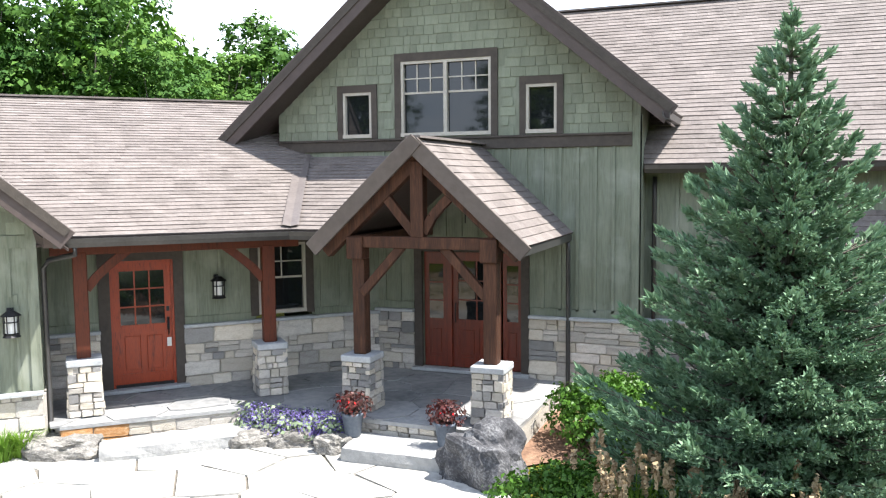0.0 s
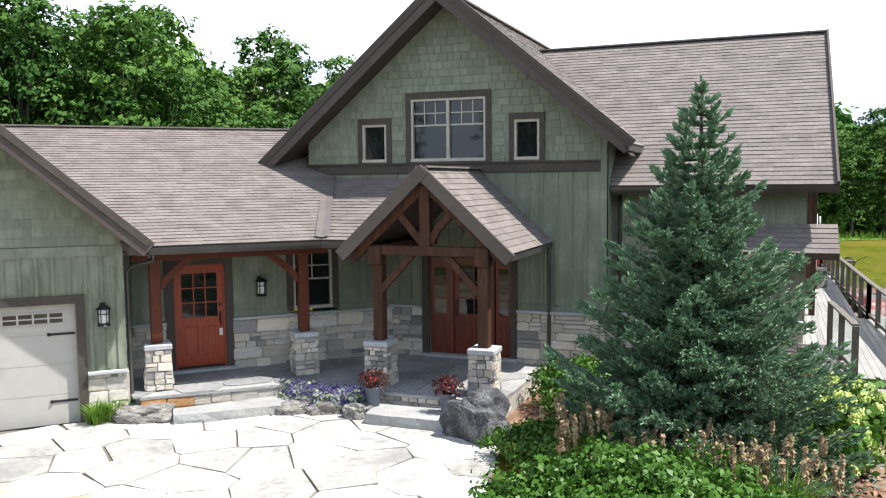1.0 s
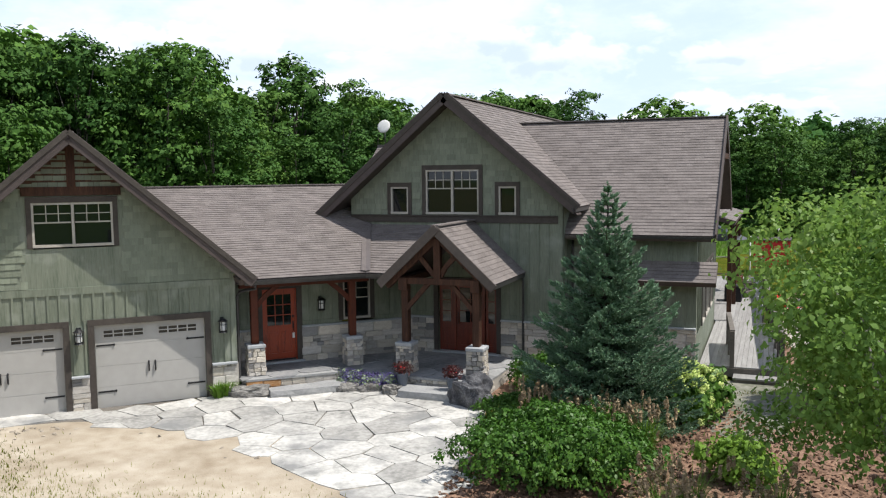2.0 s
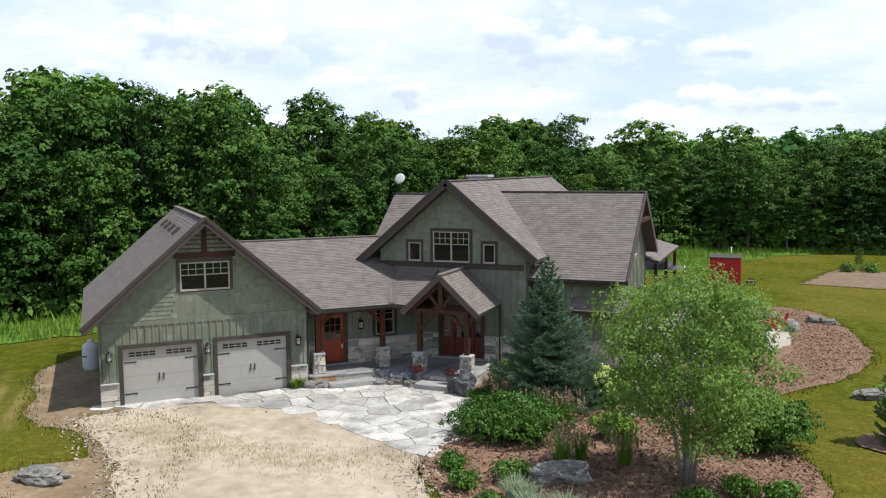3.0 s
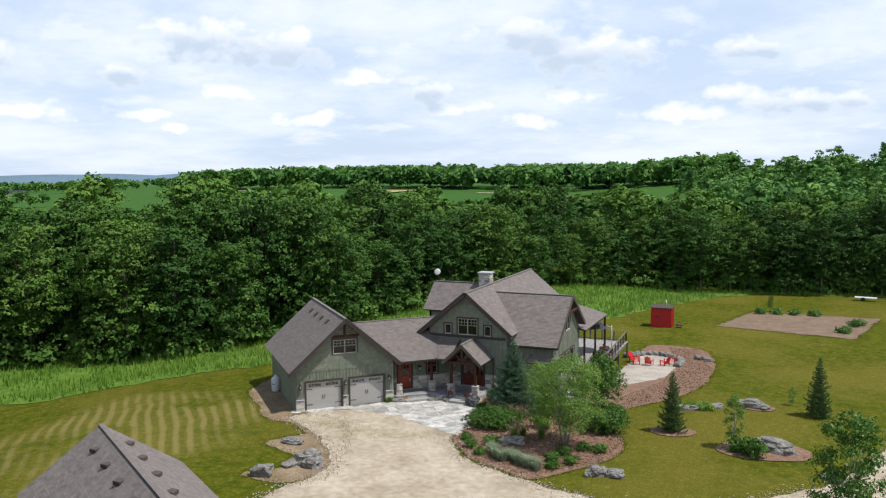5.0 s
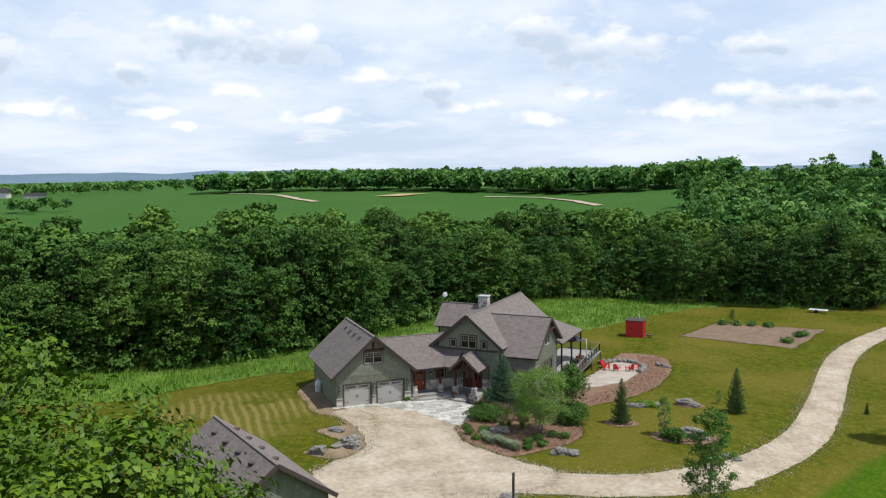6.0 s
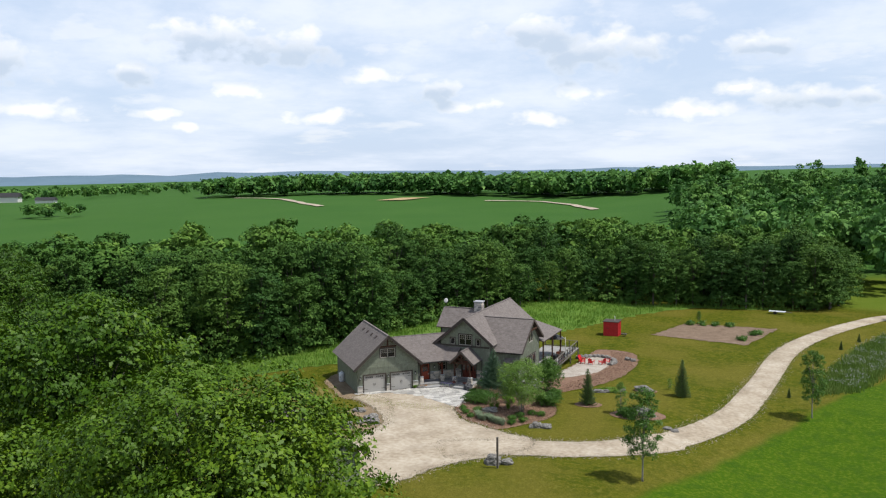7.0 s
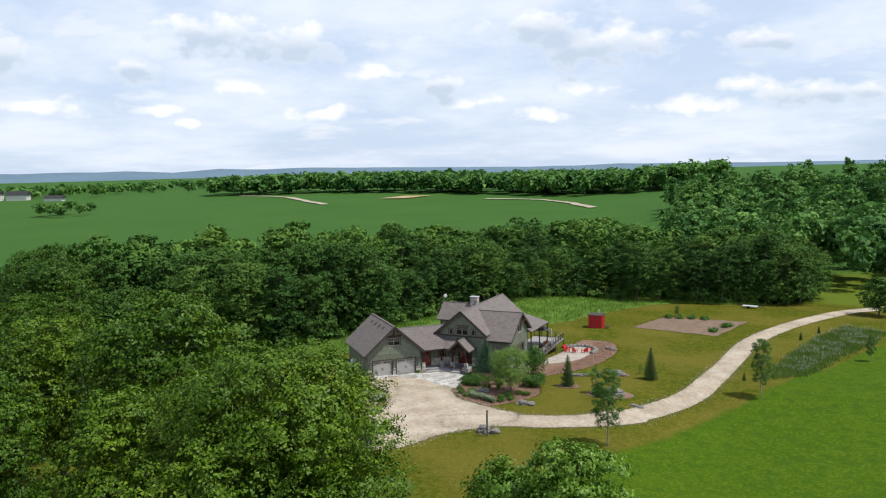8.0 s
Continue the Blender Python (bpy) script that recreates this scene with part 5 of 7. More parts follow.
# timber beam on the porch posts
beam("timber_beam", g(0.15, 0.35, 2.93), g(3.85, 0.35, 2.93), 0.18, 0.22, M_TIMBER, house)
PIERS = [g(0.55, 0.35, 0), g(3.35, 0.35, 0), Vector((-0.92, -2.72, 0)), Vector((1.17, -2.78, 0))]
FLOOR = 0.42
for i, p in enumerate(PIERS):
    ang = math.pi / 4 if i < 2 else 0.0
    pm = Matrix.Translation((p.x, p.y, 0)) @ Matrix.Rotation(ang, 4, "Z")
    zb = FLOOR if i != 3 else FLOOR
    pier = box("pier", -0.20, -0.20, zb, 0.20, 0.20, 1.17, M_MORTAR, house, m=pm, taper=0.12)
    rp = random.Random(60 + i)
    for q in range(4):
        fm = pm @ Matrix.Rotation(q * math.pi / 2, 4, "Z") @ Matrix.Translation((0, -0.215, 0))
        stone_face(pier, fm, -0.235, 0.235, zb, 1.17, 0.0, rp, 0.08, 0.17, 0.22, 0.07, slope=0.035)
    cap = box("pier_cap", -0.25, -0.25, 1.17, 0.25, 0.25, 1.27, M_CAP, house, "pale grey stone cap", 0.015, pm)
    mt = M_TIMBER if i < 2 else M_TIMBER_W
    box("timber_post", -0.10, -0.10, 1.27, 0.10, 0.10, 2.86 if i < 2 else 2.72, mt, house, bevel=0.012, m=pm)
for a, d in ((0.55, 1), (3.35, -1)):
    bm = bmesh.new()
    pts = [(a + d * (0.08 + 0.62 * t), 0.35, 2.30 + 0.58 * t ** 0.8) for t in (0, 0.25, 0.5, 0.75, 1.0)]
    for q0, q1 in zip(pts, pts[1:]):
        beam_bm(bm, g(*q0), g(*q1), 0.09, 0.13)
    part("curved_brace", bm, M_TIMBER, house)

# porch gable
PX, PZ, PY0, PSL, PH = 0.075, 4.48, -3.02, 0.925, 1.64
pe = PZ - PSL * PH
roof("roof", (PX - PH, 0.0, pe), (PX - PH, PY0, pe), (PX, PY0, PZ), (PX, 0.0, PZ), 0.12)
roof("roof", (PX + PH, PY0, pe), (PX + PH, 0.0, pe), (PX, 0.0, PZ), (PX, PY0, PZ), 0.12)
M_PORCHFASCIA = material("grey_brown_fascia", [(0.085, 0.068, 0.058), (0.115, 0.094, 0.082)], 1.5, 0.65, 0.15, 40)
for sx in (-1, 1):
    o = beam("fascia", (PX + sx * (PH + 0.02), PY0 - 0.02, pe - 0.10), (PX, PY0 - 0.02, PZ - 0.08), 0.045, 0.24, M_PORCHFASCIA, house, 0.006)
    beam("timber_rafter", (PX + sx * (PH - 0.12), PY0 + 0.22, pe - 0.16), (PX, PY0 + 0.22, PZ - 0.30), 0.16, 0.18, M_TIMBER_W, house)
gutter((PX + PH - 0.01, -0.02, pe - 0.02), (PX + PH - 0.01, PY0, pe - 0.02))
mesh_ob("apex_block", [(PX + q * 0.15, PY0 - 0.062 + d, z_) for d in (0, 0.05) for q, z_ in ((0, PZ + 0.05), (-1, PZ - 0.09), (0, PZ - 0.25), (1, PZ - 0.09))],
        [(0, 1, 2, 3), (7, 6, 5, 4), (0, 4, 5, 1), (1, 5, 6, 2), (2, 6, 7, 3), (3, 7, 4, 0)], M_PORCHFASCIA, house)
ty = -2.80
beam("timber_tie", (-0.85, ty - 0.02, 2.98), (1.10, ty - 0.02, 2.98), 0.16, 0.17, M_TIMBER_W, house)
box("king_post", PX - 0.10, ty - 0.10, 3.06, PX + 0.10, ty + 0.08, 4.16, M_TIMBER_W, house, bevel=0.01)
for sx in (-1, 1):
    bm = bmesh.new()
    pts = [(PX + sx * (0.08 + 0.52 * t), ty, 3.12 + 0.62 * t ** (0.7 if sx > 0 else 1.0)) for t in (0, 0.25, 0.5, 0.75, 1.0)]
    for q0, q1 in zip(pts, pts[1:]):
        beam_bm(bm, q0, q1, 0.10, 0.13)
    part("strut", bm, M_TIMBER_W, house)
    xp = PIERS[2].x if sx < 0 else PIERS[3].x
    beam("knee_brace", (xp - sx * 0.06, ty, 2.20), (xp - sx * 0.72, ty, 2.92), 0.09, 0.13, M_TIMBER_W, house)
    box("timber_block", xp - 0.13, ty - 0.15, 2.72, xp + 0.13, ty + 0.12, 3.06, M_TIMBER_W, house, bevel=0.015)
    beam("timber_plate", (xp, ty - 0.1, 2.98), (xp, 0.0, 2.98), 0.16, 0.18, M_TIMBER_W, house)
tube("lantern_chain", [(PX + 0.28, -1.6, 3.9), (PX + 0.28, -1.6, 3.2)], [0.01, 0.01], M_BLACK, house, 5)

# downspouts
def downspout(pts, r=0.038):
    return tube("downspout", pts, [r] * len(pts), M_GUTTER, house, 8)
dsx = 1.66
downspout([(dsx, -0.12, pe - 0.10), (dsx, -0.09, pe - 0.3), (dsx, -0.09, 0.35), (dsx, -0.12, 0.22)])
q0 = g(0.5, LE - 0.05, LEZ - 0.12)
downspout([q0, q0 - Vector((0, 0, 0.12)), g(0.14, 0.06, 2.78), g(0.07, 0.10, 2.66), g(0.07, 0.10, 0.30), g(0.10, -0.06, 0.12)])
downspout([(3.0, 0.55, 3.9), (3.0, 0.52, 3.6), (3.0, 0.52, 0.3)])

# garage front
window(G, -4.79, 4.18, -2.95, 5.27, sashes=2, upper=0.45)
T_GAR = lambda x: gap - 0.14 - gsl * abs(x + GH)
shakes(G, -7.74, 0.0, 3.18, 6.5, 0.0, T_GAR, [(-4.93, -2.81, 3.0, 5.42)], random.Random(9), joined=True)
box("band_board", -7.74, -0.03, 2.98, 0.0, 0.0, 3.16, M_SIDING, house, m=G)
battens(G, -7.7, 0.0, 2.30, 2.98, step=0.26, phase=0.05)
for a, b in ((-7.74, -7.08), (-4.08, -3.66), (-0.66, 0.0)):
    battens(G, a + 0.02, b, 0.95, 2.32, step=0.27, phase=0.07)
    stone_base(G, a, b, 0.0, 0.86, 0.0, int(100 - a * 10))
box("corner_board", -0.14, -0.028, 0.92, 0.0, 0.0, 3.3, M_SIDING, house, m=G)
box("corner_board", -7.74, -0.028, 0.92, -7.60, 0.0, 3.3, M_SIDING, house, m=G)
bkg = box("stone_base", 0.0, -0.02, 0.0, 0.03, 1.4, 0.86, M_MORTAR, house, m=G)
box("gable_board", -5.0, -0.05, 5.44, -2.74, 0.0, 5.66, M_TIMBER_W, house, m=G)
box("gable_post", -GH - 0.10, -0.09, 5.66, -GH + 0.10, 0.0, 6.72, M_TIMBER_W, house, m=G)
mesh_ob("gable_infill", [g(-5.15, -0.012, 5.62), g(-2.59, -0.012, 5.62), g(-GH, -0.012, 6.76)], [(0, 1, 2)], M_TIMBER_W, house)
for ex, ez in ((e_l, gzl), (e_r, gzr)):
    beam("fascia", g(ex, -0.62, ez - 0.08), g(-GH, -0.62, gap - 0.08), 0.05, 0.30, M_FASCIA, house, 0.006)
    beam("fascia", g(ex, -0.66, ez + 0.03), g(-GH, -0.66, gap + 0.03), 0.03, 0.12, M_TRIM, house, 0.0)
    slab_from_polygon("soffit", [g(ex, -0.58, ez - 0.20), g(-GH, -0.58, gap - 0.20), g(-GH, 0.0, gap - 0.20), g(ex, 0.0, ez - 0.20)], 0.03, M_SOFFIT, house)
for a, b in DOORS:
    box("door_casing", a - 0.15, -0.045, 0.0, a, 0.05, 2.16, M_TRIM, house, m=G)
    box("door_casing", b, -0.045, 0.0, b + 0.15, 0.05, 2.16, M_TRIM, house, m=G)
    box("door_casing", a - 0.15, -0.05, 2.16, b + 0.15, 0.05, 2.31, M_TRIM, house, m=G)
    gd = box("garage_door", a, 0.10, 0.0, b, 0.15, 2.16, M_GDOOR, house, "grey-beige carriage-style garage door", m=G)
    for k in range(4):
        box("door_section", a + 0.01, 0.094, 0.54 * k + 0.006, b - 0.01, 0.101, 0.54 * (k + 1) - 0.006, M_GDOOR, gd, m=G)
    wd = b - a
    for gx0 in (a + 0.20, b - 0.20 - wd * 0.36):
        gx1 = gx0 + wd * 0.36
        box("pane", gx0, 0.086, 1.83, gx1, 0.093, 1.99, M_GLASS, gd, m=G)
        bm = bmesh.new()
        for k in range(5):
            c = gx0 + (gx1 - gx0) * k / 4
            add_box(bm, c - 0.016, 0.078, 1.81, c + 0.016, 0.09, 2.01, G)
        for c in (1.81, 1.91, 2.01):
            add_box(bm, gx0, 0.079, c - 0.012, gx1, 0.089, c + 0.012, G)
        part("muntin_grid", bm, M_GDOOR, gd)
    for hx, d in ((a + 0.03, 1), (b - 0.03, -1)):
        for hz in (1.62, 0.42):
            bm = bmesh.new()
            lo, hi = sorted((hx, hx + d * 0.42))
            add_box(bm, lo, 0.080, hz - 0.02, hi, 0.094, hz + 0.02, G)
            bmesh.ops.create_icosphere(bm, subdivisions=1, radius=0.035, matrix=G @ Matrix.Translation((hx + d * 0.42, 0.085, hz)))
            part("strap_hinge", bm, M_BLACK, gd)
    for d in (-0.08, 0.08):
        tube("pull_handle", [g((a + b) / 2 + d, 0.095, 0.86), g((a + b) / 2 + d, 0.05, 0.90), g((a + b) / 2 + d, 0.05, 1.08), g((a + b) / 2 + d, 0.095, 1.12)], [0.02] * 4, M_BLACK, gd, 6)


def lantern(m, x, z, y):
    l_ = thing("wall_lantern", "black iron wall lantern with frosted glass on the siding", "lantern", m @ Matrix.Translation((x, y, z)), "wall lanterns")
    box("back_plate", -0.06, -0.02, -0.08, 0.06, 0.0, 0.28, M_BLACK, l_, bevel=0.005)
    bm = bmesh.new()
    bmesh.ops.create_cone(bm, cap_ends=True, segments=10, radius1=0.14, radius2=0.05, depth=0.07, matrix=Matrix.Translation((0, -0.15, 0.22)))
    part("roof_cap", bm, M_BLACK, l_)
    bm = bmesh.new()
    bmesh.ops.create_cone(bm, cap_ends=True, segments=10, radius1=0.075, radius2=0.075, depth=0.24, matrix=Matrix.Translation((0, -0.15, 0.06)))
    part("glass", bm, M_LAMPGLASS, l_)
    bm = bmesh.new()
    for k in range(6):
        a = k * math.pi / 3
        cxl, cyl = 0.095 * math.cos(a), -0.15 + 0.095 * math.sin(a)
        add_box(bm, cxl - 0.008, cyl - 0.008, -0.08, cxl + 0.008, cyl + 0.008, 0.19)
    for hz in (-0.08, 0.10):
        bmesh.ops.create_cone(bm, cap_ends=False, segments=12, radius1=0.10, radius2=0.10, depth=0.018, matrix=Matrix.Translation((0, -0.15, hz)))
    bmesh.ops.create_cone(bm, cap_ends=True, segments=10, radius1=0.12, radius2=0.10, depth=0.03, matrix=Matrix.Translation((0, -0.15, -0.10)))
    add_box(bm, -0.012, -0.15, 0.24, 0.012, 0.0, 0.262)
    part("cage", bm, M_BLACK, l_)
    return l_


lantern(G, -0.36, 1.86, 0.0)
lantern(G, -3.87, 1.86, 0.0)
lantern(G, -7.40, 1.86, 0.0)
lantern(G, 2.70, 2.02, LY)

# right wing front: battens, stone base, pent roof, end gable windows
battens(ID, 2.95, 6.45, 1.55, 4.2, y=0.6, step=0.32, phase=0.1)
stone_base(ID, 2.85, 6.5, -0.2, 1.42, 0.6, 71)
roof("roof", (4.6, -0.15, 2.85), (7.05, -0.15, 2.85), (7.05, 0.6, 3.35), (4.6, 0.6, 3.35), 0.14)
WM = Matrix.Translation((6.5, 0.6, 0)) @ Matrix.Rotation(math.pi / 2, 4, "Z")
for a, b in ((1.9, 2.9), (3.3, 4.9), (5.3, 6.3)):
    window(WM, a, 1.25, b, 2.9, sashes=2 if b - a > 1.2 else 1, grid=None)
window(WM, 3.6, 4.65, 5.0, 6.2, sashes=2, grid=None)
battens(WM, 0.1, 7.9, 1.3, 7.3, step=0.4, phase=0.15, top=lambda x: WRZ - 0.25 - WS * abs(x - 4.29), skip=[(1.7, 6.5, 1.2, 3.05), (3.45, 5.15, 4.5, 6.35)])
for yy in (wy0, wy1):
    beam("fascia", (WX + 0.01, yy, WRZ - WS * abs(yy - WRY) - 0.06), (WX + 0.01, WRY, WRZ - 0.06), 0.05, 0.30, M_FASCIA, house, 0.006)
beam("timber_collar", (WX - 0.05, WRY - 1.2, 6.35), (WX - 0.05, WRY + 1.2, 6.35), 0.14, 0.18, M_TIMBER_W, house)
gutter((2.90, wy0 - 0.01, WRZ - WS * (WRY - wy0) - 0.02), (WX, wy0 - 0.01, WRZ - WS * (WRY - wy0) - 0.02))
for a, b in (((GX, YF, GZ), (GX, YB, GZ)), ((GX + 0.6, WRY, WRZ), (WX, WRY, WRZ)), ((PX, PY0, PZ), (PX, 0.0, PZ)), (g(-GH, -0.6, gap), g(-GH, 10.9, gap)), ((-8.9, 12, 7.25), (GX, 12, 7.25)), (g(-2.6, LR, LRZ), g(5.6, LR, LRZ))):
    a, b = Vector(a), Vector(b)
    beam("ridge_cap", a + Vector((0, 0, 0.02)), b + Vector((0, 0, 0.02)), 0.24, 0.035, M_SHINGLE, house, 0.0)
# roof vents on the garage, chimney
for k in range(4):
    vm = G @ Matrix.Translation((-GH - 0.75, 2.4 + k * 1.9, gap - gsl * 0.75)) @ Matrix.Rotation(math.atan(gsl) * -1, 4, "Y")
    box("roof_vent", -0.22, -0.2, 0.0, 0.2, 0.2, 0.13, M_FASCIA, house, "brown box roof vent", 0.02, vm)
chim = box("chimney", -4.05, 11.6, 5.6, -2.95, 12.5, 8.2, M_MORTAR, house, "pale stone chimney")
for q, (w0, w1, off) in enumerate(((-0.55, 0.55, 0.45), (-0.45, 0.45, 0.55), (-0.55, 0.55, 0.45), (-0.45, 0.45, 0.55))):
    stone_face(chim, Matrix.Translation((-3.5, 12.05, 0)) @ Matrix.Rotation(q * math.pi / 2, 4, "Z") @ Matrix.Translation((0, -off, 0)), w0, w1, 6.6, 8.2, 0.0, random.Random(q), 0.14, 0.24)
box("chimney_cap", -4.17, 11.48, 8.2, -2.83, 12.62, 8.34, M_CAP, chim, bevel=0.02)
dish = thing("satellite_dish", "pale grey satellite dish on a thin mast", "satellite dish", pose(-8.6, 12.0, 7.2))
bm = bmesh.new()
bmesh.ops.create_uvsphere(bm, u_segments=14, v_segments=8, radius=0.33, matrix=Matrix.Translation((0, 0, 0.95)) @ Matrix.Rotation(radians(70), 4, "X") @ Matrix.Diagonal((1, 1, 0.16, 1)))
part("reflector", bm, M_WHITE, dish, smooth=True)
tube("mast", [(0, 0.12, 0), (0, 0.12, 0.9)], [0.025, 0.025], M_GUTTER, dish, 6)

# ---- porch, steps, patio ----
def clip_poly(poly, px, py, nx, ny):
    out = []
    for (ax, ay), (bx, by) in zip(poly, poly[1:] + poly[:1]):
        da, db = (ax - px) * nx + (ay - py) * ny, (bx - px) * nx + (by - py) * ny
        if da <= 0:
            out.append((ax, ay))
        if da * db < 0:
            t = da / (da - db)
            out.append((ax + (bx - ax) * t, ay + (by - ay) * t))
    return out


def inside(poly, x, y):
    c = False
    for (ax, ay), (bx, by) in zip(poly, poly[1:] + poly[:1]):
        if (ay > y) != (by > y) and x < (bx - ax) * (y - ay) / (by - ay) + ax:
            c = not c
    return c


def flags(parent, outline, cell, joint, z, thick, mat, seed, name="flagstone", aspect=1.0, follow=False):
    """Irregular flagstones: cells round scattered points, drawn in by the joint and clipped by the outline's near edges."""
    rnd = random.Random(seed)
    xs, ys = [p[0] for p in outline], [p[1] for p in outline]
    pts = []
    nx_, ny_ = int((max(xs) - min(xs)) / cell) + 2, int((max(ys) - min(ys)) / cell) + 2
    for i in range(-1, nx_ + 1):
        for j in range(-1, ny_ + 1):
            pts.append((min(xs) + (i + 0.5 * (j % 2) + rnd.uniform(-0.38, 0.38)) * cell * aspect, min(ys) + (j + rnd.uniform(-0.38, 0.38)) * cell))
    for k, (px, py) in enumerate(pts):
        if not inside(outline, px, py):
            continue
        poly = [(px - 3, py - 3), (px + 3, py - 3), (px + 3, py + 3), (px - 3, py + 3)]
        for q, (qx, qy) in enumerate(pts):
            d = math.hypot(qx - px, qy - py)
            if q != k and d < cell * 4:
                ux, uy = (qx - px) / d, (qy - py) / d
                poly = clip_poly(poly, px + ux * (d / 2 - joint / 2), py + uy * (d / 2 - joint / 2), ux, uy)
        for (ax, ay), (bx, by) in zip(outline, outline[1:] + outline[:1]):
            ln = math.hypot(bx - ax, by - ay)
            ex_, ey_ = (by - ay) / ln, -(bx - ax) / ln
            t = ((px - ax) * (bx - ax) + (py - ay) * (by - ay)) / ln ** 2
            if -0.05 < t < 1.05 and abs((px - ax) * ex_ + (py - ay) * ey_) < cell * 1.2:
                if (px - ax) * ex_ + (py - ay) * ey_ > 0:
                    ex_, ey_ = -ex_, -ey_
                poly = clip_poly(poly, ax, ay, ex_, ey_)
        if len(poly) < 3:
            continue
        poly = [(x + rnd.uniform(-0.02, 0.02), y + rnd.uniform(-0.02, 0.02)) for x, y in poly]
        bm = bmesh.new()
        zz = z + rnd.uniform(-0.006, 0.006)
        top = [bm.verts.new((x, y, zz + (gz(x, y) if follow else 0))) for x, y in poly]
        f = bm.faces.new(top)
        if f.normal.z < 0:
            f.normal_flip()
        low = [bm.verts.new((v.co.x, v.co.y, v.co.z - thick)) for v in top]
        for a in range(len(top)):
            b = (a + 1) % len(top)
            bm.faces.new([top[a], low[a], low[b], top[b]])
        bmesh.ops.recalc_face_normals(bm, faces=bm.faces[:])
        part(name, bm, mat, parent)


PORCH = [(-4.90, -4.95), (-4.62, -5.02), (-2.60, -3.18), (1.58, -3.22), (1.58, -0.02), (-1.95, -0.02), tuple(g(0.0, LY, 0))[:2]]
porch = slab_from_polygon("porch_floor", [(x, y, 0.40) for x, y in PORCH], 0.055, M_SLAB)
tagged(porch, "grey slate-flagged porch floor behind the stone piers", "porch", kind="structure")
flags(porch, PORCH, 0.75, 0.028, 0.415, 0.03, M_PORCH, 21)
pbase = slab_from_polygon("porch_base", [(x * 0.995, y * 0.985, 0.345) for x, y in PORCH], 0.45, M_MORTAR)
tagged(pbase, "mortared stone riser under the porch floor", "porch base", kind="structure")
rpb = random.Random(77)
for (ax, ay), (bx, by) in zip(PORCH[1:4], PORCH[2:5]):
    ln = math.hypot(bx - ax, by - ay)
    fm = Matrix.Translation((ax, ay, 0)) @ Matrix.Rotation(math.atan2(by - ay, bx - ax), 4, "Z") @ Matrix.Translation((0, 0.05, 0))
    stone_face(pbase, fm, 0.0, ln, -0.02, 0.345, 0.0, rpb, 0.12, 0.2, 0.5, 0.07, units=(lambda q: RUST_STONES if q < 0.9 else UNIT_STONES) if ax < -4 else None)


def step_slab(name, pts, z, thick, label, seed):
    rnd = random.Random(seed)
    bm = bmesh.new()
    top = []
    for (ax, ay), (bx, by) in zip(pts, pts[1:] + pts[:1]):
        k = max(1, int(math.hypot(bx - ax, by - ay) / 0.22))
        for i in range(k):
            t = i / k
            top.append((ax + (bx - ax) * t + rnd.uniform(-0.02, 0.02), ay + (by - ay) * t + rnd.uniform(-0.02, 0.02)))
    tv = [bm.verts.new((x, y, z + rnd.uniform(-0.006, 0.006))) for x, y in top]
    bm.faces.new(tv)
    cxs, cys = sum(p[0] for p in top) / len(top), sum(p[1] for p in top) / len(top)
    mv = [bm.verts.new((x + (x - cxs) * 0.012 + rnd.uniform(-0.015, 0.015), y + (y - cys) * 0.012 + rnd.uniform(-0.015, 0.015), z - thick * 0.45)) for x, y in top]
    lv = [bm.verts.new((x, y, z - thick)) for x, y in top]
    for r0, r1 in ((tv, mv), (mv, lv)):
        for a in range(len(top)):
            b = (a + 1) % len(top)
            bm.faces.new([r0[a], r1[a], r1[b], r0[b]])
    bmesh.ops.recalc_face_normals(bm, faces=bm.faces[:])
    return tagged(part(name, bm, M_SLAB), label, "step", "stone steps")


step_slab("stone_step", [(-4.05, -4.88), (-3.75, -5.22), (-1.98, -3.72), (-2.15, -3.25), (-2.45, -3.12)], 0.21, 0.24, "long grey stone slab step below the porch", 5)
step_slab("stone_step", [(-0.62, -4.02), (1.02, -3.98), (1.08, -3.28), (-0.72, -3.26)], 0.22, 0.25, "grey stone slab step below the front door", 6)

PATIO = [(-10.9, -10.4), (-10.3, -11.2), (-7.6, -9.2), (-5.6, -8.6), (-3.2, -8.7), (-1.0, -9.4), (1.2, -10.4), (3.1, -11.4), (3.5, -9.6), (2.4, -6.2), (1.9, -4.2), (1.6, -3.3), (-2.6, -3.25), (-4.7, -5.05)]
patio = sheet("patio", PATIO, M_JOINT, 0.015, 0.6, 0.03, "pale irregular flagstone patio with dark joints", "patio")
flags(patio, PATIO, 0.84, 0.03, 0.045, 0.05, M_FLAG, 12, aspect=1.3)


# ---- deck on the far side ----
deck = thing("deck", "weathered grey timber deck with railings beside the house", "deck")
DZ = 0.36
for k in range(16):
    x = 6.56 + k * 0.142
    box("deck_board", x, 1.0, DZ - 0.035, x + 0.135, 8.55, DZ, M_DECK, deck)
for k in range(37):
    x = 2.9 + k * 0.142
    box("deck_board", x, 8.56, DZ - 0.035, x + 0.135, 22.5, DZ, M_DECK, deck)
box("rim_joist", 6.52, 0.96, DZ - 0.28, 8.84, 1.0, DZ - 0.04, M_RAIL, deck)
beam("rim_joist", (8.84, 1.02, DZ - 0.16), (8.50, 8.52, DZ - 0.16), 0.04, 0.24, M_RAIL, deck, 0.0)
beam("rim_joist", (8.50, 8.56, DZ - 0.16), (8.02, 22.5, DZ - 0.16), 0.04, 0.24, M_RAIL, deck, 0.0)


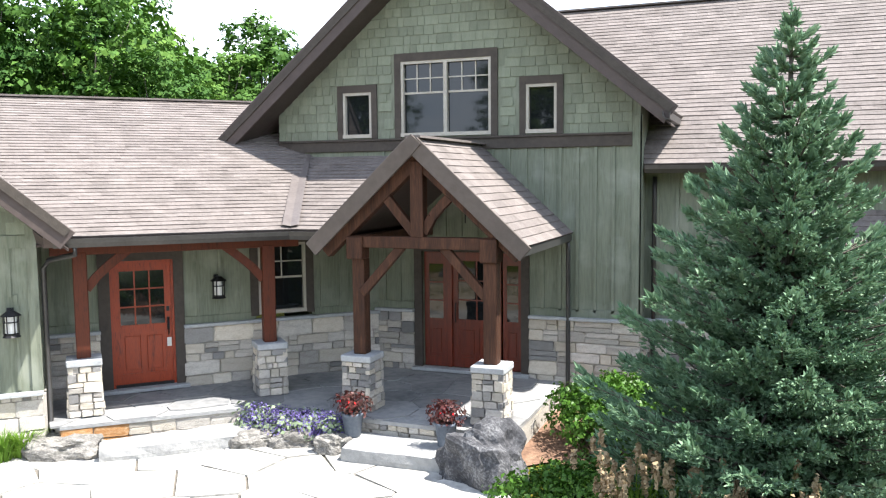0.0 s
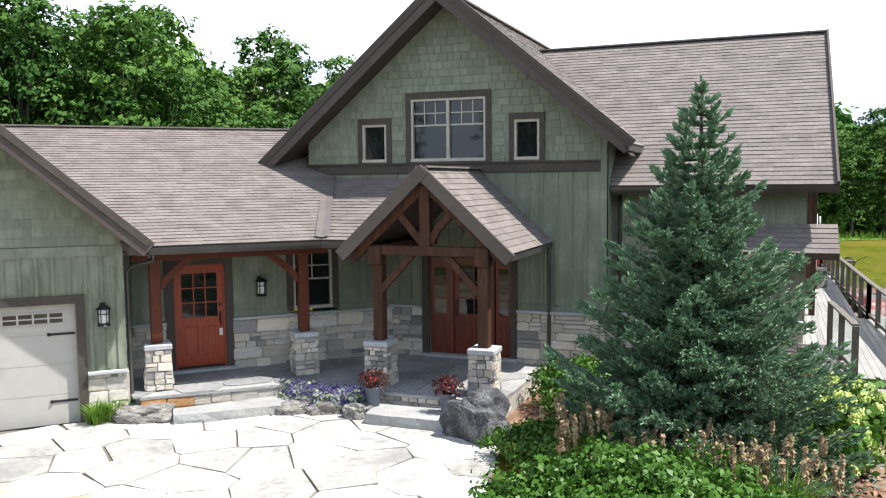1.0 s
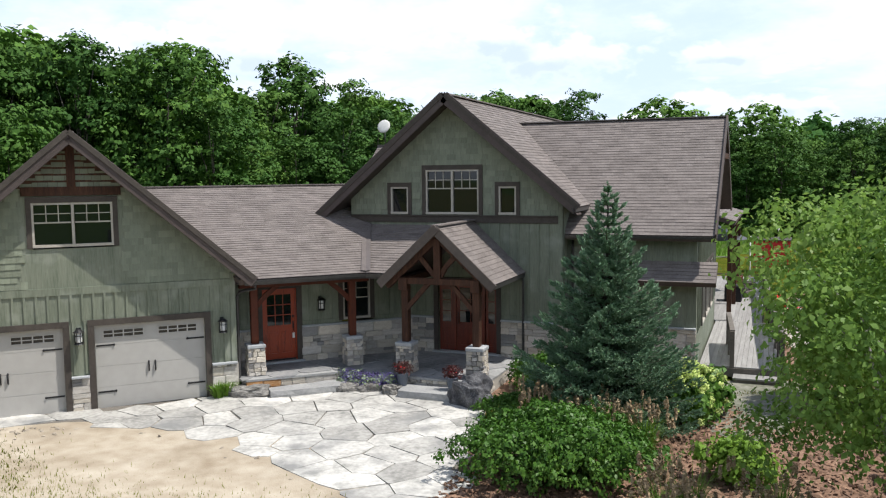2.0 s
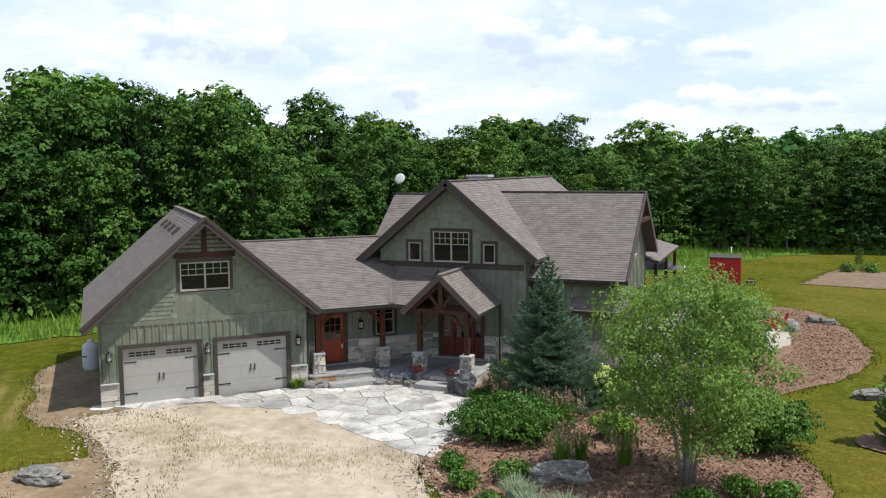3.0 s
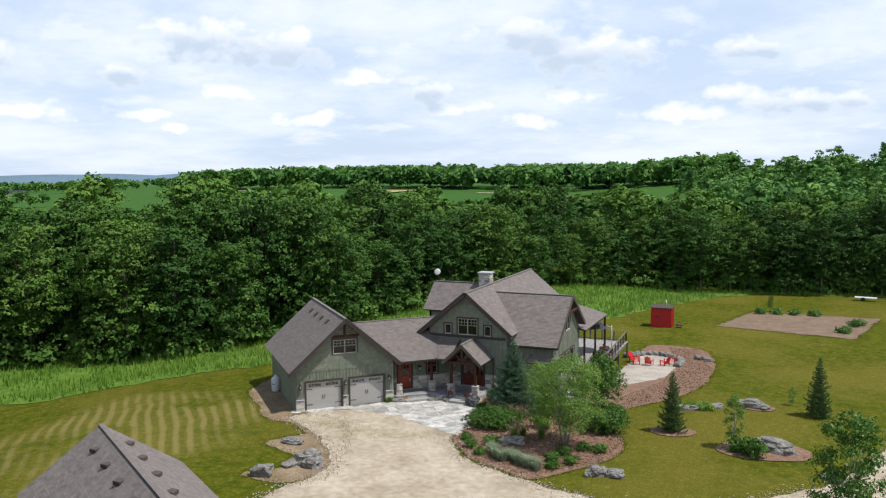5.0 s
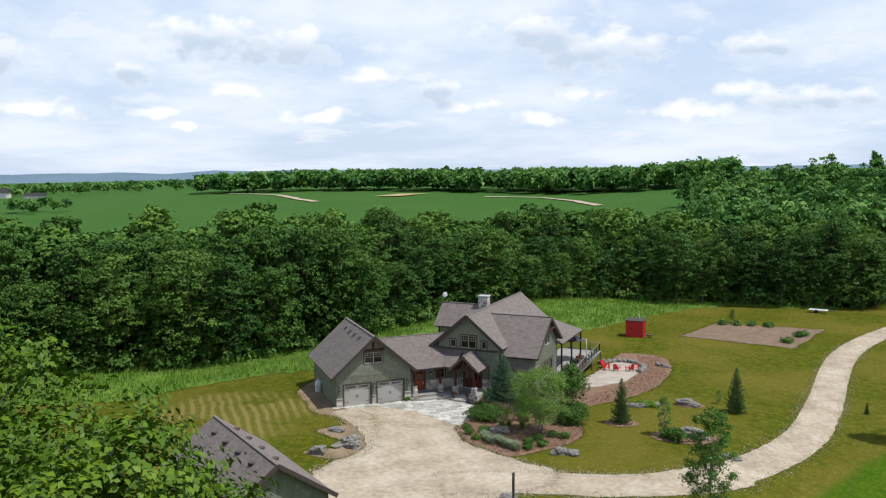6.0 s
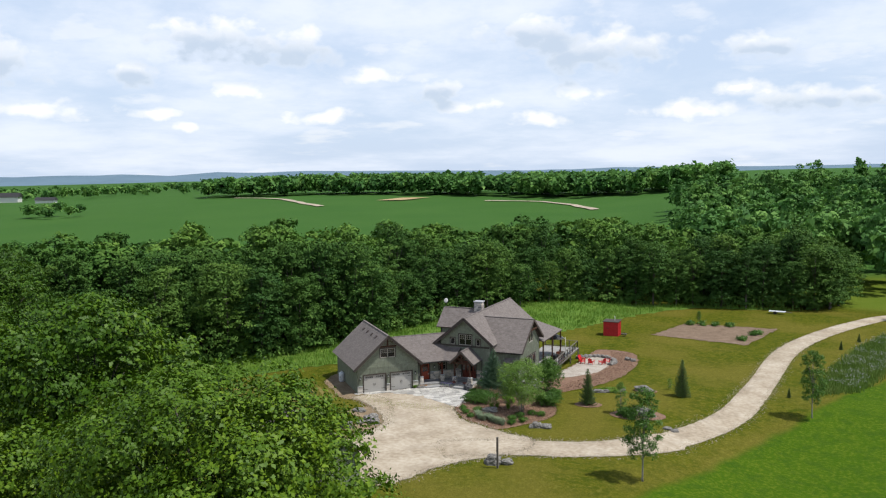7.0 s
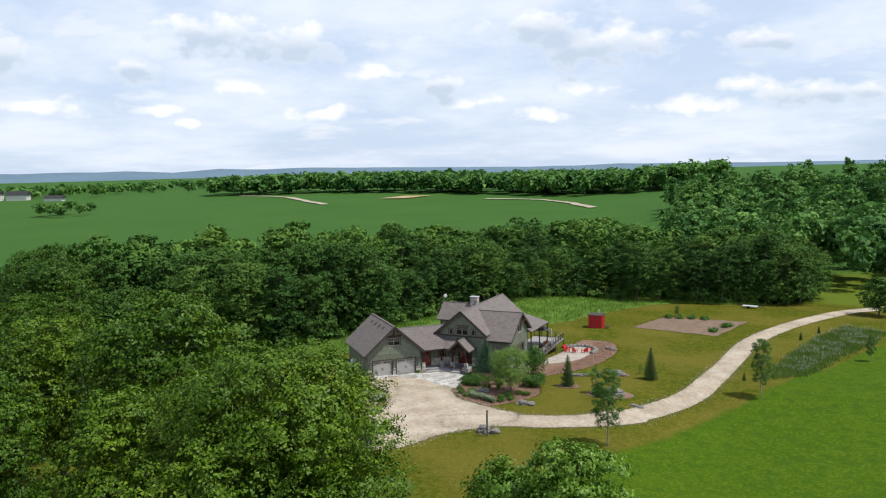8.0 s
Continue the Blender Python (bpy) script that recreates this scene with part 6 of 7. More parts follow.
def railing(a, b, n):
    a, b = Vector(a), Vector(b)
    for k in range(n + 1):
        p = a.lerp(b, k / n)
        box("post", p.x - 0.06, p.y - 0.06, min(p.z - 0.3, p.z), p.x + 0.06, p.y + 0.06, p.z + 1.0, M_RAIL, deck)
    up_ = Vector((0, 0, 1))
    beam("top_rail", a + up_ * 1.02, b + up_ * 1.02, 0.14, 0.045, M_RAIL, deck)
    beam("bottom_rail", a + up_ * 0.12, b + up_ * 0.12, 0.05, 0.08, M_RAIL, deck)
    for k in range(n):
        p, q = a.lerp(b, (k + 0.06) / n), a.lerp(b, (k + 0.94) / n)
        pn = box("rail_panel", 0, -0.006, 0.18, (q - p).length, 0.006, 0.96, M_GLASSRAIL, deck, m=Matrix.Translation(p) @ Matrix.Rotation(math.atan2(q.y - p.y, q.x - p.x), 4, "Z"))


M_GLASSRAIL = bpy.data.materials.new("clear_rail_panel")
M_GLASSRAIL.use_nodes = True
_p = M_GLASSRAIL.node_tree.nodes["Principled BSDF"]
_p.inputs["Transmission Weight"].default_value, _p.inputs["Roughness"].default_value, _p.inputs["IOR"].default_value = 1.0, 0.04, 1.05
_p.inputs["Base Color"].default_value = (0.85, 0.9, 0.9, 1)
railing((8.76, 1.05, DZ), (8.42, 8.5, DZ), 5)
railing((8.42, 8.5, DZ), (7.95, 22.4, DZ), 9)
railing((7.95, 22.4, DZ), (3.0, 22.4, DZ), 4)
railing((7.45, 1.05, DZ), (7.20, 4.2, DZ), 2)
for py_ in (8.7, 12.8, 16.8):
    box("roof_post", 6.92, py_ - 0.08, DZ, 7.08, py_ + 0.08, 4.0, M_TIMBER_W, deck)
for py_ in (8, 13, 18, 22.3):
    for px_ in (8.1 if py_ > 9 else 8.4, 5.8):
        if px_ > 8 or py_ > 9:
            box("deck_post", px_ - 0.08, py_ - 0.08, gz(px_, py_) - 0.1, px_ + 0.08, py_ + 0.08, DZ - 0.04, M_RAIL, deck)
for k in range(2):
    box("stair_tread", 7.5, 0.42 - 0.36 * k, DZ - 0.18 * (k + 1) - 0.05, 8.8, 0.96 - 0.36 * k, DZ - 0.18 * (k + 1), M_DECK, deck)
    box("stair_riser", 7.52, 0.46 - 0.36 * k, -0.1, 8.78, 0.50 - 0.36 * k, DZ - 0.18 * (k + 1) - 0.05, M_RAIL, deck)


def lounge(x, y, rot):
    s_ = thing("patio_armchair", "dark patio armchair with red-brown back cushion on the deck", "chair", pose(x, y, DZ, 0, 0, rot), "deck chairs")
    box("frame", -0.36, -0.36, 0.0, 0.36, 0.36, 0.30, M_RAIL, s_, bevel=0.02)
    box("seat_cushion", -0.32, -0.34, 0.30, 0.32, 0.28, 0.44, M_TRIM, s_, bevel=0.04)
    box("back_cushion", -0.32, 0.22, 0.40, 0.32, 0.36, 0.86, M_TIMBER, s_, bevel=0.04)
    box("armrest", -0.40, -0.34, 0.30, -0.33, 0.36, 0.58, M_RAIL, s_, bevel=0.01)
    box("armrest", 0.33, -0.34, 0.30, 0.40, 0.36, 0.58, M_RAIL, s_, bevel=0.01)


lounge(7.3, 15.2, 60)
lounge(7.3, 16.5, 120)
box("planter_pot", 6.6, 13.4, DZ, 7.3, 14.1, DZ + 0.7, M_BLACK, None, bevel=0.04)
tagged(bpy.data.objects["planter_pot"], "dark square planter pot on the deck", "planter")
umb = thing("cantilever_umbrella", "folded grey cantilever umbrella with a pale mast", "umbrella", pose(7.5, 17.6, DZ))
tube("mast", [(0, 0, 0), (0, 0, 2.5)], [0.04, 0.03], M_WHITE, umb, 8)
tube("arm", [(0, 0, 2.3), (-1.6, -0.6, 3.0)], [0.03, 0.025], M_WHITE, umb, 6)
bm = bmesh.new()
bmesh.ops.create_cone(bm, cap_ends=False, segments=8, radius1=1.6, radius2=0.05, depth=0.7, matrix=Matrix.Translation((-1.6, -0.6, 2.75)))
part("canopy", bm, M_GUTTER, umb)

# ---- rocks, pots and yard things ----
def rock(name, x, y, sx, sy, sz, mat, seed, label, rot=0.0, group="garden rocks", z=None, sub=4, sink=0.18):
    bm = bmesh.new()
    bmesh.ops.create_icosphere(bm, subdivisions=sub, radius=1.0)
    off = Vector((seed * 3.7, seed * 1.3, seed * 2.1))
    for v in bm.verts:
        n1 = noise.noise(v.co * 1.1 + off)
        n2 = noise.noise(v.co * 2.9 + off)
        n3 = abs(noise.noise(v.co * 5.3 + off))
        d = 1 + 0.38 * n1 + 0.18 * n2 - 0.14 * n3 + 0.035 * math.sin(v.co.z * 11 + seed)
        v.co = Vector((math.copysign(abs(v.co.x) ** 0.8, v.co.x), math.copysign(abs(v.co.y) ** 0.8, v.co.y), math.copysign(abs(v.co.z) ** 0.75, v.co.z))) * d
    ob = part(name, bm, mat)
    ob.matrix_world = pose(x, y, (gz(x, y) if z is None else z) + sz * (1 - 2 * sink) * 0.6, 0, 0, rot) @ Matrix.Diagonal((sx, sy, sz, 1))
    return tagged(ob, label, "rock", group)


rock("rock", -4.52, -5.05, 0.58, 0.34, 0.22, M_ROCK, 1, "low weathered grey rock beside the porch step", 20, z=0.02)
rock("rock", 1.42, -3.95, 0.62, 0.42, 0.52, M_ROCK_D, 2, "tall dark jagged rock beside the porch pier", -25, z=0.02)
rock("rock", -0.95, -3.65, 0.28, 0.22, 0.21, M_ROCK, 3, "small rounded rock at the patio edge", 0, z=0.02)
rock("rock", -1.55, -3.62, 0.36, 0.2, 0.18, M_ROCK, 4, "small grey rock under the lavender", 30, z=0.02)
rock("rock", -2.1, -3.75, 0.36, 0.2, 0.17, M_ROCK, 5, "small grey rock under the lavender", 40, z=0.02)
for i, (x, y, a, b, c, r) in enumerate(((-6.6, -16.6, 0.75, 0.45, 0.28, 10), (-3.5, -19.4, 0.8, 0.6, 0.6, 40), (-2.9, -19.9, 0.6, 0.5, 0.4, 0), (-4.2, -20.1, 0.7, 0.4, 0.25, 70), (-4.9, -22.3, 0.7, 0.5, 0.5, 15), (13.6, -14.7, 0.55, 0.45, 0.42, 30),
                                        (14.6, -14.5, 0.6, 0.42, 0.32, 0), (13.3, -14.9, 0.4, 0.3, 0.25, 60), (23.0, -6.1, 1.15, 0.7, 0.55, -20), (23.9, -6.6, 0.5, 0.4, 0.35, 30), (21.1, 3.6, 0.9, 0.6, 0.45, 0), (22.0, 3.2, 0.5, 0.4, 0.3, 20),
                                        (13.2, -26.3, 0.9, 0.6, 0.55, 10), (14.4, -25.9, 0.6, 0.5, 0.35, 50), (7.0, -11.2, 0.9, 0.5, 0.35, 20), (26.2, -9.6, 0.5, 0.3, 0.2, 0), (27.0, -9.9, 0.4, 0.3, 0.2, 30), (15.1, 24.6, 0.6, 0.45, 0.35, 0), (15.9, 24.0, 0.4, 0.35, 0.3, 30))):
    rock("rock", x, y, a, b, c, M_ROCK, 20 + i, "weathered grey field rock lying on the lawn", r)
for i in range(15):
    a = radians(-20 + i * 12.5)
    rock("rock", 10.7 + 3.0 * math.cos(a), 21.0 + 4.0 * math.sin(a), 0.45, 0.38, 0.34, M_ROCK, 60 + i, "grey boulder in the ring round the fire pit", i * 40, "fire pit boulders", sub=2)
for i, (x0, y0, x1, y1) in enumerate(((15.6, 0.6, 16.9, 1.2), (16.9, 1.0, 18.1, 1.9), (18.0, 1.7, 19.2, 2.9))):
    rock("ledge_stone", (x0 + x1) / 2, (y0 + y1) / 2, 0.85, 0.35, 0.26, M_ROCK, 80 + i, "long pale ledge stone round a flower bed", math.degrees(math.atan2(y1 - y0, x1 - x0)), "ledge stones")
for nm, ol in (("spruce_bed", [(15.2, -5.4), (16.6, -5.9), (18.0, -5.0), (17.8, -3.9), (16.3, -3.6), (15.2, -4.3)]), ("rock_bed", [(19.6, -7.3), (21.6, -8.6), (24.6, -7.6), (25.4, -5.8), (23.8, -4.6), (21.0, -4.9)]),
               ("rock_bed", [(20.0, 3.4), (21.4, 2.6), (22.7, 3.0), (22.6, 4.2), (20.8, 4.4)])):
    sheet(nm, rounded(ol), M_MULCH, 0.055, 0.4, 0.06, "brown mulch ring in the lawn", "planting bed")


def leaf_clump(x, y, z, rx, ry, rz, leaves, size, mat, seed, name, label, category, lobes=6, group="", stems=True, flat=0.75):
    """A bush: lobes of leaf sprays over a few stems."""
    rnd = random.Random(seed)
    t = thing(name, label, category, pose(x, y, z), group)
    cs, rs = [], []
    for i in range(lobes):
        a, d = i * 2.4, math.sqrt((i + 0.4) / lobes) * 0.62
        hgt = rz * (0.95 - 0.35 * d) * rnd.uniform(0.85, 1.1)
        s = rnd.uniform(0.42, 0.58)
        cs.append((rx * d * math.cos(a), ry * d * math.sin(a), hgt * 0.55))
        rs.append((rx * s, ry * s, hgt * 0.52))
    v, f = leaf_cloud(cs, rs, leaves, size, seed, flat, max(12, leaves // 14), size * 3.2)
    v[:, 2] = np.abs(v[:, 2])
    ob = new("foliage", raw_mesh("foliage", v, f, mat))
    ob.parent = t
    if stems:
        bm = bmesh.new()
        for c in cs:
            tube_bm(bm, [(c[0] * 0.2, c[1] * 0.2, -0.05), (c[0] * 0.7, c[1] * 0.7, c[2] * 0.6), (c[0], c[1], c[2] * 1.1)], [0.03, 0.02, 0.006], 5)
        part("stems", bm, M_BARK, t)
    return t


def blade_tuft(x, y, n, length, spread, mat, seed, name, label, category, width=0.012, group="", plume=None, z=None):
    """A tuft of arching blades, with plumes on stalks where the plant carries them."""
    r = np.random.RandomState(seed)
    t = thing(name, label, category, pose(x, y, gz(x, y) if z is None else z), group)

    def blades(n_, ln, sp, w):
        a = r.rand(n_) * 2 * np.pi
        d = np.stack([np.cos(a), np.sin(a), 0 * a], 1)
        lf = ln * (0.6 + 0.5 * r.rand(n_))[:, None]
        base = d * (r.rand(n_)[:, None] * sp * 0.35)
        up_ = np.array([0, 0, 1.0])
        out = sp * (0.2 + 0.9 * r.rand(n_))[:, None]
        mid = base + up_ * lf * 0.62 + d * out * 0.4
        tip = base + up_ * lf * (0.95 - 0.25 * r.rand(n_)[:, None]) + d * out
        sd = np.stack([-np.sin(a), np.cos(a), 0 * a], 1) * w
        V = np.stack([base - sd, base + sd, mid + sd * 0.9, mid - sd * 0.9, tip], 1).reshape(-1, 3)
        i0 = np.arange(n_)[:, None] * 5
        F = np.concatenate([i0 + np.array([[0, 1, 2, 3]]), i0 + np.array([[3, 2, 4, 4]])])
        return V, F, tip
    V, F, _ = blades(n, length, spread, width)
    F4, F3 = F[:n], F[n:, :3]
    me = bpy.data.meshes.new("foliage")
    me.from_pydata(V.tolist(), [], F4.tolist() + F3.tolist())
    me.materials.append(mat)
    ob = new("foliage", me)
    ob.parent = t
    if plume:
        pm, pn, pl = plume
        V, F, tip = blades(pn, length * 1.25, spread * 1.1, width * 0.6)
        cs, rs = tip, np.tile(np.array([[0.03, 0.03, pl]]), (pn, 1))
        v, f = leaf_cloud(cs, rs, pn * 26, 0.035, seed)
        ob = new("plume_heads", raw_mesh("plume_heads", v, f, pm))
        ob.parent = t
        me = bpy.data.meshes.new("stalks")
        me.from_pydata(V.tolist(), [], F[:pn].tolist() + F[pn:, :3].tolist())
        me.materials.append(mat)
        ob = new("stalks", me)
        ob.parent = t
    return t


def flower_pot(x, y, z, seed):
    t = thing("flower_pot", "slate-blue pot of burgundy leaves and red flowers", "flower pot", pose(x, y, z), "porch flower pots")
    bm = bmesh.new()
    prof = [(0.10, 0.0), (0.115, 0.02), (0.15, 0.30), (0.165, 0.31), (0.165, 0.35), (0.145, 0.35), (0.13, 0.30)]
    rings = [[bm.verts.new((r * math.cos(a), r * math.sin(a), h_)) for a in [2 * math.pi * k / 16 for k in range(16)]] for r, h_ in prof]
    for r0, r1 in zip(rings, rings[1:]):
        for k in range(16):
            bm.faces.new([r0[k], r0[(k + 1) % 16], r1[(k + 1) % 16], r1[k]])
    bm.faces.new(rings[0][::-1])
    bm.faces.new(rings[-1])
    part("pot", bm, M_POT, t, smooth=True)
    v, f = leaf_cloud([(0, 0, 0.50), (0.12, 0.05, 0.47), (-0.14, 0, 0.47), (0, -0.08, 0.47)], [(0.15, 0.15, 0.17)] * 4, 520, 0.030, seed)
    ob = new("leaves", raw_mesh("leaves", v, f, M_REDLEAF))
    ob.parent = t
    v, f = leaf_cloud([(0.02, -0.1, 0.50), (-0.1, -0.06, 0.48)], [(0.14, 0.12, 0.09)] * 2, 34, 0.022, seed + 1)
    ob = new("blossom", raw_mesh("blossom", v, f, M_RED))
    ob.parent = t


flower_pot(-0.72, -3.46, 0.22, 5)
flower_pot(0.72, -3.46, 0.22, 6)

# big blue-green spruce before the wing
SPX, SPY = 4.95, -4.55
spruce = conifer_proto("spruce_tree", "tall blue-green spruce in the mulch bed before the house", 3, 5.75, 4.25, M_SPRUCE, 34, 150, 0.115, "tree", boughs=22)
place(spruce, SPX, SPY, first=True)

leaf_clump(2.95, -1.9, 0, 1.25, 1.1, 1.05, 14000, 0.036, M_LEAF_S, 41, "juniper_bush", "bright green spreading juniper bush beside the porch", "bush", 9)
leaf_clump(3.9, -3.3, 0, 0.9, 0.8, 0.6, 7000, 0.036, M_LEAF_S, 42, "juniper_bush", "bright green spreading juniper bush beside the porch", "bush", 7)
leaf_clump(3.15, -4.75, 0, 1.25, 1.0, 0.75, 11000, 0.036, M_LEAF_S, 43, "low_bush", "low green leafy bush at the patio edge", "bush", 6)
leaf_clump(4.75, -8.15, 0, 2.0, 1.7, 1.35, 30000, 0.042, M_LEAF_S, 44, "shrub", "broad dense green shrub in the mulch bed", "bush", 13)
leaf_clump(12.3, -6.6, 0, 1.6, 1.4, 1.7, 14000, 0.05, M_LEAF_S, 45, "shrub", "rounded green shrub in the mulch bed", "bush", 10)
leaf_clump(10.6, -1.2, 0, 1.7, 1.5, 4.2, 22000, 0.055, M_LEAF_S, 46, "tall_shrub", "tall loose green shrub beside the deck", "bush", 9)
leaf_clump(12.0, -2.6, 0, 0.9, 0.9, 1.0, 2600, 0.06, M_LEAF_S, 47, "low_bush", "low dark green bush beside the path", "bush", 6)
leaf_clump(7.9, -7.2, 0, 0.7, 0.7, 0.9, 2400, 0.06, M_GRASS, 48, "low_bush", "low olive-green bush in the mulch bed", "bush", 6)
for i, (x, y, s) in enumerate(((4.9, -13.0, 0.5), (5.9, -12.0, 0.55), (5.9, -14.0, 0.36), (10.5, -13.5, 0.5), (10.9, -12.2, 0.5), (11.9, -10.9, 0.5), (12.9, -10.9, 0.48), (11.7, -13.6, 0.48), (10.9, -14.7, 0.45), (4.0, -11.6, 0.4))):
    leaf_clump(x, y, 0, s, s, s * 1.25, 1100, 0.05, M_LEAF_S, 50 + i, "ball_shrub", "small round green shrub at the bed's edge", "bush", 5, "small round shrubs")
for i in range(13):
    t = i / 12
    blade_tuft(6.4 + 3.7 * t + 0.3 * math.sin(i * 2.1), -13.7 - 1.6 * t + 0.35 * math.cos(i * 3.3), 240, 0.85, 0.5, M_SAGE, 70 + i, "silver_perennial", "silvery green clump of leaves along the drive", "plant", 0.010, "silver perennials")
for i, (x, y) in enumerate(((3.6, -5.7), (4.1, -6.0), (4.9, -6.3), (5.5, -6.5), (6.1, -6.6), (7.3, -9.6), (6.9, -10.2), (8.6, -9.5))):
    blade_tuft(x, y, 220, 1.0, 0.5, M_GRASS, 90 + i, "ornamental_grass", "clump of green grass with tan plumes", "grass", 0.008, "ornamental grasses", (M_PLUME, 34, 0.11))
for i, (x, y) in enumerate(((6.7, -3.7), (7.05, -3.0), (6.6, -2.5))):
    hy = leaf_clump(x, y, 0, 0.62, 0.6, 1.05, 1500, 0.07, M_LEAF_S, 110 + i, "hydrangea", "hydrangea bush with lime-white round blooms", "bush", 6, "hydrangeas")
    r_ = np.random.RandomState(200 + i)
    cs = [((0.55 * math.cos(a)) * q, (0.55 * math.sin(a)) * q, 0.62 + 0.52 * (1 - q * q) + 0.12 * r_.rand() - 0.4 * (q > 0.85) * r_.rand()) for a, q in zip(np.arange(34) * 2.4, np.sqrt((np.arange(34) + 0.5) / 34) * 1.12)]
    v, f = leaf_cloud(cs, [(0.085, 0.085, 0.075)] * 34, 3400, 0.026, 300 + i)
    ob = new("blossom", raw_mesh("blossom", v, f, M_HYD))
    ob.parent = hy
for i, (x, y, s) in enumerate(((-2.35, -3.35, 0.42), (-1.9, -3.42, 0.45), (-1.45, -3.35, 0.42), (-1.1, -3.4, 0.34))):
    lv = leaf_clump(x, y, 0, s, s * 0.8, 0.5, 500, 0.04, M_SAGE, 120 + i, "lavender", "clump of violet lavender in flower below the porch", "plant", 5, "lavender clumps", stems=False)
    v, f = leaf_cloud([(0, 0, 0.34), (s * 0.4, 0, 0.30), (-s * 0.4, 0, 0.30), (0, -s * 0.4, 0.27)], [(s * 0.55, s * 0.5, 0.20)] * 4, 1500, 0.017, 130 + i)
    ob = new("blossom", raw_mesh("blossom", v, f, M_LAV))
    ob.parent = lv
for i, (x, y) in enumerate(((-4.98, -5.35), (-5.1, -5.6))):
    blade_tuft(x, y, 220, 0.5, 0.35, M_GRASS, 140 + i, "grass_tuft", "tuft of wild grass at the garage corner", "grass", 0.008, "grass tufts")

# birch clump and other small trees
birch = tree_proto("birch_tree", "multi-stemmed pale green birch in the mulch bed", 71, 5.9, 5.6, 0.8, 46, 27000, 0.050, M_LEAF_B, 0.07, M_BIRCHBARK, 16, clumps=1500, clump_r=0.30, fine=0.55)
for k in range(4):
    a = k * 1.6 + 0.4
    tube("stem", [(0.1 * math.cos(a), 0.1 * math.sin(a), -0.1), (0.4 * math.cos(a), 0.4 * math.sin(a), 1.6), (0.9 * math.cos(a), 0.9 * math.sin(a), 3.8)], [0.06, 0.05, 0.015], M_BIRCHBARK, birch, 7)
place(birch, 10.45, -10.3, 1.0, first=True)
slim = tree_proto("young_tree", "slender young leafy tree beside the gravel lane", 72, 7.8, 3.1, 1.3, 40, 9500, 0.058, M_LEAF_S, 0.07, M_BIRCHBARK, 14, group="young trees", clumps=900, clump_r=0.22, fine=0.55)
place(slim, 26.5, -24.7, 1.08, 30, first=True)
place(slim, 39.85, 2.0, 1.0, 150, 0.98)
place(slim, 53.7, 30.5, 0.55, 80)
place(slim, 20.5, 60.5, 0.30, 10)
sp_s = conifer_proto("small_spruce", "young dark green spruce on the lawn", 5, 4.3, 1.9, M_SPRUCE_D, 24, 34, 0.15, "tree", "lawn conifers")
place(sp_s, 16.5, -4.7, 1.0, first=True)
place(sp_s, 25.8, 3.0, 1.05, 60)
sapling = tree_proto("sapling", "sparse light green sapling beside the lawn rock", 75, 3.6, 1.5, 0.3, 26, 3000, 0.045, M_LEAF_B, 0.035, M_BIRCHBARK, 12, clumps=300, clump_r=0.14, fine=0.6)
place(sapling, 20.7, -6.6, 1.0, 20, first=True)
leaf_clump(22.0, -8.0, gz(22.0, -8.0), 0.9, 0.8, 1.3, 2200, 0.07, M_LEAF_S, 149, "low_bush", "loose green bush against the lawn rock", "bush", 7)
place(sapling, 24.0, 5.5, 0.42, 60)
place(sp_s, 37.3, 9.0, 0.3, 90)
place(sp_s, 43.7, 44.0, 0.36, 10)
place(sp_s, 46.5, 52.0, 0.36, 50)
leaf_clump(21.2, -7.3, gz(21.2, -7.3), 1.1, 0.8, 0.9, 1800, 0.08, M_LEAF_S, 150, "low_bush", "low green bush against the lawn rock", "bush", 6)
leaf_clump(17.4, 1.6, gz(17.4, 1.6), 1.3, 0.6, 0.5, 1500, 0.07, M_GRASS, 151, "low_bush", "pale green perennials in the ledge-stone bed", "plant", 6)
for i, (x, y) in enumerate(((19.3, 58.0), (21.4, 58.4), (23.6, 58.6), (26.2, 58.6), (30.6, 51.5), (29.2, 46.2), (31.2, 53.0))):
    leaf_clump(x, y, gz(x, y), 0.8, 0.8, 0.8, 500, 0.12, M_LEAF_S, 155 + i, "garden_plant", "leafy green vegetable clump in the garden soil", "plant", 5, "garden plants", stems=False)

far_bush = tree_proto("tree", "dark broad leafy tree beside the gravel lane", 91, 9.5, 9.0, 0.4, 36, 6000, 0.22, M_LEAF_F, 0.2, clumps=500, clump_r=0.5, fine=0.8, domes=True)
place(far_bush, 57.5, 77.5, 0.8, first=True)

# propane tank
tank = thing("propane_tank", "upright white propane tank beside the garage", "tank", pose(-15.4, -5.9, gz(-15.4, -5.9)))
bm = bmesh.new()
prof = [(0.30, 0.0), (0.34, 0.0), (0.34, 0.10), (0.38, 0.14), (0.38, 1.0), (0.35, 1.12), (0.22, 1.2), (0.14, 1.22), (0.14, 1.34), (0.05, 1.36)]
rings = [[bm.verts.new((r * math.cos(a), r * math.sin(a), h_)) for a in [2 * math.pi * k / 18 for k in range(18)]] for r, h_ in prof]
for r0, r1 in zip(rings, rings[1:]):
    for k in range(18):
        bm.faces.new([r0[k], r0[(k + 1) % 18], r1[(k + 1) % 18], r1[k]])
bm.faces.new(rings[-1])
part("shell", bm, M_TANK, tank, smooth=True)
box("label_bars", -0.12, -0.386, 0.62, 0.12, -0.378, 0.68, M_GUTTER, tank)

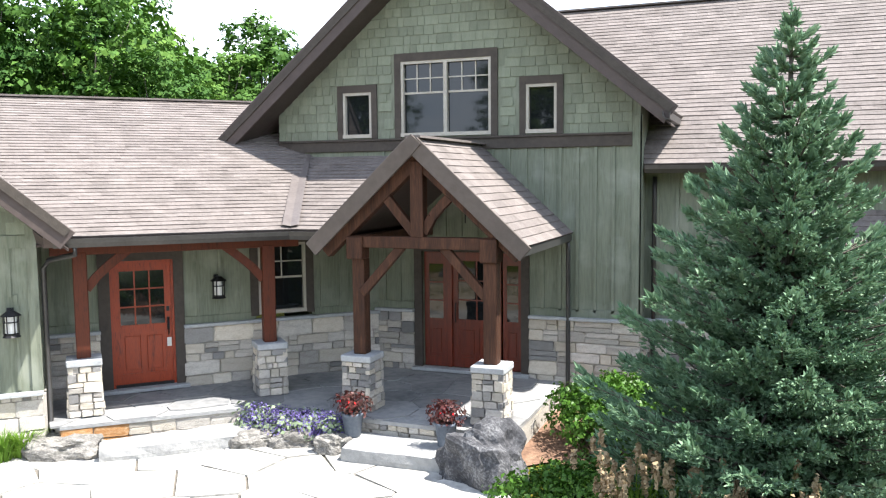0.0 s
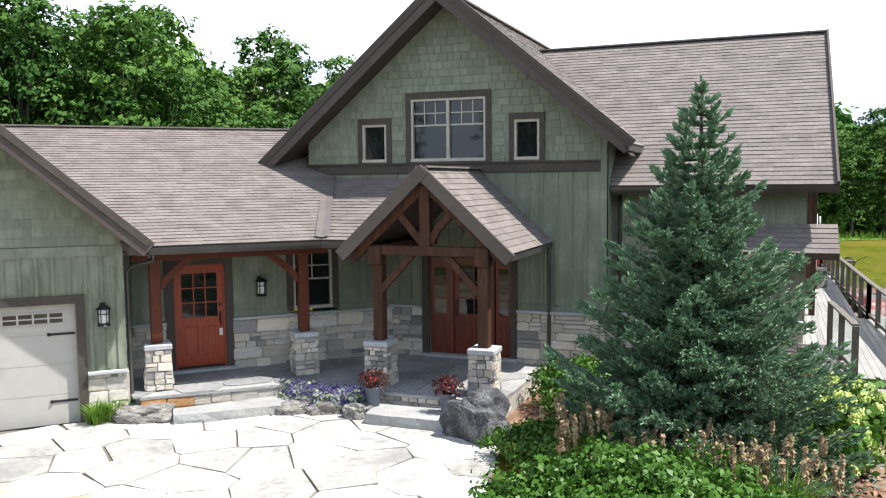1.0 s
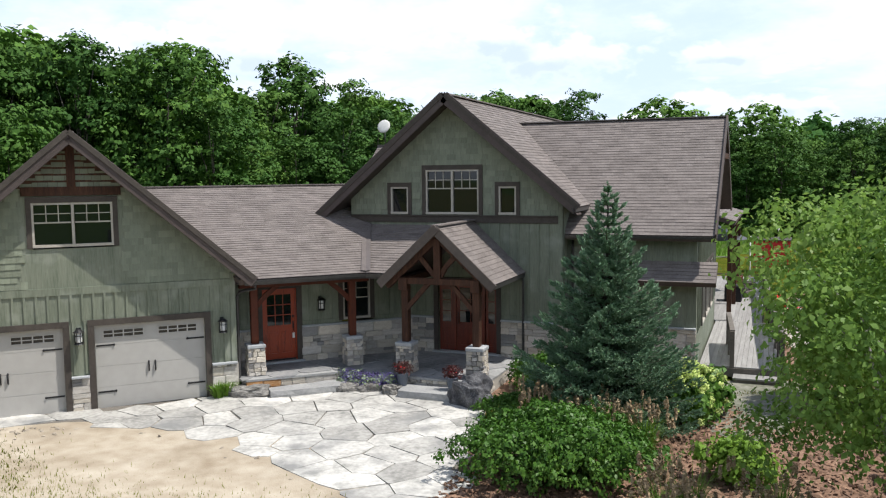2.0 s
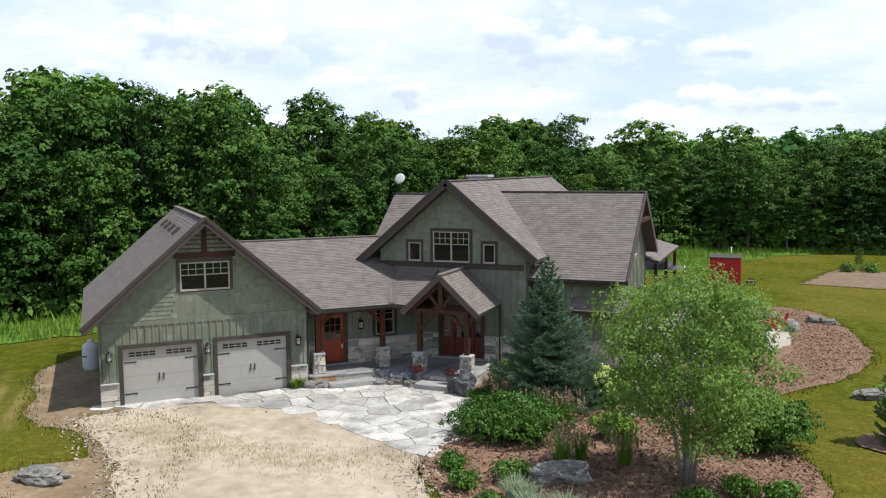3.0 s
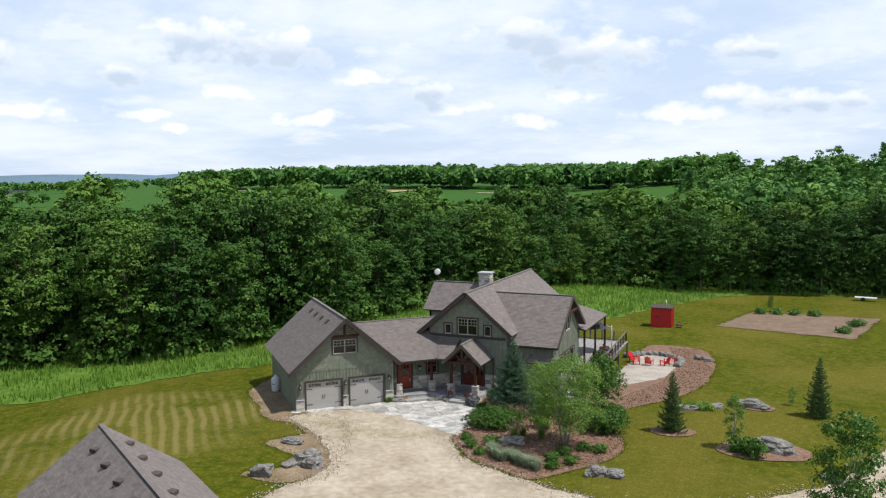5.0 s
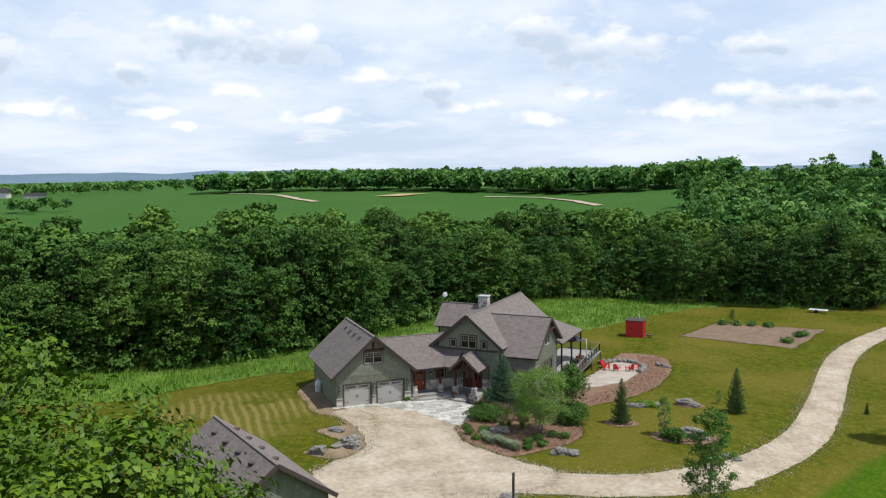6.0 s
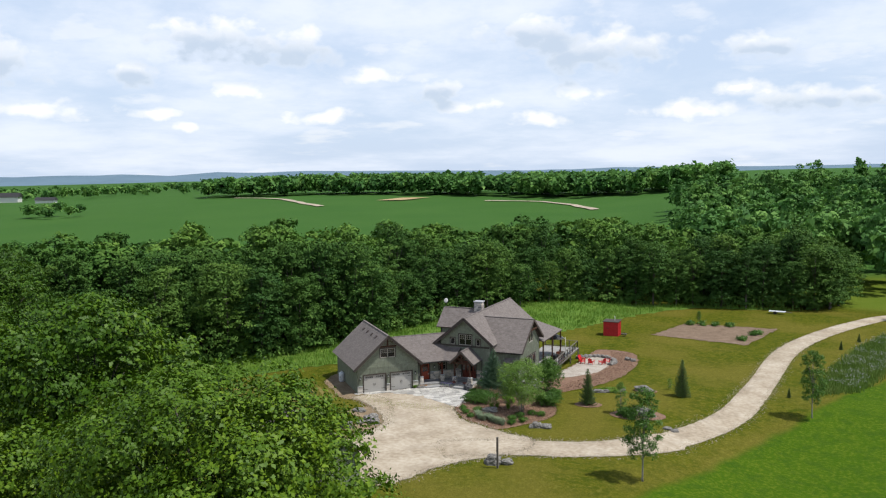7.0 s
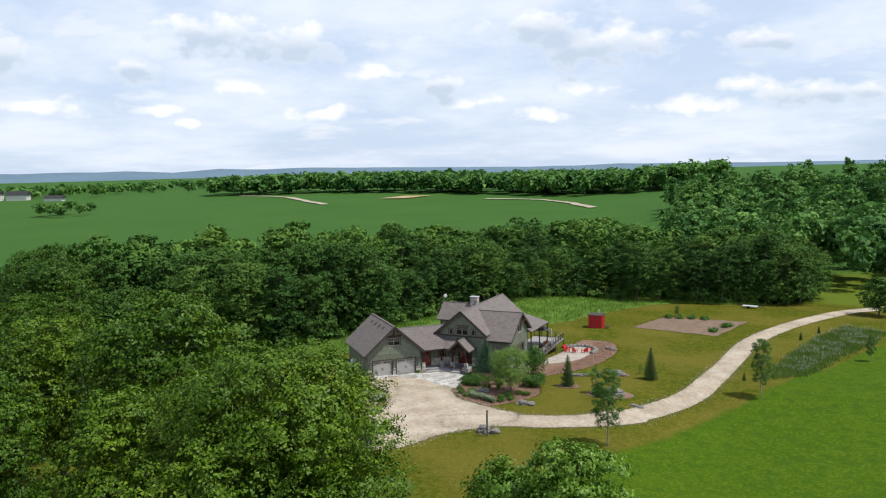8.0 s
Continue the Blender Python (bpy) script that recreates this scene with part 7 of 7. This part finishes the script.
# red garden shed
sz_ = gz(8.8, 42.2)
shed = thing("garden_shed", "small bright red wooden shed with a flat dark roof", "shed", pose(7.2, 41.8, sz_))
box("body", 0, 0, -0.2, 2.5, 2.3, 2.40, M_SHED, shed)
for k in range(12):
    box("batten", 0.02 + k * 0.222, -0.018, 0.0, 0.06 + k * 0.222, 0.0, 2.40, M_SHED, shed)
for k in range(11):
    box("batten", 2.5, 0.02 + k * 0.222, 0.0, 2.518, 0.06 + k * 0.222, 2.40, M_SHED, shed)
slab_from_polygon("roof", [(-0.12, -0.15, 2.48), (2.62, -0.15, 2.48), (2.62, 2.45, 2.52), (-0.12, 2.45, 2.52)], 0.08, M_TRIM, shed)
tube("flue_pipe", [(1.7, 1.2, 2.4), (1.7, 1.2, 3.3)], [0.05, 0.05], M_WHITE, shed, 8)
box("name_bars", 0.5, -0.022, 1.30, 0.95, -0.018, 1.38, M_BLACK, shed)


cart = thing("garden_cart", "dark garden cart with large wheels beside the shed", "cart", pose(10.6, 42.3, gz(10.6, 42.3)))
for sd in (-0.3, 0.3):
    bm = bmesh.new()
    ring = [(0.34 * math.cos(a), sd, 0.34 + 0.34 * math.sin(a)) for a in [2 * math.pi * k / 20 for k in range(21)]]
    tube_bm(bm, ring, [0.025] * 21, 6)
    for k in range(4):
        a = k * math.pi / 4
        tube_bm(bm, [(0.33 * math.cos(a), sd, 0.34 + 0.33 * math.sin(a)), (-0.33 * math.cos(a), sd, 0.34 - 0.33 * math.sin(a))], [0.008, 0.008], 5)
    part("wheel", bm, M_BLACK, cart)
box("tray", -0.45, -0.26, 0.36, 0.45, 0.26, 0.50, M_RAIL, cart, bevel=0.02)
tube("handle", [(0.45, 0.0, 0.45), (1.0, 0.0, 0.75), (1.1, 0.0, 0.78)], [0.02] * 3, M_BLACK, cart, 6)


def adirondack(x, y, rot):
    t = thing("adirondack_chair", "bright red slatted garden chair by the fire pit", "chair", pose(x, y, gz(x, y) + 0.05, 0, 0, rot), "fire pit chairs")
    for k in range(5):
        box("seat_slat", -0.26, -0.3 + k * 0.12, 0.36 - k * 0.035, 0.26, -0.2 + k * 0.12, 0.385 - k * 0.035, M_RED, t)
    for k in range(5):
        m = Matrix.Translation((-0.24 + k * 0.12, 0.26, 0.2)) @ Matrix.Rotation(radians(-22), 4, "X")
        box("back_slat", -0.05, -0.012, 0, 0.05, 0.012, 0.75 + 0.10 * (2 - abs(k - 2)) / 2, M_RED, t, m=m)
    for s in (-1, 1):
        box("armrest", s * 0.36 - 0.07, -0.38, 0.54, s * 0.36 + 0.07, 0.32, 0.565, M_RED, t)
        box("front_leg", s * 0.31 - 0.02, -0.34, 0, s * 0.31 + 0.02, -0.24, 0.54, M_RED, t)
        box("rear_leg", s * 0.31 - 0.02, 0.24, 0, s * 0.31 + 0.02, 0.34, 0.54, M_RED, t)


for x, y, r in ((9.2, 20.2, 60), (9.7, 18.9, 100), (10.9, 19.0, 170), (12.3, 19.6, -120), (12.8, 20.9, -80)):
    adirondack(x, y, r)

trailer = thing("utility_trailer", "low grey metal trailer parked before the wood", "trailer", pose(33.2, 76.0, gz(33.2, 76.0), 0, 0, -8))
box("bed", -1.5, -0.6, 0.45, 1.5, 0.6, 0.56, M_TANK, trailer, bevel=0.02)
beam("drawbar", (1.5, 0, 0.48), (2.8, 0, 0.42), 0.1, 0.1, M_RAIL, trailer)
for sd in (-1, 1):
    bm = bmesh.new()
    bmesh.ops.create_cone(bm, cap_ends=True, segments=16, radius1=0.3, radius2=0.3, depth=0.18, matrix=Matrix.Translation((-0.3, sd * 0.7, 0.3)) @ Matrix.Rotation(math.pi / 2, 4, "X"))
    part("wheel", bm, M_BLACK, trailer)

# lane-side post
pst = thing("wooden_post", "grey wooden post with a sign board beside the lane", "post", pose(14.0, -27.3, gz(14, -27.3)))
box("shaft", -0.08, -0.08, -0.3, 0.08, 0.08, 2.9, M_RAIL, pst, bevel=0.01)
box("board", -0.06, -0.14, 1.6, 0.06, -0.08, 2.5, M_TRIM, pst)

# detached outbuilding
OA, OB, OZ, OW, OE = Vector((-7.4, -32.0, 0)), Vector((2.9, -38.6, 0)), 5.7, 3.9, 2.95
od = (OB - OA).normalized()
on = Vector((-od.y, od.x, 0))
main_house = house
house = thing("outbuilding", "green detached outbuilding with a brown shingle roof", "outbuilding")
upz = Vector((0, 0, 1))
for s in (1, -1):
    a, b = OA + on * s * OW, OB + on * s * OW
    pts = [a + upz * OE, b + upz * OE, OB + upz * OZ, OA + upz * OZ]
    roof("roof", *(pts if s < 0 else [pts[1], pts[0], pts[3], pts[2]]))
    beam("fascia", b + od * 0.02 + upz * (OE - 0.06), OB + od * 0.02 + upz * (OZ - 0.06), 0.05, 0.28, M_FASCIA, house, 0.0)
OM = Matrix.Translation(OB - od * 0.5) @ Matrix.Rotation(math.atan2(on.y, on.x), 4, "Z")
wall("wall", -3.5, 0, 3.5, 0, -0.6, 3.2, m=OM, top=[(3.5, 5.5)])
for s in (1, -1):
    a, b = OA + od * 0.4 + on * s * 3.5, OB - od * 0.5 + on * s * 3.5
    w_ = (a, b) if s < 0 else (b, a)
    wall("wall", w_[0].x, w_[0].y, w_[1].x, w_[1].y, -0.6, 3.1)
a, b = OA + od * 0.4 + on * 3.5, OA + od * 0.4 - on * 3.5
wall("wall", a.x, a.y, b.x, b.y, -0.6, 3.2, top=[(3.5, 5.5)])
beam("ridge_cap", OA + upz * (OZ + 0.02), OB + upz * (OZ + 0.02), 0.24, 0.035, M_SHINGLE, house, 0.0)
for k in range(4):
    c = OA.lerp(OB, 0.2 + 0.2 * k) - on * 0.75 + upz * (OZ - 0.52)
    box("roof_vent", c.x - 0.2, c.y - 0.2, c.z - 0.05, c.x + 0.2, c.y + 0.2, c.z + 0.14, M_FASCIA, house, "brown box roof vent", 0.02)
    c = OA.lerp(OB, 0.2 + 0.2 * k) + on * 0.75 + upz * (OZ - 0.52)
    box("roof_vent", c.x - 0.2, c.y - 0.2, c.z - 0.05, c.x + 0.2, c.y + 0.2, c.z + 0.14, M_FASCIA, house, "brown box roof vent", 0.02)
house = main_house

# ---- big maples in the foreground ----
maples = [tree_proto("maple_tree", "large spreading green maple near the drive", 81, 16.5, 15.0, 3.2, 120, 120000, 0.090, M_LEAF_M, 0.36, limbs=40, group="big maples", clumps=5200, clump_r=0.40, fine=0.58, domes=True),
          tree_proto("maple_tree", "large spreading green maple near the drive", 82, 18.0, 13.0, 3.5, 80, 38000, 0.135, M_LEAF_M, 0.34, limbs=30, group="big maples", clumps=2600, clump_r=0.46, fine=0.66, domes=True)]
for i, (k, x, y, s, r) in enumerate(((0, 17.0, -68.4, 1.15, 0), (1, -0.5, -59.5, 1.08, 40), (1, -14.0, -58.0, 0.92, 120), (1, -28.0, -49.0, 0.84, 200), (1, -38.0, -40.0, 0.92, 260), (1, -51.0, -28.0, 1.04, 20), (1, 5.5, -68.5, 0.84, 300), (1, -62.0, -20.0, 1.06, 75), (1, -9.0, -70.0, 0.84, 10))):
    place(maples[k], x, y, s, r, s * (0.97 if k == 0 else 1.0), first=i < 2)
front = tree_proto("young_maple", "leafy green tree top beside the field", 83, 11.5, 7.5, 2.0, 60, 26000, 0.11, M_LEAF_Y, 0.2, limbs=20, clumps=1500, clump_r=0.35, fine=0.62, domes=True)
place(front, 33.8, -63.5, 1.05, 0, 1.30, first=True)
fr2 = tree_proto("young_maple", "leafy green tree top beside the field", 84, 9.0, 6.5, 2.0, 20, 14000, 0.11, M_LEAF_Y, 0.18, limbs=10, clumps=700, clump_r=0.4, domes=True)
place(fr2, 29.0, -62.5, 1.25, first=True)

# ---- tall meadow grass, wild flowers, wood edge shrubs ----
def grass_field(name, spots, hmin, hmax, mat, seed, label, width=0.03):
    r = np.random.RandomState(seed)
    P = np.asarray(spots)
    n = len(P)
    z = ground_z(P[:, 0], P[:, 1])
    base = np.column_stack([P, z])
    a = r.rand(n) * 2 * np.pi
    hgt = (hmin + (hmax - hmin) * r.rand(n))[:, None]
    sd = np.column_stack([np.cos(a), np.sin(a), 0 * a]) * width * (0.6 + 0.8 * r.rand(n)[:, None])
    lean = np.column_stack([r.normal(size=n), r.normal(size=n), 0 * a]) * 0.25 * hgt
    tip = base + np.array([0, 0, 1.0]) * hgt + lean
    v = np.stack([base - sd, base + sd, tip], 1).reshape(-1, 3)
    ob = new(name, raw_mesh(name, v, np.arange(3 * n).reshape(-1, 3), mat))
    return tagged(ob, label, "grass", kind="stuff")


rg = np.random.RandomState(9)
edge_pts = forest_front(40)
M_MEADOW = material("meadow_ground", [(0.050, 0.115, 0.010), (0.085, 0.165, 0.016), (0.135, 0.195, 0.028)], 0.5, 0.95, 0.6, 10)
MEADOW = [(-60, -24), (-46, -17), (-36.3, -10.3), (-34.5, -6.4), (-31.9, -2.9), (-28.7, 0.4), (-23.8, 2.0), (-19, 6), (-14, 15), (-8, 27), (-0.4, 39.3), (2.0, 46.9), (5.1, 57.8), (8.5, 64.5), (13.2, 72.5), (18.3, 77.5), (26, 78.5), (38, 82)] + [(x + nx * 1.5, y + ny * 1.5) for x, y, nx, ny in edge_pts[::-1] if -62 < x < 38]
sheet("meadow", MEADOW, M_MEADOW, 0.05, 1.2, 0.7, "bright green unmown meadow strip before the wood", "meadow")
band = []
for k in range(160000):
    px, py = rg.uniform(-60, 38), rg.uniform(-22, 84)
    if inside(MEADOW, px, py) and noise.noise((px * 0.25, py * 0.25, 0)) > rg.uniform(-0.8, 0.3):
        band.append((px, py))
grass_field("meadow_grass", band, 0.25, 0.9, M_GRASS, 4, "tall bright green meadow grass before the wood", 0.06)
M_WILDGRASS = leaf_material("wild_grass", [(0.070, 0.140, 0.018), (0.125, 0.205, 0.034), (0.20, 0.26, 0.07)], 0.8, 0.2, vary=0.0)
WILD = [(40.0, 11.0), (41.6, 26), (46.2, 46.5), (51.0, 60.3), (57.5, 57.5), (54.6, 44.4), (49.3, 30.6), (44.8, 15.5)]
fl = []
while len(fl) < 16000:
    q = (rg.uniform(40, 58), rg.uniform(11, 61))
    if inside(WILD, *q):
        fl.append((q[0] + rg.normal() * 0.4, q[1] + rg.normal() * 0.4))
grass_field("wild_flower_grass", fl, 0.3, 0.8, M_WILDGRASS, 6, "wild grass strip with white flowers beside the lane", 0.06)
M_WILD = leaf_material("white_wild_flowers", [(0.5, 0.5, 0.45), (0.7, 0.7, 0.66)], 0.8, 0.2)
fl2 = np.array([q for q in fl if noise.noise((q[0] * 0.3, q[1] * 0.3, 1.0)) > -0.05][:3200])
v, f = leaf_cloud(np.column_stack([fl2, ground_z(fl2[:, 0], fl2[:, 1]) + 0.75]), np.tile([[0.05, 0.05, 0.05]], (len(fl2), 1)), 2600, 0.055, 8)
tagged(new("wild_flowers", raw_mesh("wild_flowers", v, f, M_WILD)), "white wild flower heads above the grass", "flowers", kind="stuff")
v_, f_, n_ = [], [], 0
for i, (fx, fy, nx, ny) in enumerate(forest_front(130)):
    o = rf.uniform(-1.5, 2.0) if fy < 45 else rf.uniform(1.5, 4.5)
    s = rf.uniform(1.0, 2.2)
    v, f = dome_cloud([(fx + nx * o, fy + ny * o, gz(fx, fy) + s * 0.6)], [(s * 1.1, s * 1.1, s)], 260, 0.26, 900 + i, 40, 0.5)
    v_.append(v)
    f_.append(f + n_)
    n_ += len(v)
tagged(new("wood_edge_bushes", raw_mesh("wood_edge_bushes", np.concatenate(v_), np.concatenate(f_), M_LEAF_F)), "low green bushes along the foot of the wood", "bushes", kind="stuff")

def edge_spots(outline, per_m, spread):
    out = []
    for (ax, ay), (bx, by) in zip(outline, outline[1:] + outline[:1]):
        ln = math.hypot(bx - ax, by - ay)
        for k in range(int(ln * per_m)):
            t = rg.rand()
            out.append((ax + (bx - ax) * t + rg.normal() * spread, ay + (by - ay) * t + rg.normal() * spread))
    return out


turf = edge_spots(LANE_EDGE, 30, 0.35) + edge_spots(DRIVE_EDGE, 40, 0.22) + edge_spots(BED_EDGE, 70, 0.10) + edge_spots(EARTH_EDGE, 70, 0.25) + edge_spots(FIRE_EDGE, 50, 0.25) + edge_spots(GARDEN_EDGE, 50, 0.4)
turf = [q for q in turf if not inside(PATIO, q[0], q[1]) and not (q[0] < 2.6 and q[1] > -9.5 and q[0] > -9) and not (1 < q[0] < 7.4 and q[1] > -1)]
M_TURF = leaf_material("lawn_turf", [(0.060, 0.085, 0.006), (0.105, 0.120, 0.010), (0.16, 0.145, 0.025)], 0.9, 0.2, vary=0.0)
grass_field("lawn_edge_turf", turf, 0.04, 0.13, M_TURF, 17, "ragged turf along the edges of lane, drive and beds", 0.022)

# dry stubble on the drive's edge
st = []
for k in range(5200):
    a = rg.rand()
    st.append((-9 + 11.5 * a + rg.normal() * 0.5, -11.6 - 1.0 * math.sin(a * 3) + rg.normal() * 0.8))
M_DRYGRASS = leaf_material("dry_grass", [(0.22, 0.25, 0.05), (0.36, 0.36, 0.11)], 0.8, 0.5, vary=0.0)
grass_field("sparse_dry_grass", [q for q in st if not inside(PATIO, q[0], q[1])], 0.04, 0.13, M_DRYGRASS, 14, "sparse dry grass on the gravel before the patio", 0.012)

def chips(name, spots, size, mat, seed, label, category, lift=0.05):
    """Small flat pieces lying at all angles on the ground."""
    r = np.random.RandomState(seed)
    P = np.asarray(spots)
    n = len(P)
    pos = np.column_stack([P, ground_z(P[:, 0], P[:, 1]) + lift])
    nrm = r.normal(size=(n, 3)) * 0.45 + np.array([0, 0, 1.0])
    nrm /= np.linalg.norm(nrm, axis=1)[:, None]
    t = np.cross(nrm, r.normal(size=(n, 3)))
    t /= np.linalg.norm(t, axis=1)[:, None]
    b = np.cross(nrm, t)
    k = size * (0.5 + r.rand(n))[:, None]
    v = np.stack([pos - t * k - b * k * 0.45, pos + t * k - b * k * 0.45, pos + t * k + b * k * 0.45, pos - t * k + b * k * 0.45, pos + nrm * k * 0.5], 1).reshape(-1, 3)
    i0 = np.arange(n)[:, None] * 5
    f = np.concatenate([i0 + np.array([[a, c, 4]]) for a, c in ((0, 1), (1, 2), (2, 3), (3, 0))])
    return tagged(new(name, raw_mesh(name, v, f, mat)), label, category, kind="stuff")


M_CHIP = material("bark_chips", [(0.105, 0.060, 0.040), (0.19, 0.112, 0.074), (0.30, 0.20, 0.14)], 3, 0.95, island=0.42)
M_PEBBLE = material("lane_stones", [(0.27, 0.23, 0.18), (0.38, 0.33, 0.265)], 3, 0.95, island=0.3)
BEDS = ([(2.4, -3.2), (2.9, -11.6), (5.6, -15.0), (10.2, -16.6), (13.5, -12.3), (14.0, -8.3), (11.7, -3.4), (9.0, -4.6), (6.6, 0.0), (1.8, -0.2)], [(11.4, -1.2), (15.0, 3.8), (16.7, 10), (16.6, 20), (14.4, 29.2), (11.3, 29.5), (13.4, 20), (13.5, 10), (11.7, 3)])
spots_ = []
while len(spots_) < 15000:
    k = 0 if rg.rand() < 0.62 else 1
    xs_, ys_ = [q[0] for q in BEDS[k]], [q[1] for q in BEDS[k]]
    q = (rg.uniform(min(xs_), max(xs_)), rg.uniform(min(ys_), max(ys_)))
    if inside(BEDS[k], *q):
        spots_.append(q)
chips("bark_chips", spots_, 0.055, M_CHIP, 31, "loose red-brown bark chips on the planting bed", "mulch")
chips("drive_pebbles", [q for q in edge_spots(DRIVE_EDGE, 55, 0.45) if not inside(PATIO, q[0], q[1])], 0.05, M_PEBBLE, 33, "loose pebbles scattered along the edge of the drive", "stones", 0.04)
spots_ = []
for i in range(4200):
    k = rg.randint(0, len(LANE) - 40)
    (ax, ay), (bx, by) = LANE[k], LANE[k + 1]
    t, side = rg.rand(), rg.choice((-1, 1))
    dx, dy = (bx - ax) / math.hypot(bx - ax, by - ay), (by - ay) / math.hypot(bx - ax, by - ay)
    o = side * (1.72 * (1.25 if ay < -13 else 1.0) + rg.normal() * 0.4)
    spots_.append((ax + (bx - ax) * t - dy * o, ay + (by - ay) * t + dx * o))
chips("lane_stones", spots_, 0.045, M_PEBBLE, 32, "loose stones along the edges of the gravel lane", "stones", 0.05)

# ---- woods and farm land far off ----
M_LEAF_D = leaf_material("distant_leaves", [(0.044, 0.125, 0.026), (0.082, 0.195, 0.036), (0.140, 0.270, 0.054)], 0.7, 0.2, 12.0)
rw = random.Random(5)
spots = []
for k in range(560):
    d, a = rw.uniform(120, 420), rw.uniform(-0.16, 0.34)
    x, y = 46 + (d + 108) * math.sin(a), -108 + (d + 108) * math.cos(a)
    if y > 92 + 0.1 * (x - 40) or x > 66 + 0.25 * (y - 60):
        spots.append((x, y))
wood_mass("hill_woods", spots, 360, 0.80, 7, M_LEAF_D, "green woods rising over the far hill", 12, 19)
spots = []
for k in range(640):
    a = rw.uniform(-0.70, -0.10)
    d = 690 + 430 * max(0.0, -0.30 - a) + rw.uniform(0, 110)
    spots.append((46 + d * math.sin(a), -108 + d * math.cos(a)))
remote = []
for k in range(150):
    a = rw.uniform(-1.05, -0.66)
    d = rw.uniform(1050, 1500)
    remote.append((46 + d * math.sin(a), -108 + d * math.cos(a)))
clump = [(-438 + rw.uniform(-38, 6), 330 + rw.uniform(-22, 10)) for k in range(11)]
wood_mass("remote_woods", remote, 120, 2.0, 10, M_LEAF_D, "low hazy tree line far beyond the fields", 8, 12)
wood_mass("field_woods", spots, 150, 2.2, 8, M_LEAF_D, "dark tree line beyond the crop fields", 12, 19)
wood_mass("field_clump", clump, 300, 0.9, 9, M_LEAF_D, "small clump of trees standing in the crop field", 6, 10)
# hills on the horizon, with distance haze put into their blue colour
M_WHEAT = material("ripe_wheat", [(0.34, 0.25, 0.12), (0.42, 0.32, 0.17)], 0.05, 0.95)
M_HILL = material("haze_blue_hills", [(0.09, 0.15, 0.20), (0.12, 0.19, 0.25)], 0.004, 1.0)
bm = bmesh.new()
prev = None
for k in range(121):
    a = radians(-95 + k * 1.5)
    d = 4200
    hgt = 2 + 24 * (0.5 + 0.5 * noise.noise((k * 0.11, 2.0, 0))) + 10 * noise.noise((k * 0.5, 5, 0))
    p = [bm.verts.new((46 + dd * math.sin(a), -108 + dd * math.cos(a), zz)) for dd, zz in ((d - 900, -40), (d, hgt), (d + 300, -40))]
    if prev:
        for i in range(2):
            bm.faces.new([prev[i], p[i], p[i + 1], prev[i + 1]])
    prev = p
tagged(part("far_hills", bm, M_HILL, smooth=True), "low hills along the horizon, coloured blue for distance haze", "backdrop", kind="structure")
sheet("far_track", road_outline([(-470, 545), (-426, 528), (-384, 504), (-333, 459), (-301, 433)], 3.0), M_GRAVEL, 0.6, 12, 1.0, "pale farm track across the far field", "road")
sheet("far_track", road_outline([(-200, 516), (-174, 518), (-152, 514), (-121, 487), (-95, 448)], 3.0), M_GRAVEL, 0.6, 12, 1.0, "pale farm track across the far field", "road")


def barn(x, y, rot, ln, wd, hg):
    t = thing("barn", "distant white farm barn beyond the field", "barn", pose(x, y, gz(x, y), 0, 0, rot), "far barns")
    box("body", -ln / 2, -wd / 2, -1, ln / 2, wd / 2, hg, M_WHITE, t)
    mesh_ob("roof", [(-ln / 2 - 1, -wd / 2 - 1, hg), (ln / 2 + 1, -wd / 2 - 1, hg), (ln / 2 + 1, 0, hg + wd * 0.4), (-ln / 2 - 1, 0, hg + wd * 0.4), (ln / 2 + 1, wd / 2 + 1, hg), (-ln / 2 - 1, wd / 2 + 1, hg)],
            [(0, 1, 2, 3), (3, 2, 4, 5), (0, 3, 5), (1, 4, 2)], M_GUTTER, t)


barn(-780, 545, 30, 22, 12, 6)
barn(-800, 532, 10, 14, 9, 8)
barn(-704, 529, 20, 20, 8, 3)
sheet("wheat_field", [(-286, 494), (-268, 502), (-258, 540), (-282, 530)], M_WHEAT, 0.8, 10, 1.5, "small patch of ripe tan wheat beyond the field", "field")
